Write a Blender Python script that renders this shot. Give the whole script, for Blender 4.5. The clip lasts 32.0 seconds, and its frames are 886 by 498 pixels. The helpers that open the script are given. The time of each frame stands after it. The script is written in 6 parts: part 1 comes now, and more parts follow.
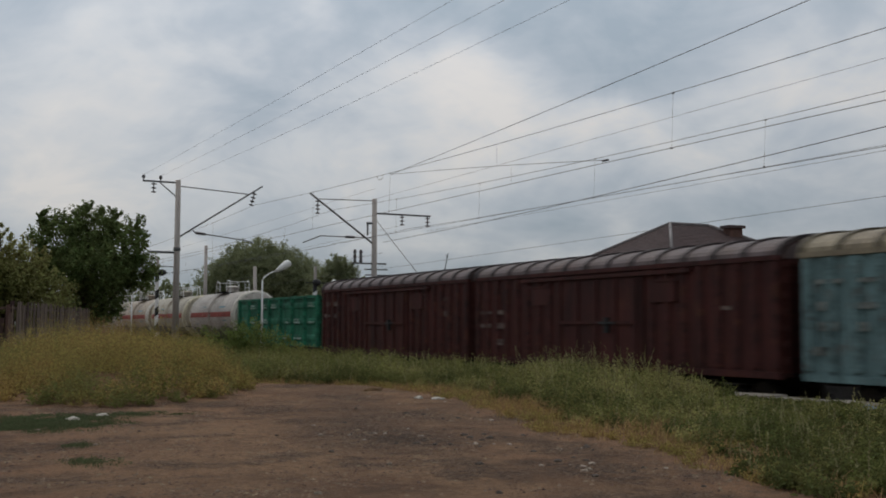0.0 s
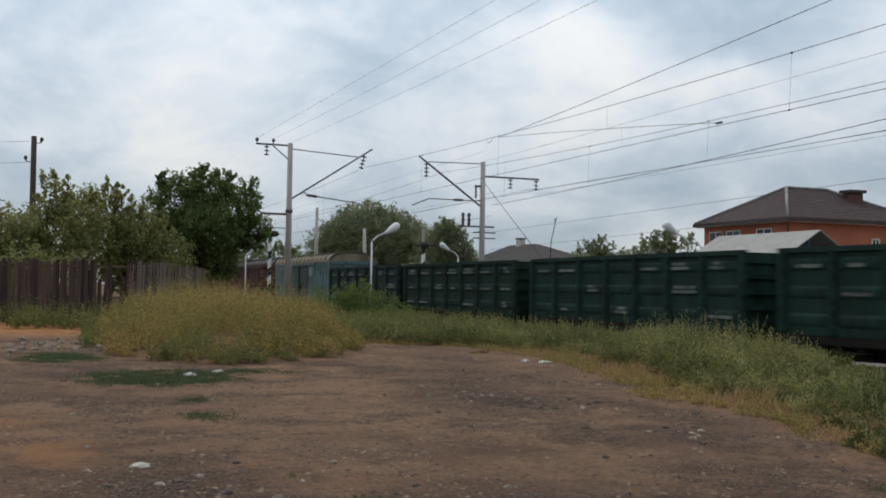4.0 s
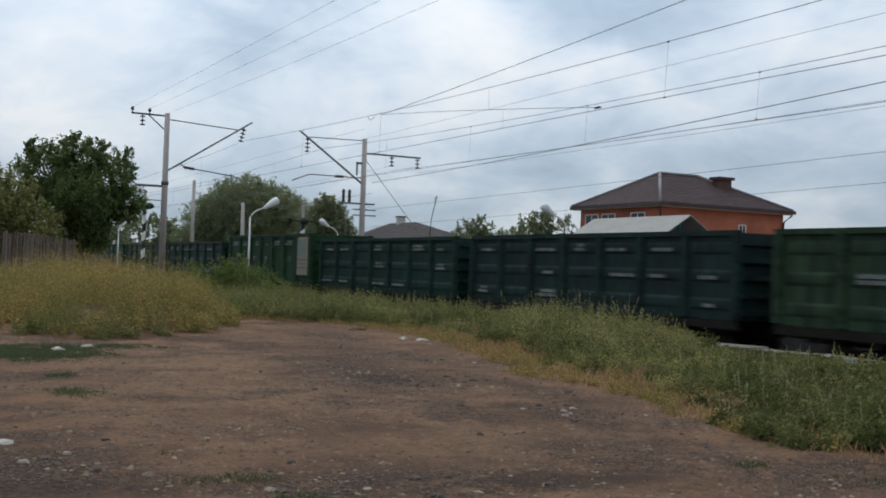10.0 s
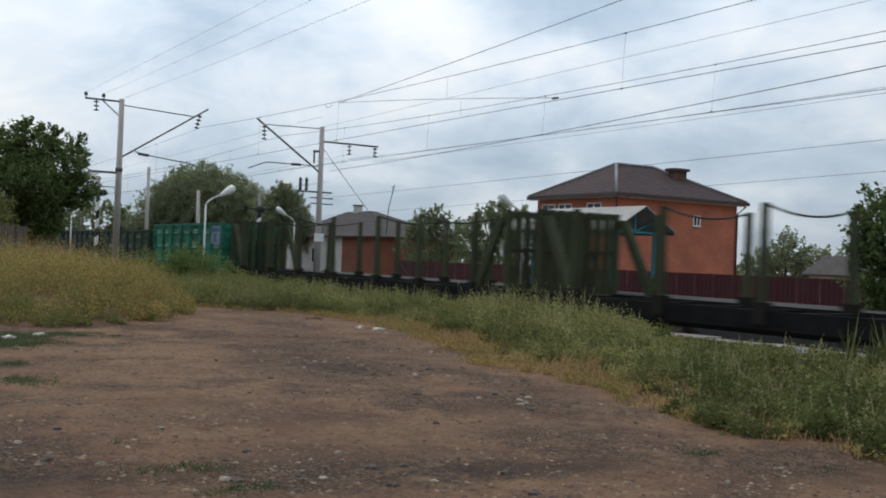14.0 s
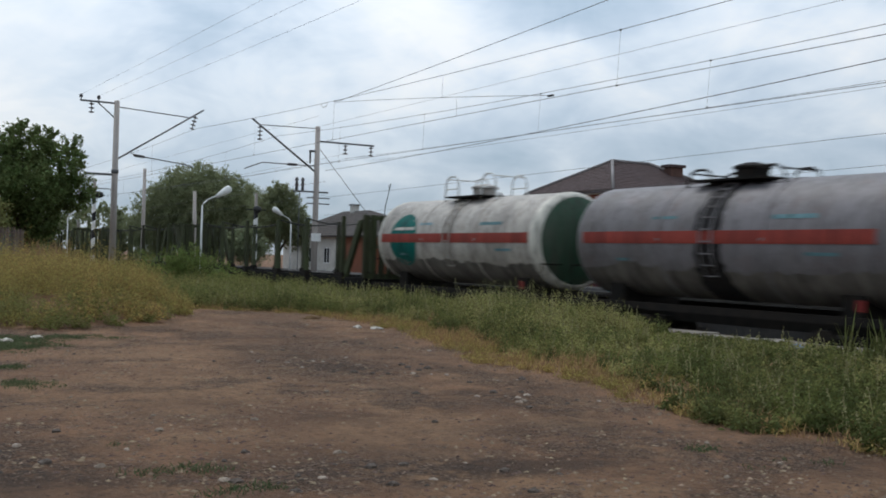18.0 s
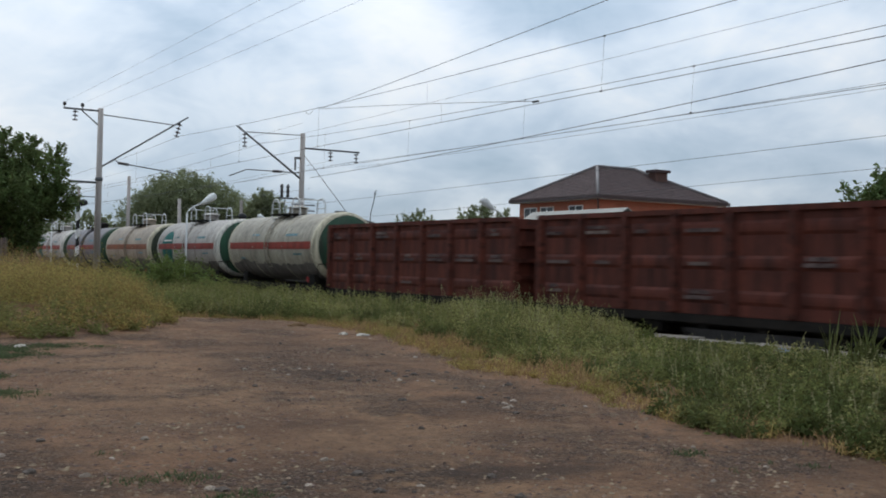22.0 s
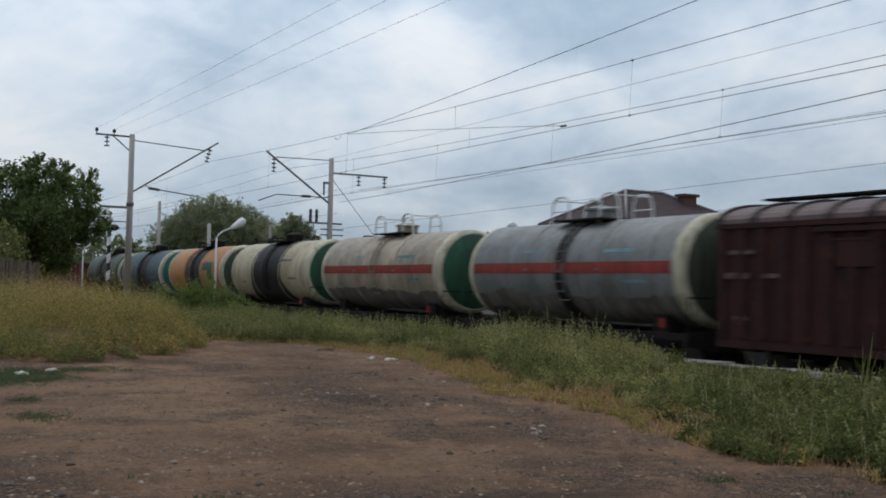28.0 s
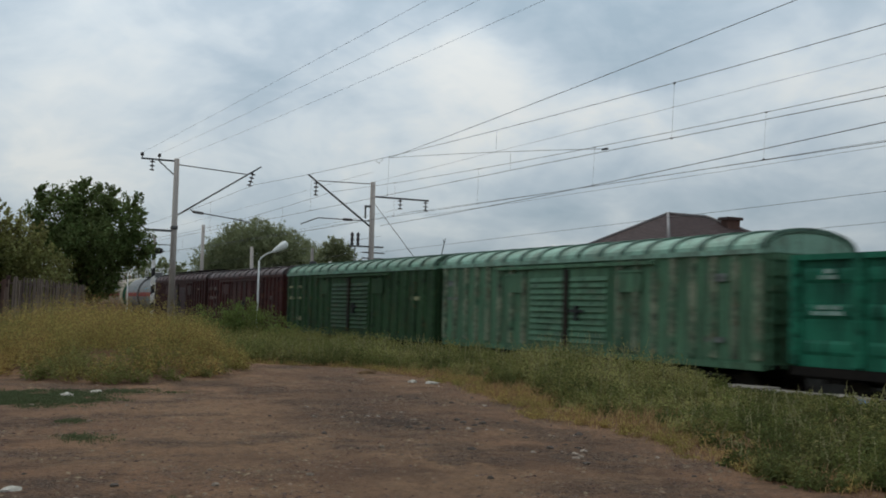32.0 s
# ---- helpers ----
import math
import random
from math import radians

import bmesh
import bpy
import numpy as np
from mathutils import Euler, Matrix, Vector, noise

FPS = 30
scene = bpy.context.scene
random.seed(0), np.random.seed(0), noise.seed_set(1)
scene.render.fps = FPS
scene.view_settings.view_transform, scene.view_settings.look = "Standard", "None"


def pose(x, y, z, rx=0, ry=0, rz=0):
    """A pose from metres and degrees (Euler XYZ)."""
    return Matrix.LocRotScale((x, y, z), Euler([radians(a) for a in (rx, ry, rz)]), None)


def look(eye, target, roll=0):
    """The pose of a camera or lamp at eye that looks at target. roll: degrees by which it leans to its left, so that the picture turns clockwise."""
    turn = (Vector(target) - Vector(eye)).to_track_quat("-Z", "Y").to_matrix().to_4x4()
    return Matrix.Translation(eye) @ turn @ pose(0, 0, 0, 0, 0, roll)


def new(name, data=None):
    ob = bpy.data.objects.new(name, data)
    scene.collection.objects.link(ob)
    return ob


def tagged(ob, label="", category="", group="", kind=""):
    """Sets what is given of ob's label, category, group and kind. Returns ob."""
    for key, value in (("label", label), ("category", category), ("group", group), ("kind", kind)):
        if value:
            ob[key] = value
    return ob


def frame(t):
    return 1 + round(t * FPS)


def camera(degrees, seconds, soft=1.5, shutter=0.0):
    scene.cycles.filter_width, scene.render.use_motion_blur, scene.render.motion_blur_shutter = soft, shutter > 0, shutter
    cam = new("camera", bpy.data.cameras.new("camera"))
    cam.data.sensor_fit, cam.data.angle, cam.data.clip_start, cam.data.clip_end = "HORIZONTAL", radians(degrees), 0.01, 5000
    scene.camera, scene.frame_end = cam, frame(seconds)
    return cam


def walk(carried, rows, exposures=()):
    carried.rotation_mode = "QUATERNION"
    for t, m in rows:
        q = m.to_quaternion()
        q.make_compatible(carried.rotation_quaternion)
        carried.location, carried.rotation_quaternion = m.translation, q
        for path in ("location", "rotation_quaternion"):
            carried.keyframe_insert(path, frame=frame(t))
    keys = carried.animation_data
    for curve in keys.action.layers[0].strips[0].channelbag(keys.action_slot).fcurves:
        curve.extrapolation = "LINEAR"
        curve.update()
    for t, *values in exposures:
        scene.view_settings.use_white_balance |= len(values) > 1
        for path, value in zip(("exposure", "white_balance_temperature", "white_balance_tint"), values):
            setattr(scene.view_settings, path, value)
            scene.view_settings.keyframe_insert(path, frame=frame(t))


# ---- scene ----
cam = camera(44.6, 32.0, soft=1.8, shutter=0.5)
EYE = 2.28      # metres above the rail head
TRACK = 20.18   # the near track's axis, which runs along y
PATH = [
    (0, -27.32, 4.09, 0.16), (0.5, -27.52, 3.84, 0.54), (1, -27.54, 3.09, 0.55), (1.5, -27.66, 2.59, 0.68),
    (2, -27.55, 2.54, 0.46), (2.5, -27.25, 2.56, 0.36), (3, -23.98, 2.44, 0.68), (3.5, -21.69, 2.31, 0.82),
    (5.5, -22.19, 1.37, 1.73), (6, -24.01, 1.37, 1.58), (6.5, -24.92, 1.36, 1.50), (7, -26.06, 1.65, 1.56),
    (7.5, -26.85, 1.67, 1.83), (8, -27.19, 1.61, 1.91), (8.5, -27.85, 1.53, 1.77), (9, -27.94, 1.45, 1.81),
    (9.5, -27.99, 1.25, 1.53), (10, -28.01, 1.06, 1.96), (10.5, -27.84, 0.95, 2.01), (11, -28.02, 0.85, 2.05),
    (11.5, -28.12, 0.69, 2.04), (12, -28.18, 0.60, 1.96), (12.5, -28.32, 0.44, 1.92), (13, -28.53, 0.48, 1.91),
    (13.5, -28.81, 0.62, 2.38), (14, -30.30, 0.57, 2.27), (14.5, -30.75, 0.64, 1.71), (16.5, -30.80, 0.53, 1.64),
    (17, -30.71, 0.45, 1.66), (17.5, -30.50, 0.44, 1.75), (18, -30.46, 0.50, 1.68), (18.5, -30.56, 0.52, 1.36),
    (19, -30.38, 0.52, 1.40), (19.5, -30.34, 0.41, 1.20), (20, -30.63, 0.45, 1.31), (20.5, -31.43, 0.53, 1.35),
    (21, -31.50, 0.66, 1.17), (21.5, -31.65, 0.73, 1.32), (22, -31.21, 0.85, 1.35), (22.5, -30.25, 0.91, 1.16),
    (23, -29.88, 0.99, 0.87), (23.5, -28.76, 0.62, 1.09), (24, -28.52, 1.17, 0.94), (24.5, -28.32, 1.32, 1.38),
    (25, -28.97, 1.43, 1.42), (25.5, -29.18, 1.54, 1.36), (27.5, -29.81, 1.85, 1.14), (28, -29.69, 2.11, 1.37),
    (28.5, -29.68, 2.28, 1.40), (29, -29.71, 2.24, 1.42), (29.5, -29.95, 2.11, 1.23), (30, -29.96, 1.82, 0.91),
    (30.5, -29.30, 1.77, 1.03), (31, -28.79, 1.77, 1.10), (31.5, -27.68, 3.19, 1.33), (32, -27.48, 3.29, 1.52),
]


def aim(yaw, pitch, roll):
    return pose(0, 0, EYE, 90 + pitch, 0, yaw) @ pose(0, 0, 0, 0, 0, roll)


walk(cam, [(t, aim(a, b, c)) for t, a, b, c in PATH], [(0, -0.7, 7000, 13), (1.5, -0.56, 7000, 13), (3, -0.36, 6800, 11), (6, -0.24, 6500, 10), (9, -0.27, 6350, 10), (13, -0.12, 6450, 10), (20, -0.17, 6350, 10), (25, -0.2, 6300, 10), (28, -0.37, 6350, 10), (31, -0.3, 6500, 9), (31.5, -0.4, 6600, 8), (32, -0.48, 6650, 7)])

# ---- light ----
SUN_EL, SUN_AZ = 60.0, 0.0     # degrees; the sun stands behind cloud, ahead and high
world = bpy.data.worlds.new("overcast_sky")
scene.world = world
world.use_nodes = True


def wire_nodes(tree):
    def add(kind, **inputs):
        n = tree.nodes.new(kind)
        for k, v in inputs.items():
            n.inputs[int(k[1:])].default_value = v
        return n
    return add, tree.links.new


def build_sky():
    tree = world.node_tree
    add, link = wire_nodes(tree)
    out = tree.nodes["World Output"]
    tree.nodes.remove(tree.nodes["Background"])
    sky = add("ShaderNodeTexSky")
    sky.sky_type, sky.sun_disc = "NISHITA", False
    sky.sun_elevation, sky.sun_rotation = radians(SUN_EL), radians(SUN_AZ)
    clear = add("ShaderNodeBackground", i1=0.1)
    link(sky.outputs[0], clear.inputs[0])
    # a deck of cloud, laid out flat overhead
    tc = add("ShaderNodeTexCoord")
    xyz = add("ShaderNodeSeparateXYZ")
    link(tc.outputs["Generated"], xyz.inputs[0])
    up = add("ShaderNodeMath", i1=0.42)
    up.operation = "ADD"
    top = add("ShaderNodeMath", i1=0.0)
    top.operation = "MAXIMUM"
    link(xyz.outputs[2], top.inputs[0])
    link(top.outputs[0], up.inputs[0])
    flat = []
    for i in (0, 1):
        q = add("ShaderNodeMath")
        q.operation = "DIVIDE"
        link(xyz.outputs[i], q.inputs[0])
        link(up.outputs[0], q.inputs[1])
        flat.append(q)
    deck = add("ShaderNodeCombineXYZ", i2=3.7)
    link(flat[0].outputs[0], deck.inputs[0])
    link(flat[1].outputs[0], deck.inputs[1])
    big = add("ShaderNodeTexNoise", i2=2.1, i3=5.0, i4=0.55)
    big.inputs["Distortion"].default_value = 0.35
    link(deck.outputs[0], big.inputs[0])
    fine = add("ShaderNodeTexNoise", i2=6.0, i3=6.0, i4=0.55)
    fine.inputs["Distortion"].default_value = 0.5
    link(deck.outputs[0], fine.inputs[0])
    both = add("ShaderNodeMath", i1=0.42)
    both.operation = "MULTIPLY_ADD"
    link(fine.outputs[0], both.inputs[0])
    link(big.outputs[0], both.inputs[2])
    # the larger banks and gaps of the deck: azimuth, elevation, reach in degrees, how much thicker or thinner
    for az, el, reach, much in ((7, 11, 13, 0.10), (25, 9.5, 8, 0.13), (31, 10.5, 6, 0.10), (37, 14, 8, -0.10), (22, 14.5, 6, -0.08), (48, 12, 9, 0.09), (28, 5, 9, -0.1), (45, 5, 14, 0.06), (16, 5, 8, -0.11), (12, 1.5, 8, 0.03)):
        a, e = radians(az), radians(el)
        near = add("ShaderNodeVectorMath")
        near.operation = "DOT_PRODUCT"
        link(tc.outputs["Generated"], near.inputs[0])
        near.inputs[1].default_value = (math.sin(a) * math.cos(e), math.cos(a) * math.cos(e), math.sin(e))
        bank = add("ShaderNodeMapRange", i1=math.cos(radians(reach)), i2=1.0, i3=0.0, i4=much)
        bank.interpolation_type = "SMOOTHSTEP"
        link(near.outputs["Value"], bank.inputs[0])
        total = add("ShaderNodeMath")
        total.operation = "ADD"
        link(both.outputs[0], total.inputs[0])
        link(bank.outputs[0], total.inputs[1])
        both = total
    ramp = add("ShaderNodeValToRGB")
    link(both.outputs[0], ramp.inputs[0])
    r = ramp.color_ramp
    r.elements[0].position, r.elements[0].color = 0.55, (0.44, 0.56, 0.68, 1)
    r.elements[1].position, r.elements[1].color = 0.93, (0.95, 0.98, 1.0, 1)
    e = r.elements.new(0.69)
    e.color = (0.59, 0.695, 0.81, 1)
    e = r.elements.new(0.80)
    e.color = (0.76, 0.845, 0.93, 1)
    # brighter round the hidden sun
    glow = add("ShaderNodeVectorMath")
    glow.operation = "DOT_PRODUCT"
    link(tc.outputs["Generated"], glow.inputs[0])
    a, el = radians(SUN_AZ), radians(SUN_EL)
    glow.inputs[1].default_value = (math.sin(a) * math.cos(el), math.cos(a) * math.cos(el), math.sin(el))
    lift = add("ShaderNodeMapRange", i1=0.3, i2=1.0, i3=0.9, i4=1.3)
    link(glow.outputs["Value"], lift.inputs[0])
    # the deck greys towards the horizon
    haze = add("ShaderNodeMapRange", i1=0.0, i2=0.38, i3=0.83, i4=1.34)
    link(xyz.outputs[2], haze.inputs[0])
    level = add("ShaderNodeMath")
    level.operation = "MULTIPLY"
    link(lift.outputs[0], level.inputs[0])
    link(haze.outputs[0], level.inputs[1])
    cloud = add("ShaderNodeBackground")
    link(ramp.outputs[0], cloud.inputs[0])
    link(level.outputs[0], cloud.inputs[1])
    mix = add("ShaderNodeMixShader", i0=0.88)
    link(clear.outputs[0], mix.inputs[1])
    link(cloud.outputs[0], mix.inputs[2])
    link(mix.outputs[0], out.inputs[0])


build_sky()
sun = new("sun", bpy.data.lights.new("sun", "SUN"))
sun.data.energy, sun.data.angle, sun.data.color = 1.3, radians(30), (1.0, 0.96, 0.9)
sun.matrix_world = look((20 * math.sin(radians(SUN_AZ)), 20 * math.cos(radians(SUN_AZ)), 20 * math.tan(radians(SUN_EL))), (0, 0, 0))

# ---- materials ----
MATS = {}


def mat(name, a, b=None, scale=3.0, rough=0.8, bump=0.2, metal=0.0, grime=0.0, streak=(1, 1, 1), rand=0.0, dirt=(0.06, 0.045, 0.035), grain=40.0, island=False, leafy=False, spec=0.3, runs=0.0, rust=0.0):
    """Two colours mixed by a coarse noise, a fine grain in colour and relief, and dirt in blotches stretched by streak."""
    if name in MATS:
        return MATS[name]
    m = MATS[name] = bpy.data.materials.new(name)
    m.use_nodes = True
    t = m.node_tree
    add, link = wire_nodes(t)
    p = t.nodes["Principled BSDF"]
    b = b or tuple(c * 0.75 for c in a)
    tc = add("ShaderNodeTexCoord")
    mp = add("ShaderNodeMapping")
    mp.inputs["Scale"].default_value = streak
    spot = tc.outputs["Object"]
    if grime and not leafy:
        # each piece wears in its own way
        own = add("ShaderNodeMath", i1=41.0)
        own.operation = "MULTIPLY"
        link(add("ShaderNodeObjectInfo").outputs["Random"], own.inputs[0])
        shift = add("ShaderNodeVectorMath")
        shift.operation = "ADD"
        link(spot, shift.inputs[0])
        link(own.outputs[0], shift.inputs[1])
        spot = shift.outputs[0]
    link(spot, mp.inputs[0])
    n1 = add("ShaderNodeTexNoise", i2=scale, i3=4.0, i4=0.6)
    link(mp.outputs[0], n1.inputs[0])
    n2 = add("ShaderNodeTexNoise", i2=grain, i3=3.0, i4=0.6)
    link(tc.outputs["Object"], n2.inputs[0])
    rp = add("ShaderNodeMapRange", i1=0.35, i2=0.65)
    link(n1.outputs[0], rp.inputs[0])
    mx = add("ShaderNodeMixRGB", i1=(*a, 1), i2=(*b, 1))
    link(rp.outputs[0], mx.inputs[0])
    col = mx.outputs[0]
    if grime:
        n3 = add("ShaderNodeTexNoise", i2=scale * 0.6, i3=6.0, i4=0.7)
        mp3 = add("ShaderNodeMapping")
        mp3.inputs["Location"].default_value = (3.1, 7.7, 1.3)
        mp3.inputs["Scale"].default_value = streak
        link(spot, mp3.inputs[0])
        link(mp3.outputs[0], n3.inputs[0])
        r3 = add("ShaderNodeMapRange", i1=0.46, i2=0.72, i3=0.0, i4=grime)
        link(n3.outputs[0], r3.inputs[0])
        m3 = add("ShaderNodeMixRGB", i2=(*dirt, 1))
        link(r3.outputs[0], m3.inputs[0])
        link(col, m3.inputs[1])
        col = m3.outputs[0]
        for amount, tint, sc, lo, hi in ((runs, tuple(c * 0.45 for c in dirt), (3.2, 3.2, 0.22), 0.47, 0.66), (rust, (0.13, 0.05, 0.022), (1.3, 1.3, 0.8), 0.55, 0.66), (runs * 0.6, tuple(min(0.9, c * 1.7 + 0.008) for c in a), (4.5, 4.5, 0.3), 0.56, 0.72)):
            if not amount:
                continue
            mp4 = add("ShaderNodeMapping")
            mp4.inputs["Location"].default_value = (9.3 * sc[0], 2.2, 5.1 * sc[2])
            mp4.inputs["Scale"].default_value = sc
            link(spot, mp4.inputs[0])
            n4 = add("ShaderNodeTexNoise", i2=1.6, i3=6.0, i4=0.7)
            link(mp4.outputs[0], n4.inputs[0])
            r4 = add("ShaderNodeMapRange", i1=lo, i2=hi, i3=0.0, i4=amount)
            link(n4.outputs[0], r4.inputs[0])
            m4 = add("ShaderNodeMixRGB", i2=(*tint, 1))
            link(r4.outputs[0], m4.inputs[0])
            link(col, m4.inputs[1])
            col = m4.outputs[0]
    v = add("ShaderNodeMapRange", i1=0.3, i2=0.7, i3=0.82, i4=1.18)
    link(n2.outputs[0], v.inputs[0])
    hs = add("ShaderNodeHueSaturation")
    link(col, hs.inputs["Color"])
    val = v.outputs[0]
    if rand or island:
        if island:
            src = add("ShaderNodeNewGeometry").outputs["Random Per Island"]
        else:
            src = add("ShaderNodeObjectInfo").outputs["Random"]
        rr = add("ShaderNodeMapRange", i3=1 - rand, i4=1 + rand)
        link(src, rr.inputs[0])
        ml = add("ShaderNodeMath")
        ml.operation = "MULTIPLY"
        link(val, ml.inputs[0])
        link(rr.outputs[0], ml.inputs[1])
        val = ml.outputs[0]
        hh = add("ShaderNodeMapRange", i3=0.5 - rand * 0.05, i4=0.5 + rand * 0.05)
        link(src, hh.inputs[0])
        link(hh.outputs[0], hs.inputs["Hue"])
    link(val, hs.inputs["Value"])
    link(hs.outputs[0], p.inputs["Base Color"])
    p.inputs["Roughness"].default_value = rough
    p.inputs["Specular IOR Level"].default_value = 0.08 if leafy else spec
    p.inputs["Metallic"].default_value = metal
    if bump:
        bp = add("ShaderNodeBump", i0=bump, i1=0.02)
        link(n2.outputs[0], bp.inputs["Height"])
        link(bp.outputs[0], p.inputs["Normal"])
    if leafy:
        p.inputs["Transmission Weight"].default_value = 0.0
        tr = add("ShaderNodeBsdfTranslucent")
        link(hs.outputs[0], tr.inputs[0])
        ms = add("ShaderNodeMixShader", i0=0.42)
        link(p.outputs[0], ms.inputs[1])
        link(tr.outputs[0], ms.inputs[2])
        link(ms.outputs[0], t.nodes["Material Output"].inputs[0])
    return m


STEEL = mat("dark_steel", (0.011, 0.010, 0.009), (0.019, 0.015, 0.012), 4, 0.8, 0.2, grime=0.5, dirt=(0.03, 0.022, 0.016), spec=0.12)
IRON = mat("wheel_iron", (0.035, 0.03, 0.027), (0.06, 0.043, 0.031), 6, 0.6, 0.2, 0.3)
WIRE = mat("wire_copper", (0.085, 0.085, 0.09), (0.07, 0.07, 0.07), 8, 0.6, 0.0)
PORCELAIN = mat("insulator_porcelain", (0.05, 0.045, 0.045), (0.08, 0.07, 0.07), 8, 0.35, 0.0)
CONCRETE = mat("pole_concrete", (0.46, 0.41, 0.37), (0.38, 0.34, 0.31), 1.5, 0.9, 0.4, grime=0.5, streak=(3, 3, 0.3), dirt=(0.2, 0.17, 0.15))
SLAB = mat("slab_concrete", (0.33, 0.3, 0.26), (0.22, 0.2, 0.17), 1.8, 0.95, 0.8, grime=0.8, rand=0.15, dirt=(0.13, 0.1, 0.075), spec=0.1)
GALV = mat("painted_arm", (0.09, 0.095, 0.1), (0.13, 0.13, 0.13), 5, 0.6, 0.1)
WHITE = mat("white_paint", (0.78, 0.78, 0.76), (0.66, 0.66, 0.63), 3, 0.6, 0.1, grime=0.3, dirt=(0.35, 0.32, 0.28))
LAMPGREY = mat("lamp_post_grey", (0.66, 0.66, 0.64), (0.56, 0.56, 0.54), 3, 0.6, 0.1)
BLACK = mat("black_paint", (0.02, 0.02, 0.02), (0.03, 0.03, 0.03), 5, 0.6, 0.1)
STENCIL_GLINT = mat("stencil_and_glint", (0.21, 0.23, 0.21), (0.045, 0.05, 0.045), 5, 0.8, 0.0, grime=0.5, rand=0.2, dirt=(0.12, 0.12, 0.1))
BALLAST = mat("ballast_stone", (0.15, 0.135, 0.12), (0.22, 0.2, 0.185), 9, 0.95, 1.0, grain=26, grime=0.5, dirt=(0.1, 0.08, 0.065))
GLASS = mat("window_glass", (0.03, 0.035, 0.04), (0.04, 0.045, 0.05), 2, 0.08, 0.0)


def paint(name, a, b=None, grime=0.5, rough=0.6, dirt=None, rand=0.0, rust=0.0, runs=0.6):
    return mat(name, a, b or tuple(c * 0.8 for c in a), 1.1, rough, 0.15, 0.0, grime, (1.6, 1.6, 0.35), rand, dirt or tuple(0.2 * c + 0.006 for c in a), 30.0, spec=0.18, runs=runs, rust=rust)


# ---- builders ----
def part(name, me, material, parent, label="", at=None):
    """One mesh object under a thing or a part."""
    if material and not me.materials:
        me.materials.append(material)
    elif material and me.materials[0] != material:
        key = me.name + material.name
        if key not in VARIANTS:
            v = me.copy()
            v.materials.clear()
            v.materials.append(material)
            VARIANTS[key] = v
        me = VARIANTS[key]
    o = new(name, me)
    o.parent = parent
    if at is not None:
        o.matrix_basis = at
    if label:
        o["label"] = label
    return o


VARIANTS, CACHE = {}, {}


def empty(name, m=None, label="", category="", group="", kind=""):
    o = new(name)
    o.empty_display_size = 0.3
    if m is not None:
        o.matrix_basis = m
    return tagged(o, label, category, group, kind)


def raw(name, verts, faces, smooth=False):
    me = bpy.data.meshes.new(name)
    me.from_pydata([tuple(v) for v in verts], [], [tuple(f) for f in faces])
    me.update()
    if smooth:
        me.shade_smooth()
    return me


def boxes(name, *bs, c=0.0):
    """Boxes (x0, x1, y0, y1, z0, z1) in one mesh, their upright edges cut by c."""
    vs, fs = [], []
    for x0, x1, y0, y1, z0, z1 in bs:
        k = len(vs)
        if c:
            ring = [(x0 + c, y0), (x1 - c, y0), (x1, y0 + c), (x1, y1 - c), (x1 - c, y1), (x0 + c, y1), (x0, y1 - c), (x0, y0 + c)]
        else:
            ring = [(x0, y0), (x1, y0), (x1, y1), (x0, y1)]
        n = len(ring)
        vs += [(x, y, z0) for x, y in ring] + [(x, y, z1) for x, y in ring]
        fs += [tuple(k + n - 1 - i for i in range(n)), tuple(k + n + i for i in range(n))]
        fs += [(k + i, k + (i + 1) % n, k + n + (i + 1) % n, k + n + i) for i in range(n)]
    return raw(name, vs, fs)


def prism(name, profile, y0, y1, smooth=False):
    """A closed outline in x and z, drawn out along y."""
    n = len(profile)
    vs = [(x, y0, z) for x, z in profile] + [(x, y1, z) for x, z in profile]
    fs = [tuple(range(n)), tuple(range(2 * n - 1, n - 1, -1))] + [(i, n + i, n + (i + 1) % n, (i + 1) % n) for i in range(n)]
    return raw(name, vs, fs, smooth)


def tube(name, points, r, sides=6, r1=None, smooth=True):
    """A round bar along points; r1 is its radius at the far end."""
    pts = [Vector(p) for p in points]
    vs, fs = [], []
    n = len(pts)
    for i, p in enumerate(pts):
        d = (pts[min(i + 1, n - 1)] - pts[max(i - 1, 0)]).normalized()
        u = d.cross(Vector((0, 0, 1)) if abs(d.z) < 0.9 else Vector((1, 0, 0))).normalized()
        w = d.cross(u)
        rad = r if r1 is None else r + (r1 - r) * i / (n - 1)
        vs += [tuple(p + (u * math.cos(a) + w * math.sin(a)) * rad) for a in (2 * math.pi * j / sides for j in range(sides))]
    for i in range(n - 1):
        for j in range(sides):
            k = (j + 1) % sides
            fs.append((i * sides + j, i * sides + k, (i + 1) * sides + k, (i + 1) * sides + j))
    fs += [tuple(range(sides - 1, -1, -1)), tuple((n - 1) * sides + j for j in range(sides))]
    me = raw(name, vs, fs)
    if smooth:
        me.shade_smooth()
    return me


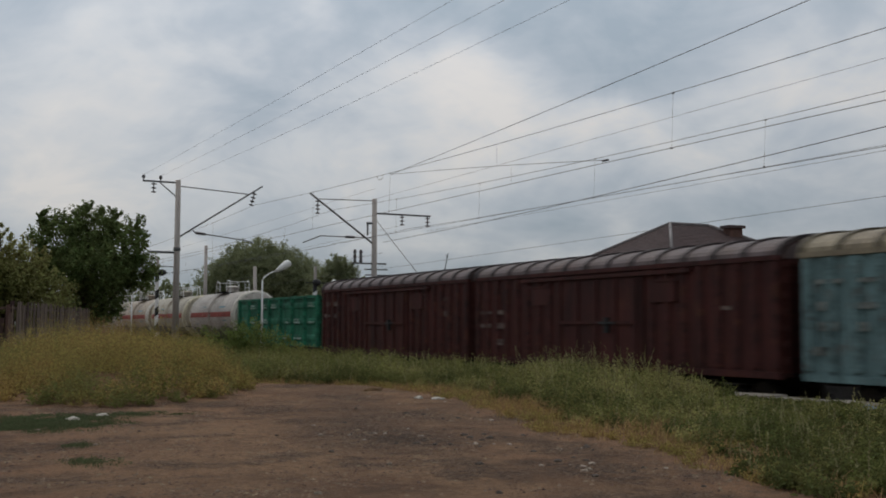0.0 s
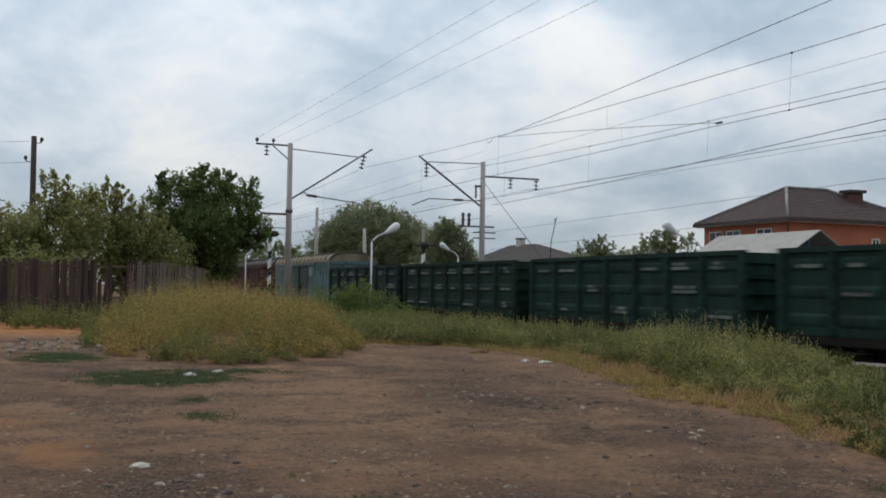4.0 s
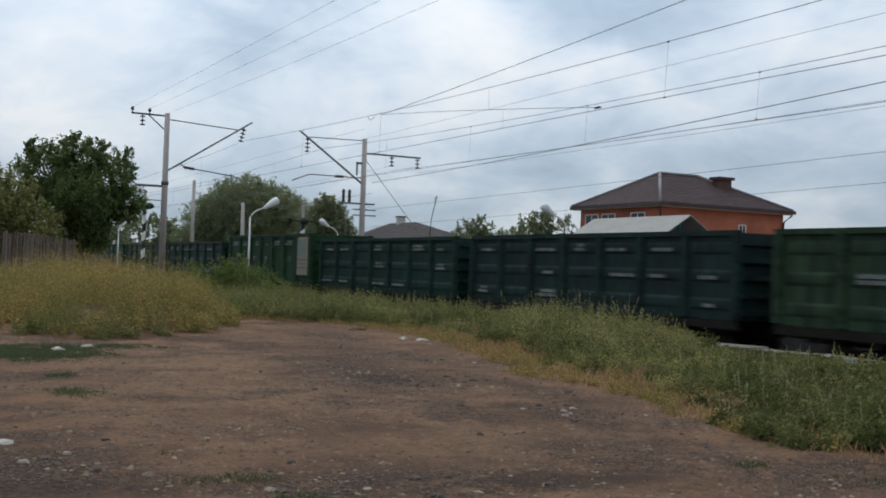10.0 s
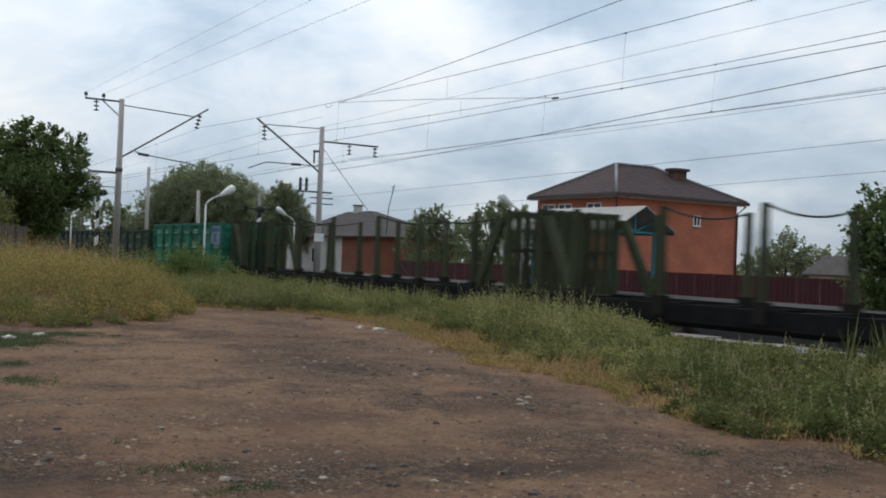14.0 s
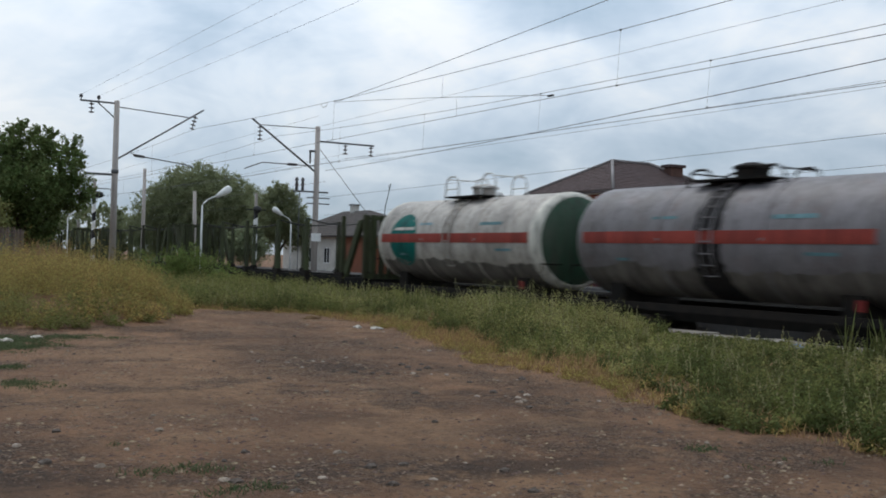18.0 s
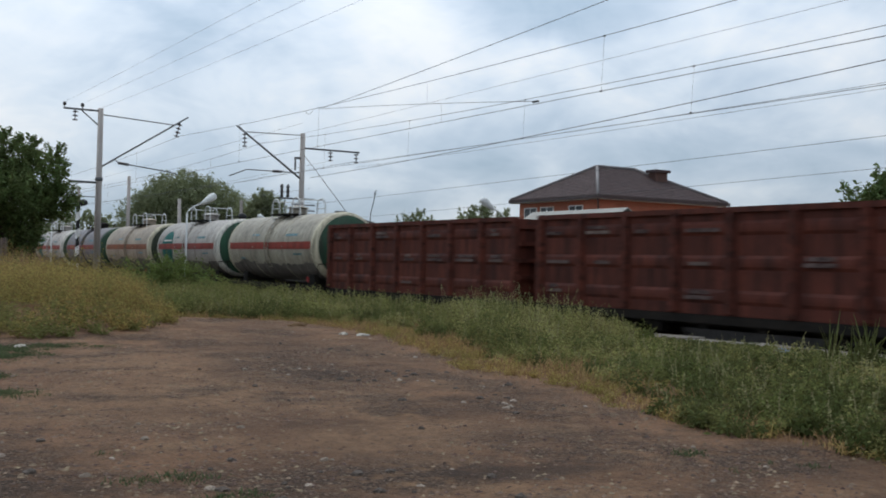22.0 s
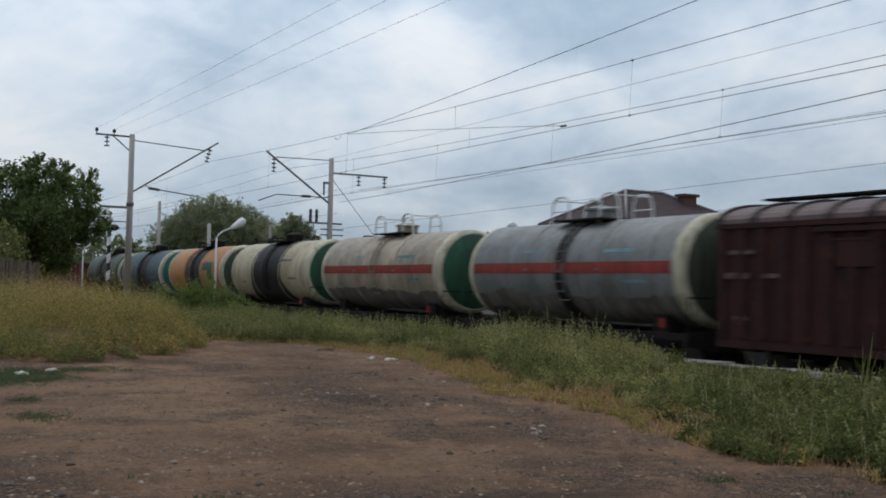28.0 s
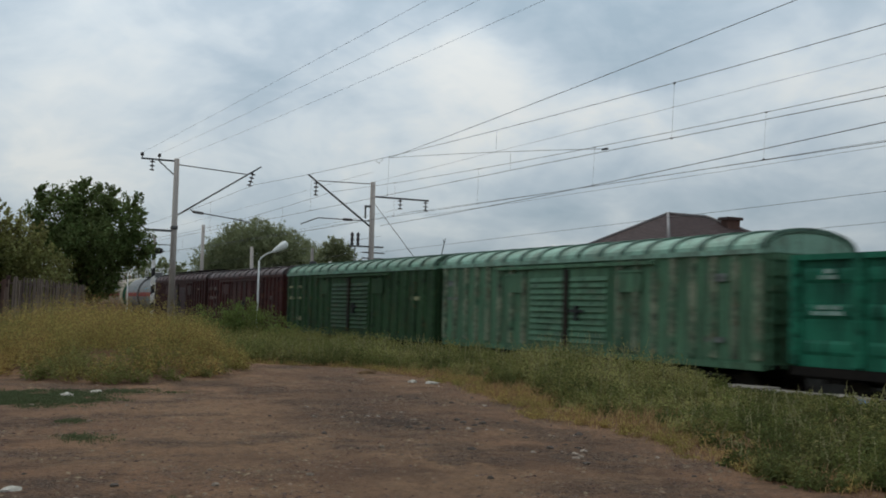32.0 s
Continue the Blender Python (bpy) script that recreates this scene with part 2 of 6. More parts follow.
def lathe(name, prof, sides=24, axis="z", smooth=True):
    """A turned body from (radius, place along the axis)."""
    vs, fs = [], []
    for r, h in prof:
        for j in range(sides):
            a = 2 * math.pi * j / sides
            c, s = r * math.cos(a), r * math.sin(a)
            vs.append((c, s, h) if axis == "z" else (c, h, s) if axis == "y" else (h, c, s))
    for i in range(len(prof) - 1):
        for j in range(sides):
            k = (j + 1) % sides
            fs.append((i * sides + j, i * sides + k, (i + 1) * sides + k, (i + 1) * sides + j))
    fs += [tuple(range(sides - 1, -1, -1)), tuple((len(prof) - 1) * sides + j for j in range(sides))]
    me = raw(name, vs, fs)
    if smooth:
        me.shade_smooth()
    return me


def merge(name, *meshes):
    vs, fs = [], []
    for me in meshes:
        k = len(vs)
        vs += [tuple(v.co) for v in me.vertices]
        fs += [tuple(k + i for i in p.vertices) for p in me.polygons]
        bpy.data.meshes.remove(me)
    return raw(name, vs, fs)


def once(key, make):
    if key not in CACHE:
        CACHE[key] = make()
    return CACHE[key]


# ---- ground ----
LOT = 0.66


def fbm(x, y, s):
    return noise.fractal(Vector((x * s, y * s, 0.7)), 1.0, 2.0, 4)


def lot_edge(y):
    """Where the bare lot ends and the weeds begin."""
    return float(np.interp(y, [-30, 2, 6.6, 8.4, 9.8, 11.1, 12.9, 14.3, 17.1, 20.5, 23.7, 25.8, 27.2, 28.2, 29.2, 31, 60, 90], [7.4, 7.7, 8.0, 8.1, 8.5, 8.7, 9.05, 9.2, 10.1, 11.1, 11.6, 11.6, 11.0, 10.3, 9.5, 9.0, 12.0, 15.0]))


def mound(x, y):
    """A low heap of earth, grown over with dry weeds, about (5.5, 31)."""
    u, v = (x - (5.4 + 0.10 * (y - 30))) / 3.75, (y - 32.0) / 10.5
    return max(0.0, 1 - u * u - v * v)


def ground_z(x, y):
    if x > 17.4:
        z = -0.45 if x < 26.2 else 0.55
        if 26.2 <= x < 27.0:
            z = -0.45 + (x - 26.2) / 0.8 * 1.0
        return z
    z = LOT + 0.05 * fbm(x, y, 0.12) + 0.014 * fbm(x, y, 0.9) + (0.011 * fbm(x, y, 3.1) if 3 < y < 24 else 0.0)
    z += 0.45 * min(1.0, 1.6 * mound(x, y)) ** 1.5
    if y > 38 and x < 16:
        z += 0.25 * min(1.0, (y - 38) / 20)
    return z


def build_ground():
    xs = np.concatenate([[-900, -300, -120, -60, -35, -22], np.arange(-16, -2, 1.0), np.arange(-2, 14, 0.1), np.arange(14, 16.8, 0.5), [16.9, 17.2, 17.38, 17.46, 20, 24, 26.19, 26.6, 27.01, 30, 36, 45, 60, 90, 150, 300, 900]])
    ys = np.concatenate([[-400, -100, -30, -8, 0], np.arange(3, 24, 0.1), np.arange(24, 60, 0.6), [62, 66, 72, 80, 95, 120, 160, 220, 320, 500, 900, 1500]])
    vs = [(x, y, ground_z(x, y)) for y in ys for x in xs]
    n = len(xs)
    fs = [(j * n + i, j * n + i + 1, (j + 1) * n + i + 1, (j + 1) * n + i) for j in range(len(ys) - 1) for i in range(n - 1)]
    me = raw("ground", vs, fs, True)
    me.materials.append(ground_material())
    tagged(new("ground", me), "bare trodden brown earth lot with gravel and worn patches", "ground", kind="structure")


# dark gravelly and damp spots, then smooth tan ones: centre, half-widths, strength; the last gravelly one paints in
# vignette and verge shade
GRAVELLY_DIM = [(6.6, 14.6, 1.3, 2.3, 1.0), (8.1, 12.4, 0.7, 2.6, 0.8), (7.3, 10.4, 0.9, 0.8, 0.9), (3.6, 7.3, 1.5, 0.7, 1.0), (1.1, 8.6, 1.1, 1.1, 1.0), (8.6, 18.5, 1.4, 3.0, 0.6), (6.2, 8.4, 1.0, 0.6, 0.7), (3.0, 10.2, 0.8, 0.7, 0.5), (7.2, 6.6, 1.3, 0.8, 0.9)]
SMOOTH = [(4.0, 12.6, 1.7, 1.8, 0.9), (4.7, 8.7, 1.2, 0.8, 0.8), (2.4, 11.8, 1.1, 1.1, 0.7), (7.7, 10.0, 0.6, 0.4, 0.8), (4.5, 17.0, 1.8, 2.2, 0.6), (4.5, 7.6, 0.5, 0.3, 0.9), (6.0, 11.5, 0.9, 0.8, 0.6)]
SANDY = [(0.2, 39.0, 3.2, 4.5, 1.0), (-3.5, 40.0, 4.0, 5.0, 1.0), (0.35, 10.9, 0.45, 0.9, 0.45), (-0.5, 13.5, 0.8, 1.5, 0.4)]
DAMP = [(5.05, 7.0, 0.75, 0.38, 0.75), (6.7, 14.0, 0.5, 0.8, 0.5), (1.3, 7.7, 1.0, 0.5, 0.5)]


def ground_material():
    m = bpy.data.materials.new("trodden_earth")
    m.use_nodes = True
    t = m.node_tree
    add, link = wire_nodes(t)
    p = t.nodes["Principled BSDF"]
    tc = add("ShaderNodeTexCoord")

    def noise_of(scale, detail=5.0, rough=0.6, squeeze=(1, 1, 1), off=(0, 0, 0)):
        mp = add("ShaderNodeMapping")
        mp.inputs["Scale"].default_value = squeeze
        mp.inputs["Location"].default_value = off
        link(tc.outputs["Object"], mp.inputs[0])
        n = add("ShaderNodeTexNoise", i2=scale, i3=detail, i4=rough)
        link(mp.outputs[0], n.inputs[0])
        return n.outputs[0]

    def ranged(src, lo, hi, a=0.0, b=1.0):
        r = add("ShaderNodeMapRange", i1=lo, i2=hi, i3=a, i4=b)
        link(src, r.inputs[0])
        return r.outputs[0]

    def sums(kind, a, b):
        x = add("ShaderNodeMath")
        x.operation = kind
        for i, v in ((0, a), (1, b)):
            if isinstance(v, float):
                x.inputs[i].default_value = v
            else:
                link(v, x.inputs[i])
        return x.outputs[0]

    def mixed(f, a, b):
        x = add("ShaderNodeMixRGB")
        link(f, x.inputs[0])
        for i, v in ((1, a), (2, b)):
            if isinstance(v, tuple):
                x.inputs[i].default_value = (*v, 1)
            else:
                link(v, x.inputs[i])
        return x.outputs[0]

    rag = noise_of(1.6, 8, 0.75, off=(4, 6, 0))

    def spots(rows):
        """How far a place lies inside ragged spots."""
        best = None
        for cx, cy, rx, ry, k in rows:
            mp = add("ShaderNodeMapping")
            mp.inputs["Location"].default_value = (-cx / rx, -cy / ry, 0)
            mp.inputs["Scale"].default_value = (1 / rx, 1 / ry, 0)
            link(tc.outputs["Object"], mp.inputs[0])
            ln = add("ShaderNodeVectorMath")
            ln.operation = "LENGTH"
            link(mp.outputs[0], ln.inputs[0])
            f = ranged(sums("ADD", sums("MULTIPLY", rag, 2.6), ln.outputs["Value"]), 2.55, 1.75, 0.0, k)
            best = f if best is None else sums("MAXIMUM", best, f)
        return best

    # soil
    base = mixed(ranged(noise_of(0.3), 0.4, 0.6), (0.275, 0.15, 0.084), (0.18, 0.1, 0.058))
    base = mixed(ranged(noise_of(1.3, 7, 0.7, off=(5, 9, 0)), 0.49, 0.6, 0, 0.75), base, (0.12, 0.069, 0.042))
    base = mixed(ranged(noise_of(0.8, 6, 0.65, off=(2, 3, 0)), 0.52, 0.66, 0, 0.7), base, (0.33, 0.195, 0.108))
    base = mixed(spots(SMOOTH), base, mixed(ranged(noise_of(5, 6, 0.7), 0.4, 0.65), (0.305, 0.178, 0.1), (0.215, 0.125, 0.071)))
    base = mixed(ranged(noise_of(16, 5, 0.75, off=(2, 8, 0)), 0.5, 0.66, 0, 0.65), base, (0.085, 0.052, 0.033))
    # crushed stone and clinker trodden into it
    stones = add("ShaderNodeTexVoronoi", i2=46.0)
    link(tc.outputs["Object"], stones.inputs[0])
    tone = add("ShaderNodeSeparateColor")
    link(stones.outputs["Color"], tone.inputs[0])
    grit = mixed(ranged(tone.outputs[0], 0.2, 0.75), (0.075, 0.049, 0.035), (0.175, 0.112, 0.075))
    grit = mixed(ranged(tone.outputs[1], 0.9, 0.93), grit, (0.36, 0.25, 0.175))
    loose = sums("MAXIMUM", spots(GRAVELLY_DIM), ranged(noise_of(0.55, 7, 0.7, off=(11, 2, 0)), 0.52, 0.58, 0.0, 0.8))
    shown = sums("MULTIPLY", loose, ranged(noise_of(7, 5, 0.7, off=(6, 1, 0)), 0.4, 0.52, 0.1, 1.0))
    base = mixed(shown, base, grit)
    pebble = add("ShaderNodeTexVoronoi", i2=15.0)
    link(tc.outputs["Object"], pebble.inputs[0])
    hue = add("ShaderNodeSeparateColor")
    link(pebble.outputs["Color"], hue.inputs[0])
    lone = sums("MULTIPLY", ranged(pebble.outputs["Distance"], 0.3, 0.2), ranged(hue.outputs[0], 0.8, 0.83))
    base = mixed(lone, base, mixed(ranged(hue.outputs[1], 0.4, 0.6), (0.07, 0.047, 0.034), (0.27, 0.185, 0.125)))
    base = mixed(spots(SANDY), base, mixed(ranged(noise_of(2.2, 6, 0.7, off=(7, 7, 0)), 0.4, 0.65), (0.46, 0.21, 0.08), (0.31, 0.145, 0.062)))
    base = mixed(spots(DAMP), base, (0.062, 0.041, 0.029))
    link(base, p.inputs["Base Color"])
    p.inputs["Roughness"].default_value = 0.95
    p.inputs["Specular IOR Level"].default_value = 0.2
    bp = add("ShaderNodeBump", i0=1.0, i1=0.1)
    s = add("ShaderNodeMath")
    s.operation = "MULTIPLY_ADD"
    link(stones.outputs["Distance"], s.inputs[0])
    link(shown, s.inputs[1])
    link(noise_of(10, 7, 0.75), s.inputs[2])
    link(s.outputs[0], bp.inputs["Height"])
    link(bp.outputs[0], p.inputs["Normal"])
    return m


build_ground()
FAR_TRACK = TRACK + 4.15


def build_tracks():
    prof = [(TRACK - 2.3, -0.5), (TRACK - 1.9, -0.2), (FAR_TRACK + 1.6, -0.2), (FAR_TRACK + 1.9, -0.5)]
    o = new("track_bed", prism("track_bed", prof[::-1], -60, 700))
    o.data.materials.append(BALLAST)
    tagged(o, "grey crushed stone ballast under two railway tracks", "ballast", kind="structure")
    rail = [(-0.075, -0.18), (0.075, -0.18), (0.075, -0.165), (0.012, -0.14), (0.012, -0.05), (0.036, -0.035), (0.036, -0.004), (0.028, 0), (-0.028, 0), (-0.036, -0.004), (-0.036, -0.035), (-0.012, -0.05), (-0.012, -0.14), (-0.075, -0.165)]
    me = prism("rail", rail[::-1], -60, 700)
    me.materials.append(IRON)
    for x in (TRACK - 0.795, TRACK + 0.795, FAR_TRACK - 0.795, FAR_TRACK + 0.795):
        r = new("rail", me)
        r.location.x = x
        tagged(r, "worn brown steel running rail on sleepers", "rail", "running rails", "structure")
    for x in (TRACK, FAR_TRACK):
        s = new("sleeper_row", boxes("sleeper_row", *[(x - 1.35, x + 1.35, y - 0.13, y + 0.13, -0.3, -0.172) for y in np.arange(-40, 200, 0.545)]))
        s.data.materials.append(SLAB)
        tagged(s, "grey concrete sleepers under the rails", "sleepers", kind="stuff")


build_tracks()


def build_platforms():
    near = empty("platform_near", label="low weathered concrete platform edge beside the track", category="platform", kind="structure")
    for i in range(60):
        y = -6 + i * 1.62
        me = once(("slab", i % 4), lambda: boxes("slab", (-0.43 + 0.012 * (i % 4), 0.43, 0, 1.6, -1.2, 0.0), c=0.06))
        part("slab", me, SLAB, near, at=pose(17.87, y, 0.73 + 0.006 * ((i * 5) % 7 - 3), 0.5 * ((i * 3) % 5 - 2), 0.7 * ((i * 3) % 5 - 2), 0.5 * ((i * 7) % 5 - 2)))
    far = new("platform_far", boxes("platform_far", (26.3, 33.2, -40, 130, -0.4, 1.12)))
    far.data.materials.append(mat("platform_asphalt", (0.06, 0.058, 0.056), (0.085, 0.08, 0.076), 2, 0.95, 0.4, grime=0.4, spec=0.05))
    tagged(far, "high dark asphalt platform behind the tracks", "platform", kind="structure")
    edge = empty("platform_edging", label="grey concrete edging blocks of the far platform", category="edging", kind="structure")
    for i in range(60):
        part("block", once("edge", lambda: boxes("block", (26.1, 26.7, 0, 1.98, 0.9, 1.17), c=0.02)), mat("edging_concrete", (0.06, 0.056, 0.052), (0.042, 0.04, 0.037), 1.2, 0.95, 0.5, grime=0.6, rand=0.12, dirt=(0.05, 0.045, 0.04), spec=0.05), edge, at=pose(0, -5 + 2 * i, 0))


build_platforms()


# ---- the train ----
def wheelset():
    def make():
        prof = []
        for s in (-1, 1):
            r = [(0.09, 0.55), (0.2, 0.72), (0.42, 0.735), (0.475, 0.73), (0.475, 0.86), (0.41, 0.86), (0.2, 0.83), (0.09, 0.9)]
            prof.append([(a, s * b) for a, b in r])
        return merge("wheelset", lathe("w", prof[0][::-1], 20, "x"), lathe("w", prof[1], 20, "x"), tube("w", [(-1.05, 0, 0), (1.05, 0, 0)], 0.08, 8))
    return once("wheelset", make)


def bogie(parent, y):
    frame_bar = [(-1.25, 0.42), (-1.25, 0.60), (-0.8, 0.66), (-0.35, 0.80), (0.35, 0.80), (0.8, 0.66), (1.25, 0.60), (1.25, 0.42), (0.75, 0.42), (0.4, 0.28), (-0.4, 0.28), (-0.75, 0.42)]
    b = part("bogie", once("bolster", lambda: boxes("bogie", (-1.05, 1.05, -0.22, 0.22, 0.5, 0.82))), STEEL, parent, at=pose(0, y, 0))
    sf = once("side_frame", lambda: prism("side_frame", frame_bar, -0.09, 0.09))
    for s in (-1, 1):
        part("side_frame", sf, STEEL, b, at=pose(s * 1.03, 0, 0, 0, 0, 90))
        part("wheelset", wheelset(), IRON, b, "rust-brown iron wheels on an axle", at=pose(0, s * 0.925, 0.475))


def running_gear(w, half, base):
    """Bogies, couplers and the centre sill of a wagon half metres long each way."""
    for s in (-1, 1):
        bogie(w, s * base)
        cp = once("coupler", lambda: merge("coupler", boxes("c", (-0.1, 0.1, 0, 0.5, 0.95, 1.15)), boxes("c", (-0.22, 0.2, 0.5, 0.8, 0.9, 1.2), c=0.05)))
        part("coupler", cp, STEEL, w, at=pose(0, s * (half - 0.75), 0, 0, 0, 0 if s > 0 else 180))
    part("centre_sill", once(("sill", half), lambda: boxes("centre_sill", (-0.28, 0.28, -half + 0.7, half - 0.7, 0.82, 1.16))), STEEL, w)
    part("brake_gear", once("brake", lambda: merge("brake_gear", lathe("b", [(0.05, -0.5), (0.17, -0.45), (0.17, 0.4), (0.05, 0.45)], 12, "y"), boxes("b", (-0.9, -0.6, 1.1, 1.4, 0.62, 0.85), (0.5, 0.56, -2.2, 2.2, 0.66, 0.72)))), STEEL, w, at=pose(-0.55, 0.4, 0.15))


def ladder(name, n=6, w=0.4, step=0.33):
    rungs = [(0, 0.04, -w / 2, w / 2, i * step, i * step + 0.035) for i in range(n)]
    return boxes(name, (0, 0.05, -w / 2 - 0.05, -w / 2, -0.1, n * step), (0, 0.05, w / 2, w / 2 + 0.05, -0.1, n * step), *rungs)


def marking(w, bars, x, material=STENCIL_GLINT):
    """Stencilled lettering too worn to read, on open wagons also painted pressing highlights, as flat bars (y, z,
    length, height) on both long sides.
    """
    for s in (-1, 1):
        for y, z, ln, h in bars:
            me = once(("bar", round(ln, 2), round(h, 2)), lambda: boxes("marking", (-0.004, 0.004, -ln / 2, ln / 2, -h / 2, h / 2)))
            part("marking", me, material, w, at=pose(s * x, s * y, z))


def open_wagon(u, tall, col, name, dirt=None, panel=False, row=0):
    """A high-sided open goods wagon with seven pressed panels a side."""
    h = 3.78 if tall else 3.47
    half, body = 7.05, 6.55
    p = paint(name, col, tuple(c * 1.55 for c in col), 0.85, 0.65, dirt, runs=0.85)
    w = empty("open_wagon", pose(TRACK, u, 0), f"{LOOKS[name]} high-sided steel open goods wagon", "goods wagon", "wagons of the train")
    running_gear(w, half, 4.32)
    zs = np.linspace(1.27, h - 0.1, 4)

    def pressing():
        """A long swelling pressed into the sheet of a bay."""
        a, b = (2 * body - 0.2) / 14 - 0.17, (2 * body - 0.2) / 14 - 0.26
        vs, fs = [], []
        for x, l, q in ((0.049, a, 0.17), (0.085, b, 0.09), (0.09, b, 0.02)):
            vs += [(x, -l, -q), (x, l, -q), (x, l, q), (x, -l, q)]
        for r in (0, 4):
            fs += [(r + j, r + (j + 1) % 4, r + 4 + (j + 1) % 4, r + 4 + j) for j in range(4)]
        return raw("pressing", vs, fs + [(8, 9, 10, 11)])
    wall = lambda: boxes("side_wall", (0, 0.05, -body, body, 1.25, h - 0.08))
    post = once(("post", tall), lambda: prism("post", [(-0.15, 0), (-0.085, 0.13), (0.085, 0.13), (0.15, 0)][::-1], 1.3, h - 0.06))
    for s in (-1, 1):
        wl = part("side_wall", once(("wall", tall), wall), p, w, at=pose(s * 1.46, 0, 0, 0, 0, 0 if s > 0 else 180))
        for k in range(0 if name == "leaf_green" else 7):
            for i in range(3):
                part("pressing", once("pressing", pressing), p, wl, at=pose(0, -body + 0.1 + (k + 0.5) * (2 * body - 0.2) / 7, zs[i] + (zs[i + 1] - zs[i]) * 0.52))
        for k in range(8):
            part("post", post, p, wl, at=pose(0.05, -body + 0.1 + k * (2 * body - 0.2) / 7, 0, 90, 0, 90))
        part("top_rail", once(("rail", tall), lambda: boxes("top_rail", (-0.03, 0.15, -body - 0.03, body + 0.03, h - 0.13, h), c=0.02)), p, w, at=pose(s * 1.46, 0, 0, 0, 0, 0 if s > 0 else 180))
        part("side_sill", once(("ssill", tall), lambda: boxes("side_sill", (0.0, 0.1, -body, body, 1.04, 1.24))), STEEL, w, at=pose(s * 1.46, 0, 0, 0, 0, 0 if s > 0 else 180))
        ew = part("end_wall", once(("end", tall), lambda: boxes("end_wall", (-1.46, 1.46, 0, 0.06, 1.2, h - 0.06))), p, w, at=pose(0, s * (body - 0.06), 0, 0, 0, 0 if s > 0 else 180))
        for z in np.linspace(1.45, h - 0.3, 5):
            part("rib", once("erib", lambda: boxes("rib", (-1.5, 1.5, 0, 0.1, -0.06, 0.06), c=0.03)), p, ew, at=pose(0, 0.06, z))
        part("ladder", once("eladder", lambda: ladder("ladder", 6)), p, ew, at=pose(1.2 * s, 0.17, 1.3, 0, 0, 90))
    part("floor", once("gfloor", lambda: boxes("floor", (-1.45, 1.45, -body, body, 1.2, 1.27))), STEEL, w)
    hatch = once("hatch", lambda: boxes("hatch", (1.0, 1.42, -0.72, 0.72, 0.98, 1.16), (1.3, 1.5, -0.08, 0.08, 0.9, 1.16)))
    for s in (-1, 1):
        for k in range(7):
            part("hatch", hatch, STEEL, w, at=pose(0, -body + 1.0 + k * (2 * body - 2.0) / 6, 0, 0, 0, 0 if s > 0 else 180))
    bay = (2 * body - 0.2) / 7
    rng = random.Random(row)
    bars = []
    mids = [zs[i] + 0.55 * (zs[i + 1] - zs[i]) for i in range(3)]
    for k in range(7):
        y = -body + 0.1 + (k + 0.5) * bay
        # pale bars: worn lettering, and painted highlights along the pressings
        for z, chance in ((mids[2], 0.75), (mids[1], 0.6), (mids[0], 0.35)):
            if rng.random() < chance:
                y1, ln = y + rng.uniform(-0.2, 0.2), round(rng.uniform(0.4, 1.2), 1)
                for q in range(rng.choice((1, 1, 2, 2))):
                    bars.append((y1 + rng.uniform(-0.08, 0.08), z - 0.06 + 0.13 * q, max(0.3, round(ln - 0.2 * q, 1)), 0.09))
    marking(w, bars, 1.583, FADED if name == "oxide_red" else PALEMARK if name == "bright_green" else STENCIL_GLINT)
    if panel:
        for s in (-1, 1):
            pb = part("board", once(("pboard", panel.name), lambda: boxes("board", (1.56, 1.6, -0.75, 0.75, 2.65 if panel is GREYBOARD else 1.75, 3.6))), panel, w, "pale advertising board with faded print", at=pose(0, -5.35, 0, 0, 0, 0 if s > 0 else 180))
            if panel is GREYBOARD:
                for z, ln in ((3.4, 1.1), (3.1, 0.4), (2.85, 0.4)):
                    part("emblem_bar", once(("eb", ln), lambda: boxes("emblem_bar", (1.602, 1.61, -ln / 2, ln / 2, -0.11, 0.11))), BLUE, pb, at=pose(0, 0, z))
            else:
                part("print", once("bprint", lambda: boxes("print", (1.602, 1.608, -0.55, 0.5, 2.75, 3.45))), mat("faded_print", (0.13, 0.19, 0.16), (0.24, 0.25, 0.21), 2.5, 0.8, 0.0, grime=0.5, dirt=(0.2, 0.24, 0.26)), pb)
                for z in (2.5, 2.3, 2.1):
                    part("text_bar", once("tb", lambda: boxes("text_bar", (1.602, 1.61, -0.65, 0.65, -0.02, 0.02))), STENCIL_GLINT, pb, at=pose(0, 0, z))
    return w


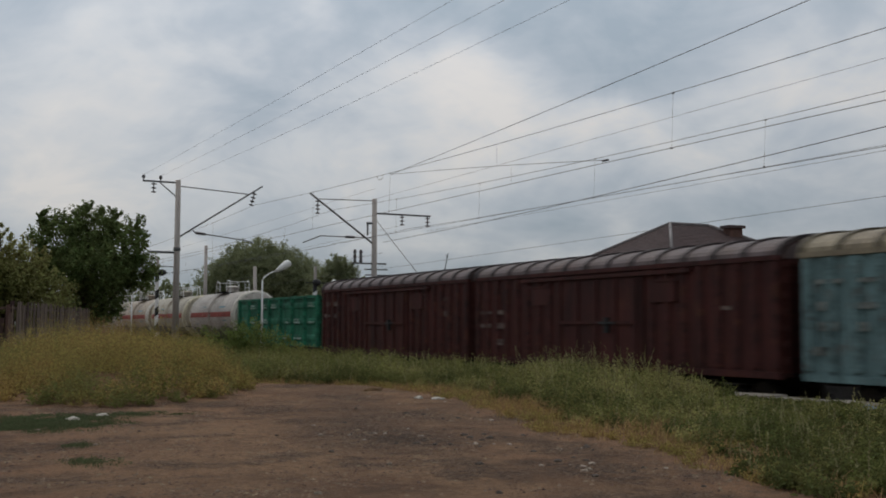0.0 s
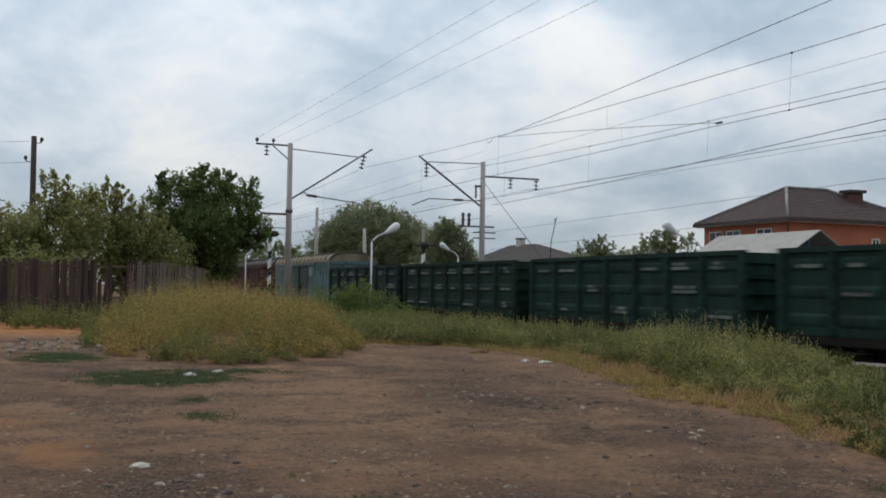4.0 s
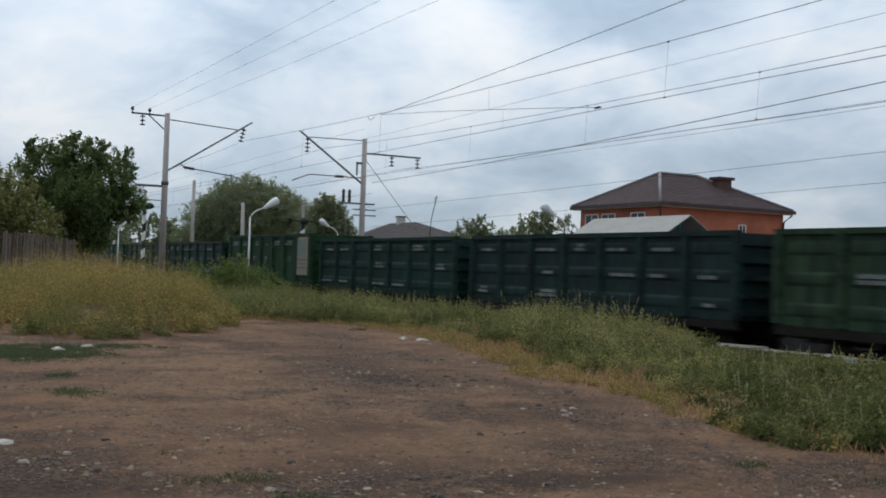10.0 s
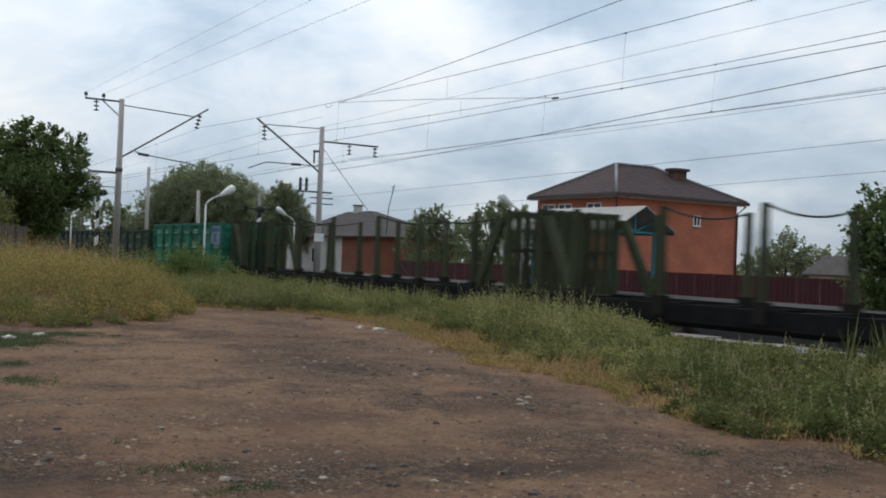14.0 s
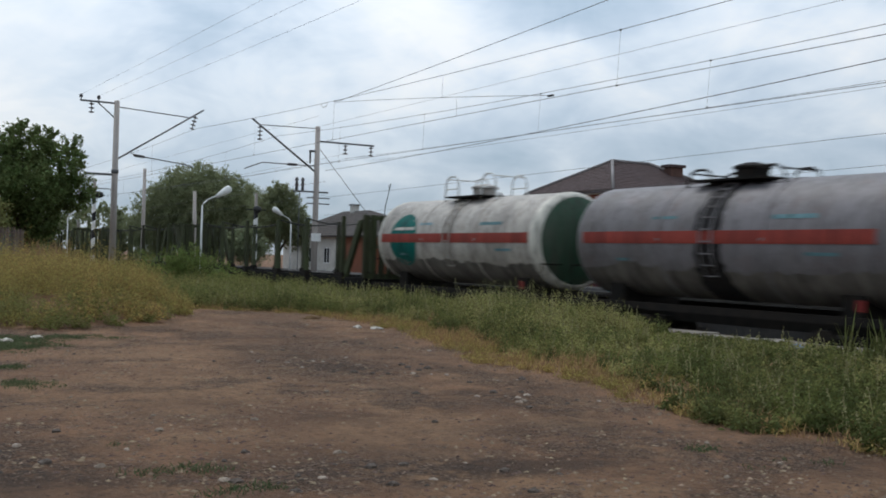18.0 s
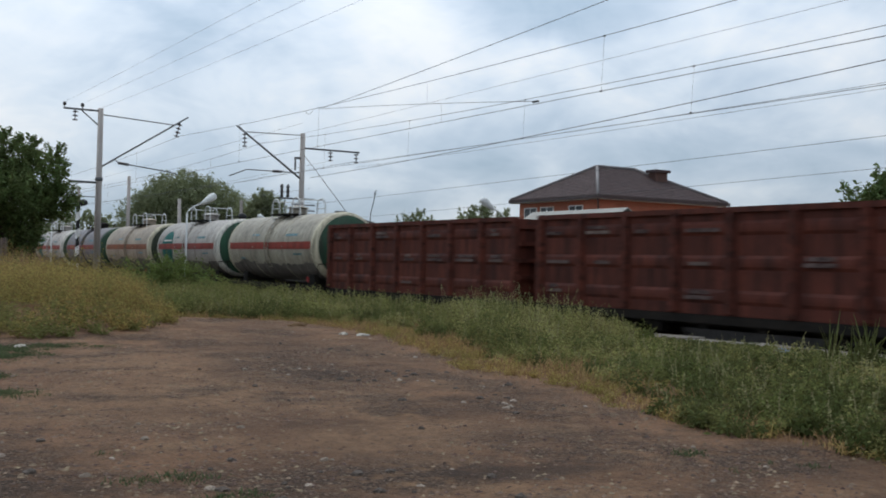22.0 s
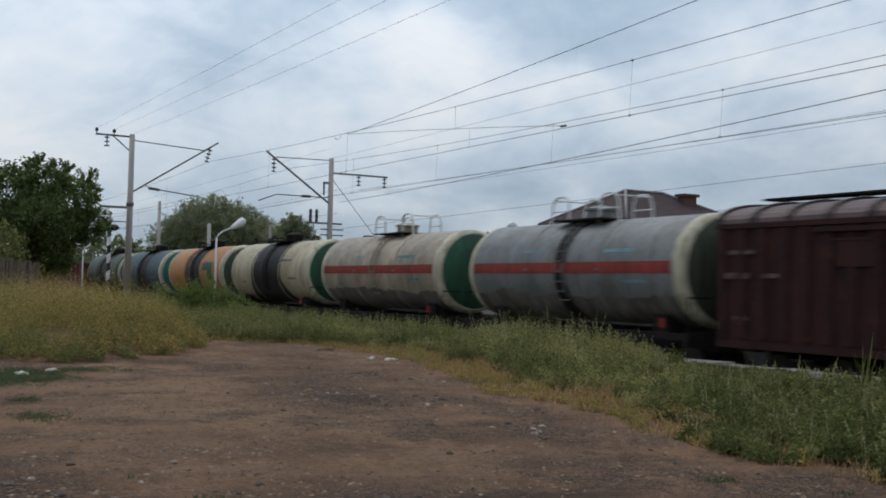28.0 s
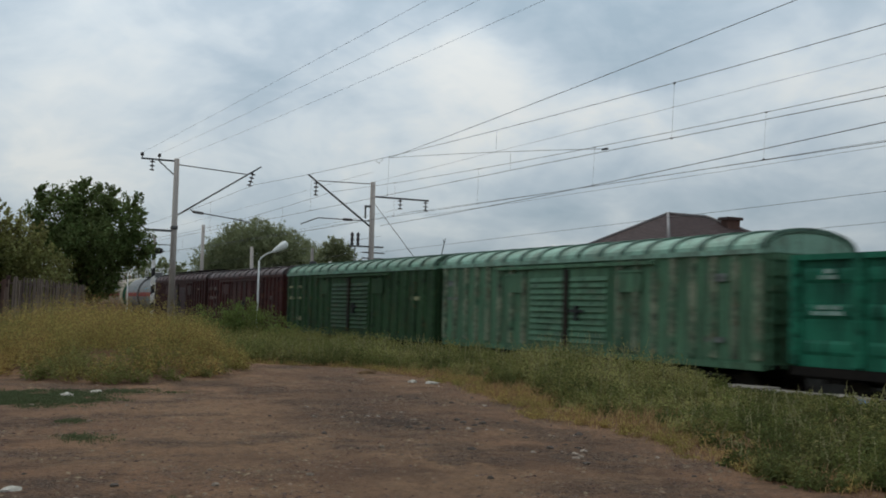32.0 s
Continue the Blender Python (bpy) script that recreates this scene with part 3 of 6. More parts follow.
def box_wagon(u, half, col, roofcol, name, louver=False, row=0, doorcol=None, board=False):
    """A covered goods wagon: ribbed sides, a sliding door amid each, an arched roof with hoops."""
    body = half - 0.28
    p = paint(name, col, tuple(c * 1.4 for c in col), 0.7, 0.6, (0.07, 0.1, 0.06) if name == "mint_green" else None, rust=0.55 if name == "blue_grey" else 0.25, runs=0.75)
    dp = paint(name + "_door", doorcol, None, 0.7, 0.7, (0.09, 0.05, 0.03), rust=0.6) if doorcol else p
    rp = paint(name + "_roof", roofcol, tuple(c * 0.75 for c in roofcol), 0.6, 0.55, (0.1, 0.07, 0.05), rust=0.3)
    # ribs painted lighter for the light they catch; mint's cream stripes are its paint
    rb = paint(name + "_rib", tuple(c * 1.35 for c in col) if name != "mint_green" else (0.26, 0.28, 0.19), tuple(c * 0.9 for c in col), 0.7, 0.6, rust=0.35, runs=0.7)
    hp = paint(name + "_hoop", tuple(c * 0.42 for c in roofcol), None, 0.5)
    w = empty("covered_wagon", pose(TRACK, u, 0), f"{LOOKS[name]} covered goods wagon with arched ribbed roof", "goods wagon", "wagons of the train")
    running_gear(w, half, body - 2.2)
    key = round(half, 2)
    dw = 2.2
    for s in (-1, 1):
        turn = 0 if s > 0 else 180
        wl = part("side_wall", once(("bw", key), lambda: boxes("side_wall", (0, 0.05, -body, body, 1.2, 3.9))), p, w, at=pose(s * 1.46, 0, 0, 0, 0, turn))
        n = 8
        for e in (-1, 1):
            for k in range(n):
                y = e * (dw + 0.35 + (body - dw - 0.5) * k / (n - 1))
                part("rib", once("brib", lambda: prism("rib", [(-0.15, 0), (-0.09, 0.085), (0.09, 0.085), (0.15, 0)][::-1], 1.3, 3.84)), rb, wl, at=pose(0.05, y, 0, 90, 0, 90))
        dr = part("door", once(("bdoor", louver), lambda: boxes("door", (0.05, 0.11, -dw, dw, 1.26, 3.7))), dp, w, at=pose(s * 1.46, 0, 0, 0, 0, turn))
        if louver:
            for e in (-0.55, 0.55):
                for i in range(11):
                    part("slat", once("slat", lambda: prism("slat", [(0.11, -0.05), (0.17, -0.06), (0.11, 0.07)], -0.95, 0.95)), dp, dr, at=pose(0, e * 2, 1.5 + i * 0.185))
            part("door_post", once("dpost", lambda: boxes("door_post", (0.11, 0.2, -0.1, 0.1, 1.3, 3.65))), RUST, dr)
        else:
            for y in (-1.9, -0.95, 0, 0.95, 1.9):
                part("rib", once("drib", lambda: boxes("rib", (0.11, 0.16, -0.06, 0.06, 1.3, 3.66))), dp, dr, at=pose(0, y, 0))
            part("crossbar", once("dbar", lambda: boxes("crossbar", (0.11, 0.17, -1.95, 1.95, -0.05, 0.05))), BLACK if doorcol else p, dr, at=pose(0, 0, 2.4))
        for y in (-dw - 0.9, dw + 0.9):
            part("hatch", once("bhatch", lambda: boxes("hatch", (0.05, 0.14, -0.5, 0.5, 2.95, 3.5), (0.14, 0.16, -0.56, 0.56, 3.5, 3.56), c=0.015)), p, wl, at=pose(0, y, 0))
        part("door_track", once(("dtrack", key), lambda: boxes("door_track", (0.05, 0.2, -dw * 1.9, dw * 1.9, 3.7, 3.8))), p, w, at=pose(s * 1.46, 0, 0, 0, 0, turn))
        part("door_handle", once("dhandle", lambda: boxes("door_handle", (0.11, 0.2, -0.35, 0.35, 2.35, 2.43), (0.11, 0.24, -0.06, 0.06, 2.1, 2.55))), BLACK, dr, at=pose(0, 0.6, 0))
        part("side_sill", once(("bsill", key), lambda: boxes("side_sill", (-0.02, 0.09, -body, body, 1.06, 1.22))), p, w, at=pose(s * 1.46, 0, 0, 0, 0, turn))
        part("eave", once(("eave", key), lambda: boxes("eave", (-0.02, 0.14, -body - 0.04, body + 0.04, 3.86, 3.98))), p if name.endswith("maroon") else rp, w, at=pose(s * 1.46, 0, 0, 0, 0, turn))
        ew = part("end_wall", once("bend", lambda: prism("end_wall", [(-1.46, 1.2), (1.46, 1.2)] + arch(1.46, 3.9, 0.52, 9), 0, 0.06)), p, w, at=pose(0, s * (body - 0.06), 0, 0, 0, turn))
        part("gable", once("gable", lambda: prism("gable", arch(1.45, 3.9, 0.5, 9), 0.062, 0.09)), rp, ew)
        for z in np.linspace(1.5, 3.8, 7):
            part("rib", once("berib", lambda: boxes("rib", (-1.42, 1.42, 0, 0.08, -0.07, 0.07), c=0.03)), p, ew, at=pose(0, 0.06, z))
        part("ladder", once("bladder", lambda: ladder("ladder", 8)), p, ew, at=pose(1.15, 0.15, 1.2, 0, 0, 90))
    rf = part("roof", once(("broof", key), lambda: prism("roof", arch(1.56, 3.94, 0.55, 16)[::-1] + arch(1.5, 3.9, 0.53, 16), -body - 0.02, body + 0.02, False)), rp, w)
    hoop = once("hoop", lambda: prism("hoop", arch(1.6, 3.95, 0.6, 16)[::-1] + arch(1.55, 3.92, 0.55, 16), -0.08, 0.08))
    m = int(2 * body / 1.05)
    for k in range(m + 1):
        part("hoop", hoop, hp, rf, at=pose(0, -body + 0.03 + k * (2 * body - 0.06) / m, 0))
    part("floor", once(("bfloor", key), lambda: boxes("floor", (-1.44, 1.44, -body, body, 1.12, 1.19))), STEEL, w)
    if board:
        part("running_board", once(("rboard", key), lambda: boxes("running_board", (-0.3, 0.3, -body + 1.2, body - 0.2, 4.62, 4.67))), STEEL, rf)
    rng = random.Random(row + 50)
    bars = []
    for y in (-body + 0.75, -body + 1.75, body - 1.6):
        for z in (3.3, 2.75, 2.3, 1.75):
            if rng.random() < 0.45:
                bars.append((y + rng.uniform(-0.1, 0.1), z, rng.uniform(0.4, 0.8), rng.choice((0.1, 0.14, 0.2))))
    marking(w, bars, 1.587, FADED if name.endswith("maroon") else YELLOWMARK if name == "grass_green" else STENCIL_GLINT)
    return w


def arch(r, z, rise, n):
    return [(r * math.cos(math.pi * i / n), z + rise * math.sin(math.pi * i / n) ** 0.8) for i in range(n + 1)]


def shell_profile(hl, r):
    """A tank shell with dished ends."""
    ends = [(r * math.sin(a), hl - 0.55 + 0.55 * math.cos(a)) for a in (0.12, 0.4, 0.7, 1.0, 1.25, 1.45, 1.57)]
    return [(x, -y) for x, y in ends] + [(r, -hl + 1.2), (r, 0), (r, hl - 1.2)] + [(x, y) for x, y in ends[::-1]]


def band_strip(name, r, a0, a1, y0, y1, n=8):
    """A strip of paint-thick plate bent round the shell between two angles from the level."""
    vs, fs = [], []
    for i in range(n + 1):
        a = radians(a0 + (a1 - a0) * i / n)
        vs += [(r * math.cos(a), y0, r * math.sin(a)), (r * math.cos(a), y1, r * math.sin(a))]
    fs = [(2 * i, 2 * i + 2, 2 * i + 3, 2 * i + 1) for i in range(n)]
    return raw(name, vs, fs, True)


def tank_wagon(u, body, name, stripe=None, rim=None, cap=None, bands=(), rails=2, logo=None, grime=0.5, rows=0, dirt=(0.1, 0.085, 0.07), inset=False):
    """A bogie tank wagon: shell on a frame, strap bands, dome hatch with guard rails, ladder."""
    half, hl, r, zc = 6.1, 5.55, 1.5, 2.93
    p = mat(name, body, tuple(c * 0.82 for c in body), 0.9, 0.5, 0.1, 0.0, grime + 0.15, (1, 1.1, 0.5), 0.0, dirt, 25.0, spec=0.22, runs=0.55, rust=0.22)
    w = empty("tank_wagon", pose(TRACK, u, 0), f"{LOOKS[name]} railway tank wagon", "tank wagon", "wagons of the train")
    running_gear(w, half, 3.9)
    at = pose(0, 0, zc)
    sh = part("shell", once("shell", lambda: lathe("shell", shell_profile(hl, r), 40, "y")), p, w, at=at)
    for s in (-1, 1):
        if inset:
            part("rim", once("inset_rim", lambda: lathe("rim", [(1.5 * math.sin(a) + 0.008, 5.0 + 0.55 * math.cos(a) + 0.012) for a in (1.2, 1.12, 1.04, 0.97)], 40, "y")), rim, sh, "worn cream ring on the dished end", at=pose(0, 0, 0, 0, 0, 0 if s > 0 else 180))
        elif rim:
            part("rim", once("rim", lambda: lathe("rim", [(1.502, 4.85), (1.512, 4.86)] + [(1.5 * math.sin(a) + 0.01, 5.0 + 0.55 * math.cos(a) + 0.008) for a in (1.57, 1.45, 1.33, 1.2, 1.1)] + [(1.32, 5.23)], 40, "y")), rim, sh, at=pose(0, 0, 0, 0, 0, 0 if s > 0 else 180))
        if cap:
            part("end_cap", once("cap", lambda: lathe("end_cap", [(x + 0.004, y + 0.006) for x, y in [(1.5 * math.sin(a), 5.0 + 0.55 * math.cos(a)) for a in (1.32, 1.15, 1.0, 0.8, 0.6, 0.3, 0.05)]], 36, "y")), cap, sh, at=pose(0, 0, 0, 0, 0, 0 if s > 0 else 180))
        if stripe:
            part("stripe", once("stripe", lambda: band_strip("stripe", 1.5125, -4, 8, -4.8, 4.8)), stripe, sh, at=pose(0, 0, 0, 0, 0, 0 if s > 0 else 180))
        for y in (-1.75, 1.75):
            part("strap", once("strap", lambda: lathe("strap", [(1.505, -0.06), (1.515, -0.05), (1.515, 0.05), (1.505, 0.06)], 36, "y")), p, sh, at=pose(0, y, 0))
        part("saddle", once("saddle", lambda: boxes("saddle", (-1.0, 1.0, -0.3, 0.3, 1.16, 1.75))), STEEL, w, at=pose(0, s * 3.9, 0))
        part("side_beam", once("tbeam", lambda: boxes("side_beam", (1.38, 1.5, -5.5, 5.5, 1.12, 1.3))), FRAMEGREEN if name == "blue_tank" else STEEL, w, at=pose(0, 0, 0, 0, 0, 0 if s > 0 else 180))
        part("end_beam", once("tend", lambda: boxes("end_beam", (-1.5, 1.5, 5.3, 5.45, 0.95, 1.32))), STEEL, w, at=pose(0, 0, 0, 0, 0, 0 if s > 0 else 180))
        part("handrail", once("thand", lambda: merge("handrail", tube("h", [(-1.4, 5.4, 1.3), (-1.4, 5.4, 2.2), (1.4, 5.4, 2.2), (1.4, 5.4, 1.3)], 0.025, 5))), STEEL, w, at=pose(0, 0, 0, 0, 0, 0 if s > 0 else 180))
        part("shield", once("tshield", lambda: boxes("shield", (1.38, 1.41, 4.3, 4.48, 1.42, 1.66))), REDBOARD, w, "small red warning board", at=pose(0, 0, 0, 0, 0, 0 if s > 0 else 180))
    # belly coat: dirt, darkened to paint in the shade under the shell
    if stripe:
        part("road_grime", once(("belly", rows % 3), lambda: belly_coat(rows % 3)), GRIMESHADE, sh, "dark dried road dirt on the belly")
    for y0, y1, m in bands:
        part("band", once(("tb", y0, y1), lambda: ragged_band(y0, y1)), m, sh, "dark spill-stained band")
    part("walkway", once("walk", lambda: boxes("walkway", (-0.9, 0.9, -1.2, 1.2, 1.47, 1.52))), STEEL, sh)
    part("dome", once("dome", lambda: merge("dome", lathe("d", [(0.42, 1.42), (0.42, 1.78), (0.48, 1.8), (0.48, 1.86), (0.2, 1.95)], 18), lathe("d2", [(0.12, 1.45), (0.12, 1.75), (0.05, 1.78)], 10))), p if rails > 1 else STEEL, sh)
    if rails:
        low = 0 if rails > 1 else -0.45
        for turn in (0, 180):
            part("guard_rail", once("guard", guard_rail), LAMPGREY if rails > 1 else STEEL, sh, at=pose(0, 0, low, 0, 0, turn))
    for turn in (0, 180):
        part("ladder", once("tladder", shell_ladder), p if stripe else STEEL, sh, at=pose(0, 0, 0, 0, 0, turn))
    if logo:
        for s in (-1, 1):
            if logo[0] == "disc":
                part("emblem", once("disc", lambda: curved_disc(1.507, 1.0)), logo[1], sh, "round green painted emblem", at=pose(0, 0, 0, 0, 0, 0 if s > 0 else 180) @ pose(0, -3.15, 0))
                part("emblem_bar", once("ebar", lambda: band_strip("emblem_bar", 1.513, 13, 17, -0.7, 0.8, 3)), WHITERIM, sh, at=pose(0, 0, 0, 0, 0, 0 if s > 0 else 180) @ pose(0, -3.15, 0))
            else:
                part("emblem", once("flag", lambda: band_strip("emblem", 1.508, 3, 20, -1.0, 1.0)), logo[1], sh, "green painted emblem bars", at=pose(0, 0, 0, 0, 0, 0 if s > 0 else 180) @ pose(0, 2.6 if s < 0 else -2.6, 0))
                part("emblem", once("flag_leg", lambda: band_strip("emblem", 1.508, -20, 3, -0.4, 0.4)), logo[1], sh, at=pose(0, 0, 0, 0, 0, 0 if s > 0 else 180) @ pose(0, 3.2 if s < 0 else -3.2, 0))
    for s in (-1, 1):
        for y, a0, a1, ln in ((2.6, 18, 22, 1.3), (-1.6, 20, 23, 0.9), (3.4, -14, -11, 0.9), (-3.2, -22, -19, 0.5)):
            part("marking", once(("tm", a0, ln), lambda: band_strip("marking", 1.507, a0, a1, -ln / 2, ln / 2, 3)), TEALMARK if stripe else STENCIL_GLINT, sh, at=pose(0, 0, 0, 0, 0, 0 if s > 0 else 180) @ pose(0, y, 0))
    return w


def ragged_band(y0, y1):
    """A spill over the shell from its hatch, with drips along both edges, wider towards the belly."""
    rng, n = random.Random(int(y0 * 37 + y1 * 91)), 72
    rows = []
    for j in range(n):
        a = 2 * math.pi * j / n
        low = max(0.0, -math.sin(a))
        w = 0.25 * (y1 - y0)
        rows.append((a, y0 - rng.uniform(0, 0.14) - w * low ** 1.5, y1 + rng.uniform(0, 0.14) + w * low ** 1.5))
    vs, fs = [], []
    for a, p, q in rows:
        for i in range(5):
            vs.append((1.508 * math.cos(a), p + (q - p) * i / 4, 1.508 * math.sin(a)))
    for j in range(n):
        k = (j + 1) % n
        fs += [(5 * j + i, 5 * k + i, 5 * k + i + 1, 5 * j + i + 1) for i in range(4)]
    return raw("band", vs, fs, True)


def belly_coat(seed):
    """Dark coat of dirt that also paints shade into the belly of a shell, up to a ragged line."""
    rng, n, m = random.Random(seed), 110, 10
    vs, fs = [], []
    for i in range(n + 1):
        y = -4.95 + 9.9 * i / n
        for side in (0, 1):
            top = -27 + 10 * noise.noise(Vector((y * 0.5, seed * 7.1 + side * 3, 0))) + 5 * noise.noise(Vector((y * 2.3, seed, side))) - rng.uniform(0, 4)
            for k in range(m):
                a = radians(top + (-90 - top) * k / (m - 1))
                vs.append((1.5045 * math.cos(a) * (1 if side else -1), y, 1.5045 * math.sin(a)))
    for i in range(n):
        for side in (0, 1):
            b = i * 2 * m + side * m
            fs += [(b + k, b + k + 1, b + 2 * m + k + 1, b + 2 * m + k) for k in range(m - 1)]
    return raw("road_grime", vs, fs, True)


def guard_rail():
    """Bent pipe arches over one end of the hatch walkway."""
    hoops = []
    for x in (-0.62, 0.62):
        hoops.append(tube("g", [(x, 0.72, 1.33), (x, 0.76, 2.0), (x, 0.86, 2.16), (x, 1.02, 2.24), (x, 1.32, 2.24), (x, 1.5, 2.16), (x, 1.6, 2.0), (x, 1.66, 1.33)], 0.035, 5))
        hoops.append(tube("g", [(x, 0.75, 1.8), (x, 1.62, 1.8)], 0.02, 4))
    hoops.append(tube("g", [(-0.62, 1.5, 2.16), (0.62, 1.5, 2.16)], 0.022, 4))
    return merge("guard_rail", *hoops)


def shell_ladder():
    """A ladder bent over one flank of the shell."""
    ring = [(math.cos(radians(a)) * 1.56, math.sin(radians(a)) * 1.56) for a in range(-35, 75, 11)]
    bits = [tube("l", [(x, y, z) for x, z in ring], 0.025, 5) for y in (-0.2, 0.2)]
    bits += [boxes("l", (x - 0.02, x + 0.02, -0.2, 0.2, z - 0.015, z + 0.015)) for x, z in ring]
    return merge("ladder", *bits)


def curved_disc(r, rad):
    vs, fs = [(r, 0, 0)], []
    rings, n = 4, 24
    for k in range(1, rings + 1):
        for j in range(n):
            a = 2 * math.pi * j / n
            y, arc = rad * k / rings * math.cos(a), rad * k / rings * math.sin(a) / r
            vs.append((r * math.cos(arc), y, r * math.sin(arc)))
    for j in range(n):
        fs.append((0, 1 + j, 1 + (j + 1) % n))
    for k in range(rings - 1):
        for j in range(n):
            q = (j + 1) % n
            fs.append((1 + k * n + j, 1 + (k + 1) * n + j, 1 + (k + 1) * n + q, 1 + k * n + q))
    return raw("emblem", vs, fs, True)


def log_wagon(u, half):
    """A long flat wagon with tall mossy stakes, end frames and chains, empty."""
    w = empty("timber_wagon", pose(TRACK, u, 0), "empty long flat timber wagon with tall mossy green stakes", "flat wagon", "wagons of the train")
    running_gear(w, half, half - 3.6)
    body = half - 0.6
    for k in range(15):
        part("crossbeam", once("xbeam", lambda: boxes("crossbeam", (-1.42, 1.42, -0.14, 0.14, 1.16, 1.38))), DULL, w, at=pose(0, -body + 0.3 + k * (2 * body - 0.6) / 14, 0))
    for s in (-1, 1):
        part("side_beam", once(("lbeam", half), lambda: prism("side_beam", [(1.4, 1.42), (1.55, 1.42), (1.55, 0.98), (1.4, 0.86)][::-1], -body, body)), DULL, w, at=pose(0, 0, 0, 0, 0, 0 if s > 0 else 180))
        for y in (2.6, 6.2, 9.6, 13.3, 17.4, 20.7, 24.4):
            st = part("stake", once("stake", lambda: prism("stake", [(1.4, 1.3), (1.62, 1.3), (1.58, 3.87), (1.46, 3.87)][::-1], -0.08, 0.08)), MOSS, w, at=pose(0, half - y if s > 0 else -(half - (2 * half - y)), 0, 0, 0, 0 if s > 0 else 180))
            part("foot", once("foot", lambda: boxes("foot", (1.38, 1.66, -0.2, 0.2, 1.1, 1.6))), STEEL, st)
        ef = part("end_frame", once("eframe", lambda: boxes("end_frame", (-1.5, 1.5, 0, 0.1, 1.4, 1.6), (-1.5, 1.5, 0, 0.1, 2.6, 2.72), (-1.5, 1.5, 0, 0.1, 3.7, 3.85))), MOSS, w, at=pose(0, s * (body - 0.2), 0, 0, 0, 0 if s > 0 else 180))
        for x in (-1.42, -1.07, -0.71, -0.36, 0, 0.36, 0.71, 1.07, 1.42):
            part("post", once("epost", lambda: boxes("post", (-0.1, 0.1, -0.06, 0.14, 1.4, 3.9), c=0.02)), MOSS, ef, at=pose(x, 0, 0))
        for x in (-1.45, 1.45):
            part("brace", once("ebrace", lambda: raw("brace", [(-0.08, -0.1, 3.7), (0.08, -0.1, 3.7), (0.08, -1.5, 1.4), (-0.08, -1.5, 1.4), (-0.08, -0.45, 3.7), (0.08, -0.45, 3.7), (0.08, -1.9, 1.4), (-0.08, -1.9, 1.4)], [(0, 1, 2, 3), (7, 6, 5, 4), (0, 4, 5, 1), (3, 2, 6, 7), (0, 3, 7, 4), (1, 5, 6, 2)])), MOSS, ef, at=pose(x, 0, 0))
    for y in (6.2, 9.6, 17.4, 20.7):
        part("chain", once("chain", lambda: tube("chain", [(1.5 * k / 6, 0, 3.85 - 0.22 * (1 - (k / 6) ** 2)) for k in range(-6, 7)], 0.03, 5)), BLACK, w, at=pose(0, half - y, 0))
    return w


DULL = mat("black_beam", (0.009, 0.009, 0.009), (0.016, 0.015, 0.014), 1.2, 0.9, 0.2, grime=0.4, dirt=(0.03, 0.025, 0.02), spec=0.05)
LOOKS = {}
RED = paint("red_stripe", (0.3, 0.05, 0.035), grime=0.5, runs=0.45)
REDBOARD = paint("red_board", (0.26, 0.03, 0.025), grime=0.5)
BROWNRED = paint("brown_stripe", (0.27, 0.09, 0.04), grime=0.5, runs=0.45)
FADED = mat("faded_stencil_glint", (0.17, 0.12, 0.105), (0.04, 0.02, 0.017), 6, 0.8, 0.0, grime=0.6, rand=0.3, dirt=(0.05, 0.02, 0.017))
PALEMARK = mat("pale_lettering", (0.36, 0.42, 0.38), (0.1, 0.25, 0.17), 5, 0.8, 0.0, grime=0.5, rand=0.2, dirt=(0.06, 0.17, 0.11))
YELLOWMARK = mat("yellow_stencil", (0.36, 0.33, 0.19), (0.16, 0.18, 0.09), 5, 0.8, 0.0, grime=0.5, rand=0.2, dirt=(0.1, 0.12, 0.06))
RUST = paint("rust_brown", (0.045, 0.026, 0.018), (0.02, 0.016, 0.012), 0.6)
CREAM = paint("cream_rim", (0.58, 0.52, 0.38), grime=0.4)
WHITERIM = paint("white_rim", (0.66, 0.62, 0.54), grime=0.3)
TEALCAP = paint("teal_cap", (0.05, 0.19, 0.145), grime=0.5, dirt=(0.05, 0.06, 0.055))
GREENCAP = paint("green_cap", (0.035, 0.11, 0.06), grime=0.7, dirt=(0.05, 0.045, 0.04))
DARKGREENCAP = paint("dark_green_cap", (0.035, 0.085, 0.05), grime=0.7, dirt=(0.09, 0.075, 0.065))
OLIVECAP = paint("olive_cap", (0.06, 0.068, 0.045), grime=0.7, dirt=(0.035, 0.033, 0.03))
TEAL = paint("emblem_teal", (0.0, 0.12, 0.1), grime=0.2)
TEALMARK = paint("teal_lettering", (0.16, 0.29, 0.32), grime=0.4, rand=0.3)
SPILL = paint("spill_black", (0.012, 0.011, 0.012), (0.028, 0.023, 0.021), 0.4)
RUSTSPILL = paint("spill_brown", (0.09, 0.05, 0.03), (0.05, 0.035, 0.025), 0.5)
GRIMESHADE = mat("road_grime", (0.095, 0.082, 0.071), (0.19, 0.168, 0.145), 1.4, 0.85, 0.2, grime=0.7, streak=(1, 2.5, 0.6), dirt=(0.03, 0.026, 0.023))
FRAMEGREEN = paint("frame_green", (0.025, 0.042, 0.034), grime=0.7)
MOSS = mat("mossy_stake", (0.05, 0.06, 0.025), (0.034, 0.036, 0.018), 2.5, 0.9, 0.4, grime=0.6, streak=(2, 2, 0.4), rand=0.25, dirt=(0.035, 0.03, 0.022))
BLUE = paint("blue_emblem", (0.05, 0.12, 0.26), grime=0.4)
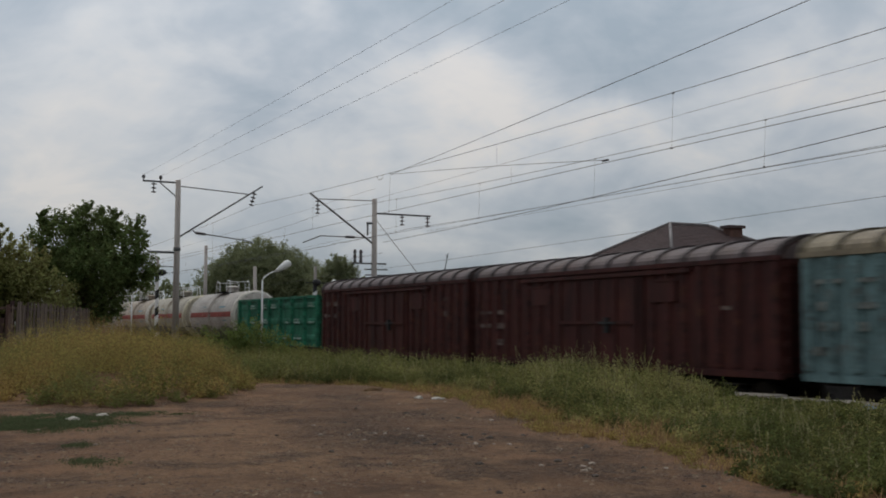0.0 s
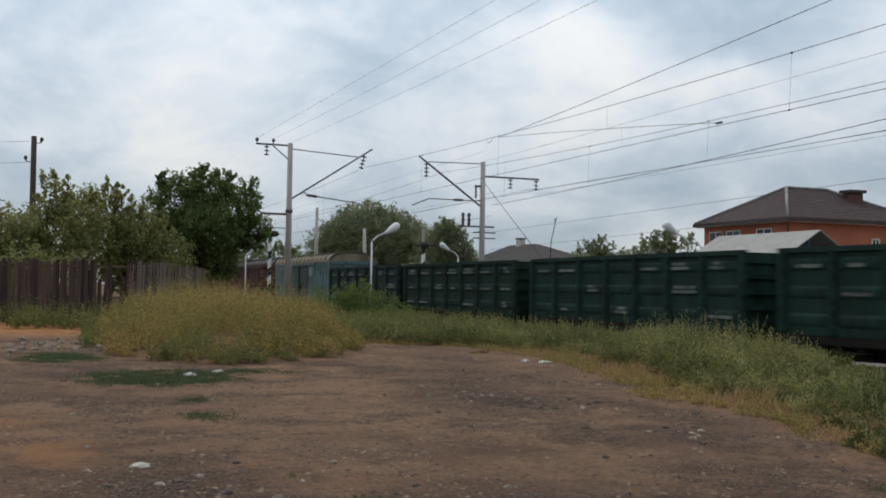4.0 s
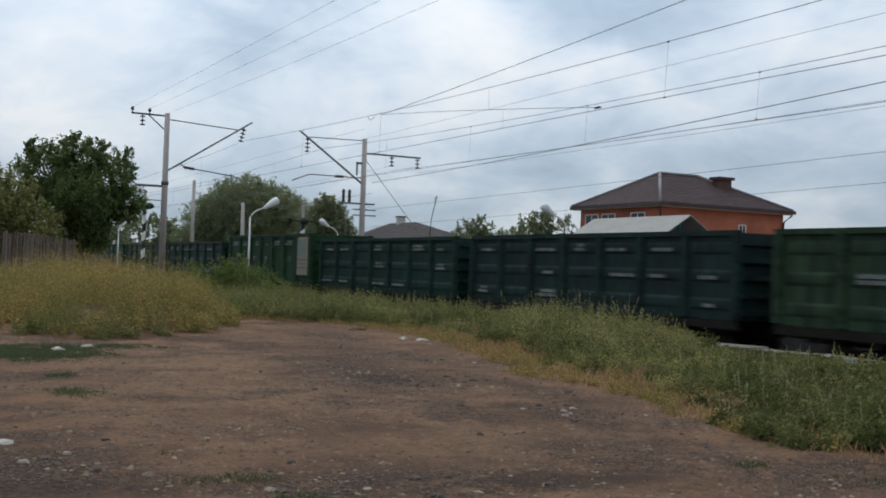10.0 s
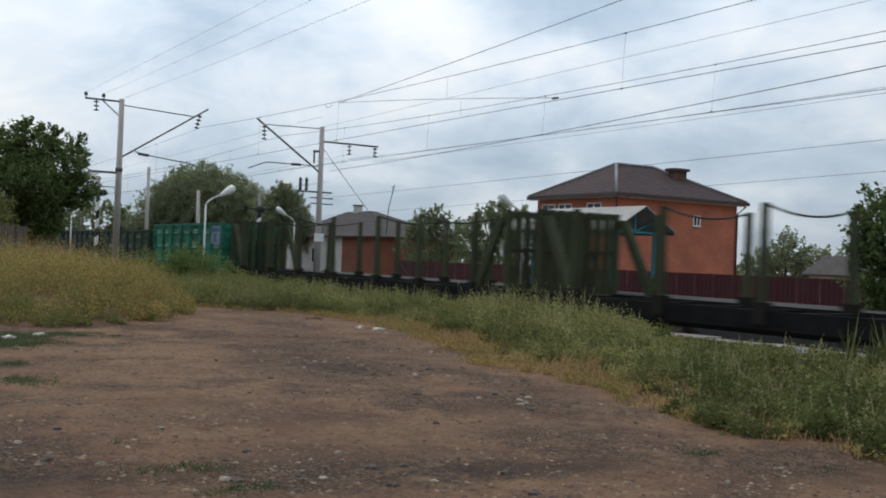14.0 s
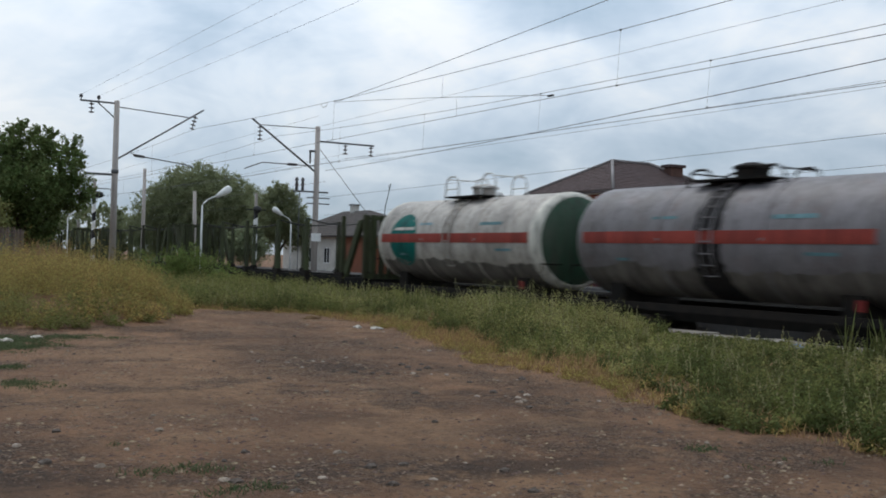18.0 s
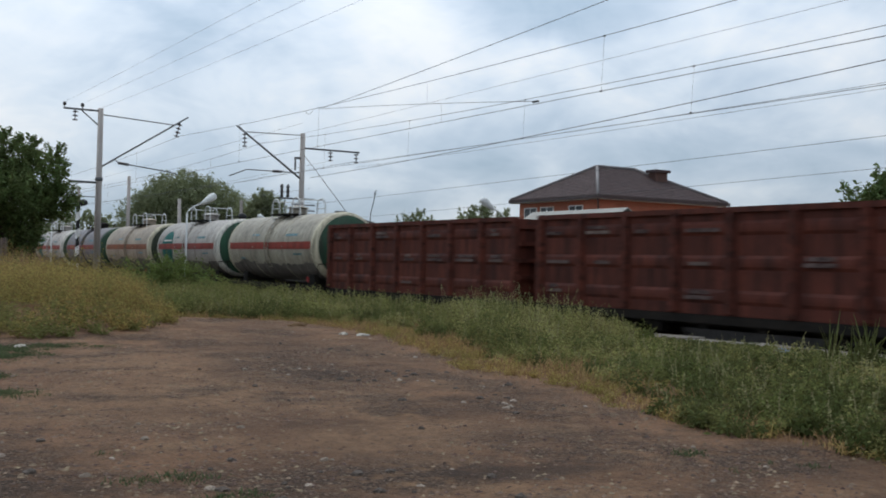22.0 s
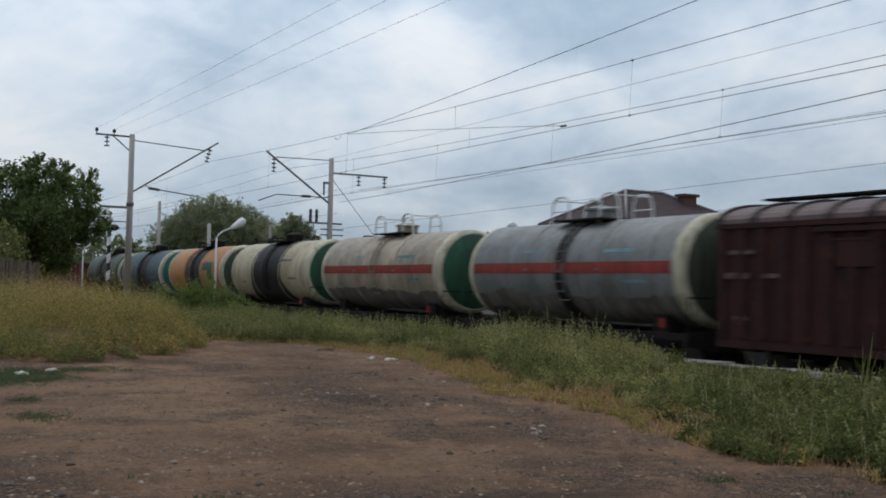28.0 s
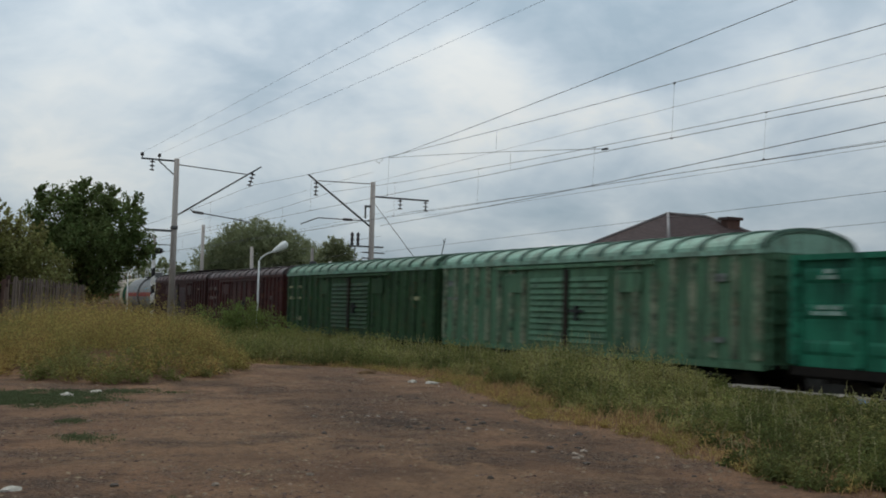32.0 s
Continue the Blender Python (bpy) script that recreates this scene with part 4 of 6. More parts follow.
WHITEBOARD = paint("faded_board", (0.34, 0.285, 0.225), (0.27, 0.225, 0.175), 0.5, dirt=(0.2, 0.16, 0.12))
GREYBOARD = paint("grey_board", (0.25, 0.3, 0.34), grime=0.4)

# paint of each wagon
PAINTS = {
    "deep_green": ((0.0085, 0.029, 0.021), "dull dark green"), "pine_green": ((0.009, 0.027, 0.018), "dark pine green"), "slate_green": ((0.01, 0.024, 0.021), "dark slate green"),
    "olive_green": ((0.021, 0.041, 0.021), "faded olive green"), "sea_green": ((0.011, 0.048, 0.03), "weathered sea green"), "leaf_green": ((0.013, 0.043, 0.018), "leaf green"),
    "bright_green": ((0.018, 0.14, 0.08), "bright green"), "oxide_red": ((0.088, 0.023, 0.014), "rusty oxide red"), "maroon": ((0.055, 0.0145, 0.012), "dark maroon"), "soot_maroon": ((0.036, 0.01, 0.0085), "sooty blackish maroon"),
    "blue_grey": ((0.12, 0.19, 0.19), "rust-stained pale blue"), "grass_green": ((0.028, 0.064, 0.026), "grass green"), "mint_green": ((0.08, 0.17, 0.098), "faded mint green"),
    "white_tank": ((0.47, 0.425, 0.375), "dusty white red-striped"), "grey_tank": ((0.2, 0.182, 0.187), "grimy grey red-striped"), "cream_tank": ((0.42, 0.34, 0.25), "stained cream brown-striped"),
    "pale_tank": ((0.42, 0.375, 0.29), "pale grey red-striped"), "black_tank": ((0.024, 0.042, 0.014), "oily blackish green"), "blue_tank": ((0.02, 0.066, 0.074), "dark petrol blue oil-stained"),
    "orange_tank": ((0.46, 0.2, 0.05), "orange and black oil-stained"), "ochre_tank": ((0.5, 0.42, 0.28), "ochre and black oil-stained"), "steel_tank": ((0.215, 0.22, 0.215), "dusty steel grey red-striped"),
}
for k, (c, words) in PAINTS.items():
    LOOKS[k] = words
SPEED = 15.9   # metres a second along y
TRAIN = []


def join_train():
    def ow(u, tall, name, **kw):
        TRAIN.append((open_wagon(u, tall, PAINTS[name][0], name, row=len(TRAIN), **kw), u))

    def bw(front, rear, name, roof, louver=False, **kw):
        u = (front + rear) / 2
        TRAIN.append((box_wagon(u, (front - rear) / 2 + 0.28, PAINTS[name][0], roof, name, louver, len(TRAIN), **kw), u))

    def tw(u, name, **kw):
        TRAIN.append((tank_wagon(u, PAINTS[name][0], name, rows=len(TRAIN), **kw), u))

    for i in range(6):
        tw(62.9 + 6.1 + 12.1 * i, ("white_tank", "pale_tank", "cream_tank", "white_tank", "grey_tank", "pale_tank")[i], stripe=RED if i < 3 else None, rim=(WHITERIM, CREAM)[i % 2], rails=2)
    ow(55.7, True, "bright_green")
    bw(48.6, 34.1, "maroon", (0.15, 0.115, 0.115))
    bw(33.5, 18.9, "maroon", (0.15, 0.11, 0.11))
    bw(18.2, 2.95, "blue_grey", (0.3, 0.25, 0.17), True, doorcol=(0.036, 0.08, 0.074))
    greens = ("slate_green", "pine_green", "deep_green", "deep_green", "sea_green", "olive_green", "deep_green", "leaf_green", "deep_green", "slate_green", "olive_green", "bright_green")
    places = (-3.8, -17.95, -32.5, -47.1, -61.0, -75.6, -89.55, -104.15, -118.45, -132.7, -147.0, -161.3)
    for i, (u, name) in enumerate(zip(places, greens)):
        ow(u, i in (7, 11), name, panel=WHITEBOARD if i == 7 else GREYBOARD if i == 11 else False)
    for a in (-168.3, -195.5, -222.1):
        TRAIN.append((log_wagon(a - 13.5, 13.5), a - 13.5))
    tw(-254.65, "white_tank", stripe=RED, rim=WHITERIM, cap=DARKGREENCAP, rails=2, logo=("disc", TEAL))
    tw(-266.95, "grey_tank", stripe=RED, cap=DARKGREENCAP, bands=((-0.35, 0.35, SPILL),), rails=1, grime=0.7)
    tw(-279.25, "cream_tank", stripe=BROWNRED, rim=CREAM, cap=OLIVECAP, rails=2, grime=0.7, dirt=(0.2, 0.12, 0.07))
    tw(-291.4, "white_tank", stripe=RED, rim=WHITERIM, cap=GREENCAP, rails=2, logo=("disc", TEAL))
    tw(-303.45, "pale_tank", stripe=RED, rim=CREAM, cap=DARKGREENCAP, rails=2)
    for u in (-316.75, -330.95, -345.1):
        ow(u, True, "oxide_red")
    tw(-358.4, "black_tank", rim=CREAM, cap=DARKGREENCAP, bands=((-2.1, 1.6, SPILL),), rails=1, inset=True, grime=0.9, dirt=(0.016, 0.014, 0.013))
    tw(-370.5, "blue_tank", rim=CREAM, cap=TEALCAP, bands=((-1.8, 0.8, SPILL),), rails=1, grime=0.7, dirt=(0.02, 0.022, 0.025))
    tw(-382.8, "orange_tank", rim=CREAM, cap=OLIVECAP, bands=((-1.2, 0.55, SPILL), (0.8, 1.5, RUSTSPILL)), rails=1, logo=("flag", GREENCAP), dirt=(0.2, 0.09, 0.03))
    tw(-394.9, "ochre_tank", rim=CREAM, cap=GREENCAP, bands=((-1.9, 1.9, SPILL),), rails=1, dirt=(0.18, 0.12, 0.06))
    tw(-406.9, "cream_tank", stripe=RED, rim=CREAM, cap=GREENCAP, rails=2)
    tw(-419.35, "steel_tank", stripe=RED, rim=CREAM, cap=OLIVECAP, rails=2, bands=((-0.2, 0.2, SPILL),), grime=0.7)
    bw(-425.9, -440.1, "soot_maroon", (0.13, 0.085, 0.085), True, board=True)
    bw(-440.75, -455.0, "maroon", (0.16, 0.105, 0.1))
    bw(-455.85, -472.35, "grass_green", (0.22, 0.38, 0.28), True)
    # mint roof colour raised above the sides' to paint in sky light
    bw(-473.1, -489.5, "mint_green", (0.28, 0.47, 0.36), True)
    ow(-497.0, True, "bright_green")
    ow(-511.0, True, "pine_green")


join_train()


# ---- overhead line ----
def insulator(n=4, r=0.17, step=0.24):
    prof = [(0.03, 0)]
    for i in range(n):
        z = -0.1 - i * step
        prof += [(0.03, z + 0.05), (r, z), (r * 0.8, z - 0.035), (0.03, z - 0.05)]
    return lathe("insulator", prof[::-1] + [], 10)


def concrete_pole(name, x, y, top, label, base=LOT, lean=0.0, group="poles"):
    p = empty(name, pose(x, y, 0, 0, lean, 0), label, "pole", group)
    part("shaft", tube("shaft", [(0, 0, base - 0.8), (0, 0, top)], 0.21, 14, 0.15), CONCRETE, p)
    part("base_sleeve", lathe("base_sleeve", [(0.24, base - 0.3), (0.24, base + 0.55), (0.2, base + 0.62)], 14), WHITE, p)
    return p


def near_mast(x, y, top):
    p = concrete_pole("catenary_mast", x, y, top, "round grey concrete catenary mast with a steel bracket", group="catenary masts")
    # field side arm with pin insulators
    part("crossarm", boxes("crossarm", (-2.1, 0.1, -0.04, 0.04, top - 0.2, top - 0.1)), GALV, p)
    part("arm_brace", tube("arm_brace", [(-1.15, 0, top - 0.15), (-0.12, 0, top - 1.0)], 0.04, 5), GALV, p)
    for dx in (-2.05, -1.05):
        part("pin_insulator", once("pin", lambda: lathe("pin_insulator", [(0.03, 0), (0.03, 0.1), (0.1, 0.12), (0.1, 0.25), (0.05, 0.32)], 10)), PORCELAIN, p, at=pose(dx, 0, top - 0.1))
    part("insulator", once("ins3", lambda: insulator(3)), PORCELAIN, p, at=pose(-1.45, 0, top - 0.2))
    # inclined bracket over the near track
    reach = TRACK - x
    part("bracket", tube("bracket", [(0.1, 0, 7.55), (reach + 0.45, 0, top - 0.05)], 0.055, 6), GALV, p)
    part("stay", tube("stay", [(0.1, 0, top - 0.35), (reach - 0.35, 0, top - 0.6)], 0.035, 5), GALV, p)
    part("insulator", once("ins5", lambda: insulator(4)), PORCELAIN, p, at=pose(reach - 0.05, 0, top - 0.45, 0, 14, 0))
    part("steady_arm", tube("steady_arm", [(0.9, 0, 8.0), (1.1, 0, 7.85), (reach - 0.6, 0, 7.5)], 0.035, 5), GALV, p)
    part("arm_insulator", lathe("arm_insulator", [(0.03, 0), (0.085, 0.05), (0.085, 0.65), (0.03, 0.7)], 10, "x"), PORCELAIN, p, at=pose(1.05, 0, 7.85, 0, 6, 0))
    part("drop_arm", tube("drop_arm", [(reach - 0.6, 0, 7.5), (reach - 0.1, 0, 7.38)], 0.03, 5), GALV, p)
    part("side_arm", boxes("side_arm", (-1.6, 0.1, -0.05, 0.05, 6.55, 6.68)), GALV, p)
    part("collar", lathe("collar", [(0.19, 6.7), (0.22, 6.72), (0.22, 6.9), (0.19, 6.92)], 12), GALV, p)
    return p


def far_mast(x, y, top):
    p = concrete_pole("catenary_mast", x, y, top, "round grey concrete catenary mast with switchgear arms", 0.6, group="catenary masts")
    reach = x - FAR_TRACK
    part("bracket", tube("bracket", [(-0.1, 0, 7.4), (-reach - 1.6, 0, top + 0.12)], 0.06, 6), GALV, p)
    part("stay", tube("stay", [(-0.1, 0, top - 0.12), (-reach - 1.0, 0, top - 0.2)], 0.03, 5), GALV, p)
    part("insulator", once("ins5", lambda: insulator(4)), PORCELAIN, p, at=pose(-reach - 1.1, 0, top - 0.25))
    part("crossarm", boxes("crossarm", (0, 3.9, -0.05, 0.05, 9.25, 9.35)), GALV, p)
    for dx in (1.9, 3.7):
        part("insulator", once("ins3", lambda: insulator(3)), PORCELAIN, p, at=pose(dx, 0, 9.25))
    part("steady_arm", tube("steady_arm", [(-0.1, 0, 7.75), (-reach - 0.9, 0, 7.75), (-reach - 2.0, 0, 7.3)], 0.035, 5), GALV, p)
    part("arm_insulator", lathe("arm_insulator", [(0.03, 0), (0.085, 0.05), (0.085, 0.6), (0.03, 0.65)], 10, "x"), PORCELAIN, p, at=pose(-1.95, 0, 7.75))
    sw = part("switch_arm", boxes("switch_arm", (-1.5, 0.8, -0.06, 0.06, 6.1, 6.2)), GALV, p, "small disconnector on a steel arm")
    for dx in (-1.3, -0.9):
        part("post_insulator", once("post_ins", lambda: lathe("post_insulator", [(0.06, 0), (0.12, 0.1), (0.07, 0.2), (0.12, 0.35), (0.07, 0.5), (0.12, 0.65), (0.05, 0.8)], 10)), PORCELAIN, sw, at=pose(dx, 0, 6.2))
    part("switch_rod", tube("switch_rod", [(-1.1, 0, 6.1), (-1.1, 0, 0.8)], 0.025, 5), GALV, p)
    for z in (5.4, 5.75):
        part("low_arm", boxes("low_arm", (-0.6, 0.9, -0.05, 0.05, z, z + 0.07)), GALV, p)
    part("side_fitting", boxes("side_fitting", (-0.5, -0.15, -0.1, 0.1, 8.6, 8.72), (-0.5, -0.42, -0.05, 0.05, 7.9, 8.7)), GALV, p)
    part("notice", boxes("notice", (-0.35, 0.3, -0.26, -0.24, 3.1, 3.6)), WHITE, p, "small white notice board")
    part("guy_wire", tube("guy_wire", [(0.1, 0, 8.9), (2.2, -3.2, 4.6), (3.9, -5.6, 0.6)], 0.02, 4), WIRE, p)
    return p


MAST_Y = 64.4
near_mast(15.4, MAST_Y, 10.96)
near_mast(15.4, MAST_Y - 72, 10.96)
near_mast(15.4, MAST_Y + 72, 10.96)
far_mast(27.0, 61.6, 10.2)
far_mast(27.0, 61.6 + 68, 10.2)
far_mast(27.0, 61.6 - 68, 10.2)
concrete_pole("line_pole", 27.3, 102.5, 9.95, "plain grey concrete pole beyond the platform", 0.6)
concrete_pole("line_pole", 30.5, 96.5, 7.75, "short plain grey concrete pole beyond the platform", 0.6, -1.5)


def utility_pole(x, y, base, top):
    p = empty("utility_pole", pose(x, y, 0), "dark weathered wooden utility pole behind the garden trees", "pole", "poles")
    wood = mat("tarred_pole", (0.05, 0.038, 0.028), (0.085, 0.065, 0.05), 3, 0.9, 0.3, grime=0.4, streak=(4, 4, 0.3))
    part("shaft", tube("shaft", [(0, 0, base - 0.5), (0.03, 0, (base + top) / 2), (0, 0, top)], 0.2, 12, 0.15), wood, p)
    for s, z in ((1, top - 0.25), (-1, top - 1.35)):
        part("hook", tube("hook", [(0.12 * s, 0, z - 0.12), (0.32 * s, 0, z - 0.12), (0.42 * s, 0, z)], 0.025, 5), STEEL, p)
        part("insulator", once("pin", lambda: lathe("pin_insulator", [(0.03, 0), (0.03, 0.1), (0.1, 0.12), (0.1, 0.25), (0.05, 0.32)], 10)), PORCELAIN, p, at=pose(0.42 * s, 0, z - 0.1))


utility_pole(0.82, 66.0, 0.8, 10.6)


def span(name, a, b, sag, r=0.010, n=24, label="", category="wire"):
    a, b = Vector(a), Vector(b)
    pts = [a.lerp(b, i / n) - Vector((0, 0, 4 * sag * (i / n) * (1 - i / n))) for i in range(n + 1)]
    o = new(name, tube(name, pts, r, 4))
    o.data.materials.append(WIRE)
    tagged(o, label or "thin dark overhead wire strung between masts", category, "overhead wires")
    return pts


def string_wires():
    y0, y1, y2 = MAST_Y - 72, MAST_Y, MAST_Y + 72
    for ya, yb in ((y0, y1), (y1, y2)):
        span("messenger_wire", (TRACK, ya, 9.75), (TRACK, yb, 9.75), 0.68)
        span("contact_wire", (TRACK - 0.15, ya, 7.39), (TRACK + 0.15, yb, 7.45), -0.05)
    for dx, z, sag in ((-2.05, 11.15, 0.08), (-1.05, 11.15, 0.22), (-0.15, 10.9, 0.32)):
        span("line_wire", (15.4 + dx, y0, z), (15.4 + dx, y1, z), sag, 0.0055)
    f0, f1, f2 = 61.6 - 68, 61.6, 61.6 + 68
    for ya, yb in ((f0, f1), (f1, f2)):
        span("messenger_wire", (FAR_TRACK, ya, 9.4), (FAR_TRACK, yb, 9.4), 0.64)
        span("contact_wire", (FAR_TRACK + 0.15, ya, 7.28), (FAR_TRACK - 0.15, yb, 7.28), 0.02)
        span("line_wire", (27.0, ya, 10.85), (27.0, yb, 10.2), 0.05, 0.007)
        span("line_wire", (30.7, ya, 8.75), (30.7, yb, 8.35), 0.15, 0.007)
        span("line_wire", (28.9, ya, 8.65), (28.9, yb, 8.35), 0.28, 0.007)
        span("line_wire", (27.6, ya, 6.85), (27.6, yb, 5.85), 0.05, 0.008)
        span("line_wire", (27.6, ya, 6.0), (27.6, yb, 4.75), 0.05, 0.007)
    for z in (9.1, 10.3):
        span("house_wire", (0.6, 66.0, z), (-26, 60, z - 1.2), 0.5, 0.009, label="thin dark wire leading away from the wooden pole")
    # droppers hang the contact wire from the messenger
    for x, yy, ln, zt, zb, sag, first in ((TRACK, y0, 72, 9.75, 7.46, 0.68, 24.6), (FAR_TRACK, f0, 68, 9.4, 7.28, 0.64, 25.2)):
        for k in range(-1, 11):
            y = first + k * (9.9 if x < 22 else 9.15)
            if x < 22 and k == 1:
                continue
            q = (y - yy) / ln % 1
            if q < 0.03 or q > 0.97:
                continue
            top = zt - 4 * sag * q * (1 - q)
            d = new("dropper", merge("dropper", tube("d", [(x, y, zb), (x, y - 0.1, top)], 0.0045, 4), boxes("d", (x - 0.02, x + 0.02, y - 0.03, y + 0.03, zb - 0.02, zb + 0.03), (x - 0.02, x + 0.02, y - 0.13, y - 0.07, top - 0.03, top + 0.02))))
            d.data.materials.append(WIRE)
            tagged(d, "thin dropper wire between messenger and contact wire", "wire", "droppers")
    # an anchoring pair that swings away over the lot, and a tie between messenger and contact wire
    span("anchor_wire", (TRACK, 44.1, 9.14), (16.2, -10, 10.5), 0.2, 0.011)
    span("anchor_wire", (27.0, 60.3, 7.40), (21.2, 2.0, 7.85), 0.28, 0.013)
    span("tie_wire", (TRACK, 44.3, 9.14), (TRACK, 27.8, 7.55), -0.05, 0.009)
    for y, a, b in ((34.7, 9.08, 8.2), (33.65, 8.1, 7.46)):
        d = new("dropper", tube("dropper", [(TRACK, y, b), (TRACK, y, a)], 0.0045, 4))
        d.data.materials.append(WIRE)
        tagged(d, "short dropper wire held by the tie wire", "wire", "droppers")
    cl = new("wire_clamp", boxes("wire_clamp", (TRACK - 0.04, TRACK + 0.04, 27.7, 28.0, 7.52, 7.57), c=0.02))
    cl.data.materials.append(BLACK)
    tagged(cl, "small black clamp on the contact wire", "clamp")
    lp = new("jumper_wire", tube("jumper_wire", [(TRACK, 45.4 + 0.35 * math.cos(a), 9.215 + 0.18 * math.sin(a)) for a in np.linspace(3.14, 6.28, 10)], 0.012, 4))
    lp.data.materials.append(WIRE)
    tagged(lp, "short looped jumper wire on the messenger", "wire")


string_wires()


def platform_lamp(x, y, base, top, toward, label):
    p = empty("street_lamp", pose(x, y, 0, 0, 0, toward), label, "street lamp", "platform lamps")
    part("post", tube("post", [(0, 0, base - 0.1), (0, 0, top - 0.55)], 0.055, 8, 0.045), LAMPGREY, p)
    part("arm", tube("arm", [(0, 0, top - 0.6), (0.06, 0, top - 0.45), (0.3, 0, top - 0.25), (0.75, 0, top - 0.05)], 0.035, 6), LAMPGREY, p)
    hd = part("head", lathe("head", [(0.04, 0), (0.09, 0.06), (0.11, 0.2), (0.15, 0.36), (0.19, 0.6), (0.16, 0.78), (0.05, 0.84)], 14, "x"), WHITE, p, "white lamp head", at=pose(0.65, 0, top - 0.12, 0, -33, 0))
    part("lens", lathe("lens", [(0.02, -0.05), (0.1, -0.02), (0.14, 0.0)], 12), LAMPGREY, hd, at=pose(0.56, 0, -0.13))
    return p


platform_lamp(15.6, 48.5, 0.7, 4.95, 0, "white curved-head street lamp on the near platform")
platform_lamp(15.6, 78.3, 0.7, 4.95, 0, "white curved-head street lamp on the near platform")
platform_lamp(28.3, 41.2, 1.12, 5.0, 180, "white curved-head street lamp on the far platform")
platform_lamp(28.3, 68.6, 1.12, 5.0, 180, "white curved-head street lamp on the far platform")


def slant_block(step):
    ring = ((-0.11, -0.11), (0.11, -0.11), (0.11, 0.11), (-0.11, 0.11))
    vs = [(q, r, z + (0.16 if q > 0 else 0.0)) for z in (0, step) for q, r in ring]
    return raw("stripe", vs, [(3, 2, 1, 0), (4, 5, 6, 7), (0, 1, 5, 4), (1, 2, 6, 5), (2, 3, 7, 6), (3, 0, 4, 7)])


def striped_post(x, y, base, top, arm):
    p = empty("marker_post", pose(x, y, 0), "black and white striped post with a signal head", "post", "striped posts")
    n = 9
    step = (top - 1.2 - base) / n
    for i in range(n):
        part("stripe", once(("sp", round(step, 3)), lambda: slant_block(step)), WHITE if i % 2 else BLACK, p, at=pose(0, 0, base + i * step))
    part("shaft", boxes("shaft", (-0.08, 0.08, -0.08, 0.08, base, top)), CONCRETE, p)
    part("signal_head", lathe("signal_head", [(0.05, -0.3), (0.2, -0.25), (0.24, 0), (0.16, 0.2), (0.05, 0.25)], 12, "x"), BLACK, p, at=pose(arm, -0.1, top - 1.1))
    part("crossbar", boxes("crossbar", (-0.7, 0.7, -0.03, 0.03, top - 1.15, top - 1.08)), BLACK, p)


striped_post(17.0, 76.7, 0.5, 7.1, 0.35)
striped_post(25.9, 69.0, 0.0, 6.3, 0.1)


# ---- buildings ----
def hip_roof(x0, x1, y0, y1, z, ridge, courses=18, over=0.5):
    """Four roof planes as stepped courses of sheet tile. ridge: (x, y, z) of its two ends. Returns the meshes."""
    x0, x1, y0, y1 = x0 - over, x1 + over, y0 - over, y1 + over
    (ax, ay, az), (bx, by, bz) = ridge
    c = [(x0, y0), (x1, y0), (x1, y1), (x0, y1)]
    if abs(ax - bx) > abs(ay - by):
        quads = [(c[3], c[0], (ax, ay), (ax, ay)), (c[0], c[1], (bx, by), (ax, ay)), (c[1], c[2], (bx, by), (bx, by)), (c[2], c[3], (ax, ay), (bx, by))]
    else:
        quads = [(c[0], c[1], (ax, ay), (ax, ay)), (c[1], c[2], (bx, by), (ax, ay)), (c[2], c[3], (bx, by), (bx, by)), (c[3], c[0], (ax, ay), (bx, by))]
    out = []
    for p, q, r, s in quads:
        vs, fs = [], []
        for i in range(courses):
            for t, lift in ((i / courses, 0.035), ((i + 1) / courses, 0.0)):
                zz = z + (az - z) * t + lift
                vs += [(p[0] + (s[0] - p[0]) * t, p[1] + (s[1] - p[1]) * t, zz), (q[0] + (r[0] - q[0]) * t, q[1] + (r[1] - q[1]) * t, zz)]
            k = 4 * i
            fs.append((k, k + 1, k + 3, k + 2))
            if i:
                fs.append((k - 2, k - 1, k + 1, k))
        out.append(raw("roof_plane", vs, fs))
    return out


def window(parent, name, x, y, z, w, h, facing, cols=2, paintwork=WHITE):
    """A framed window. facing: 'x' looks along -x, 'y' along -y."""
    wd = part(name, boxes("frame", (-w / 2 - 0.06, -w / 2, -0.03, 0.05, 0, h), (w / 2, w / 2 + 0.06, -0.03, 0.05, 0, h), (-w / 2 - 0.06, w / 2 + 0.06, -0.03, 0.05, -0.06, 0), (-w / 2 - 0.06, w / 2 + 0.06, -0.03, 0.05, h, h + 0.06), (-0.03, 0.03, -0.03, 0.05, 0, h)), paintwork, parent, at=pose(x, y, z, 0, 0, -90 if facing == "x" else 0))
    for i in range(cols):
        a = -w / 2 + i * w / cols
        part("pane", boxes("pane", (a, a + w / cols - 0.04, 0.0, 0.02, 0.01, h - 0.01)), GLASS, wd)
    part("sill", boxes("sill", (-w / 2 - 0.1, w / 2 + 0.1, -0.12, 0.05, -0.1, -0.06)), LAMPGREY, wd)


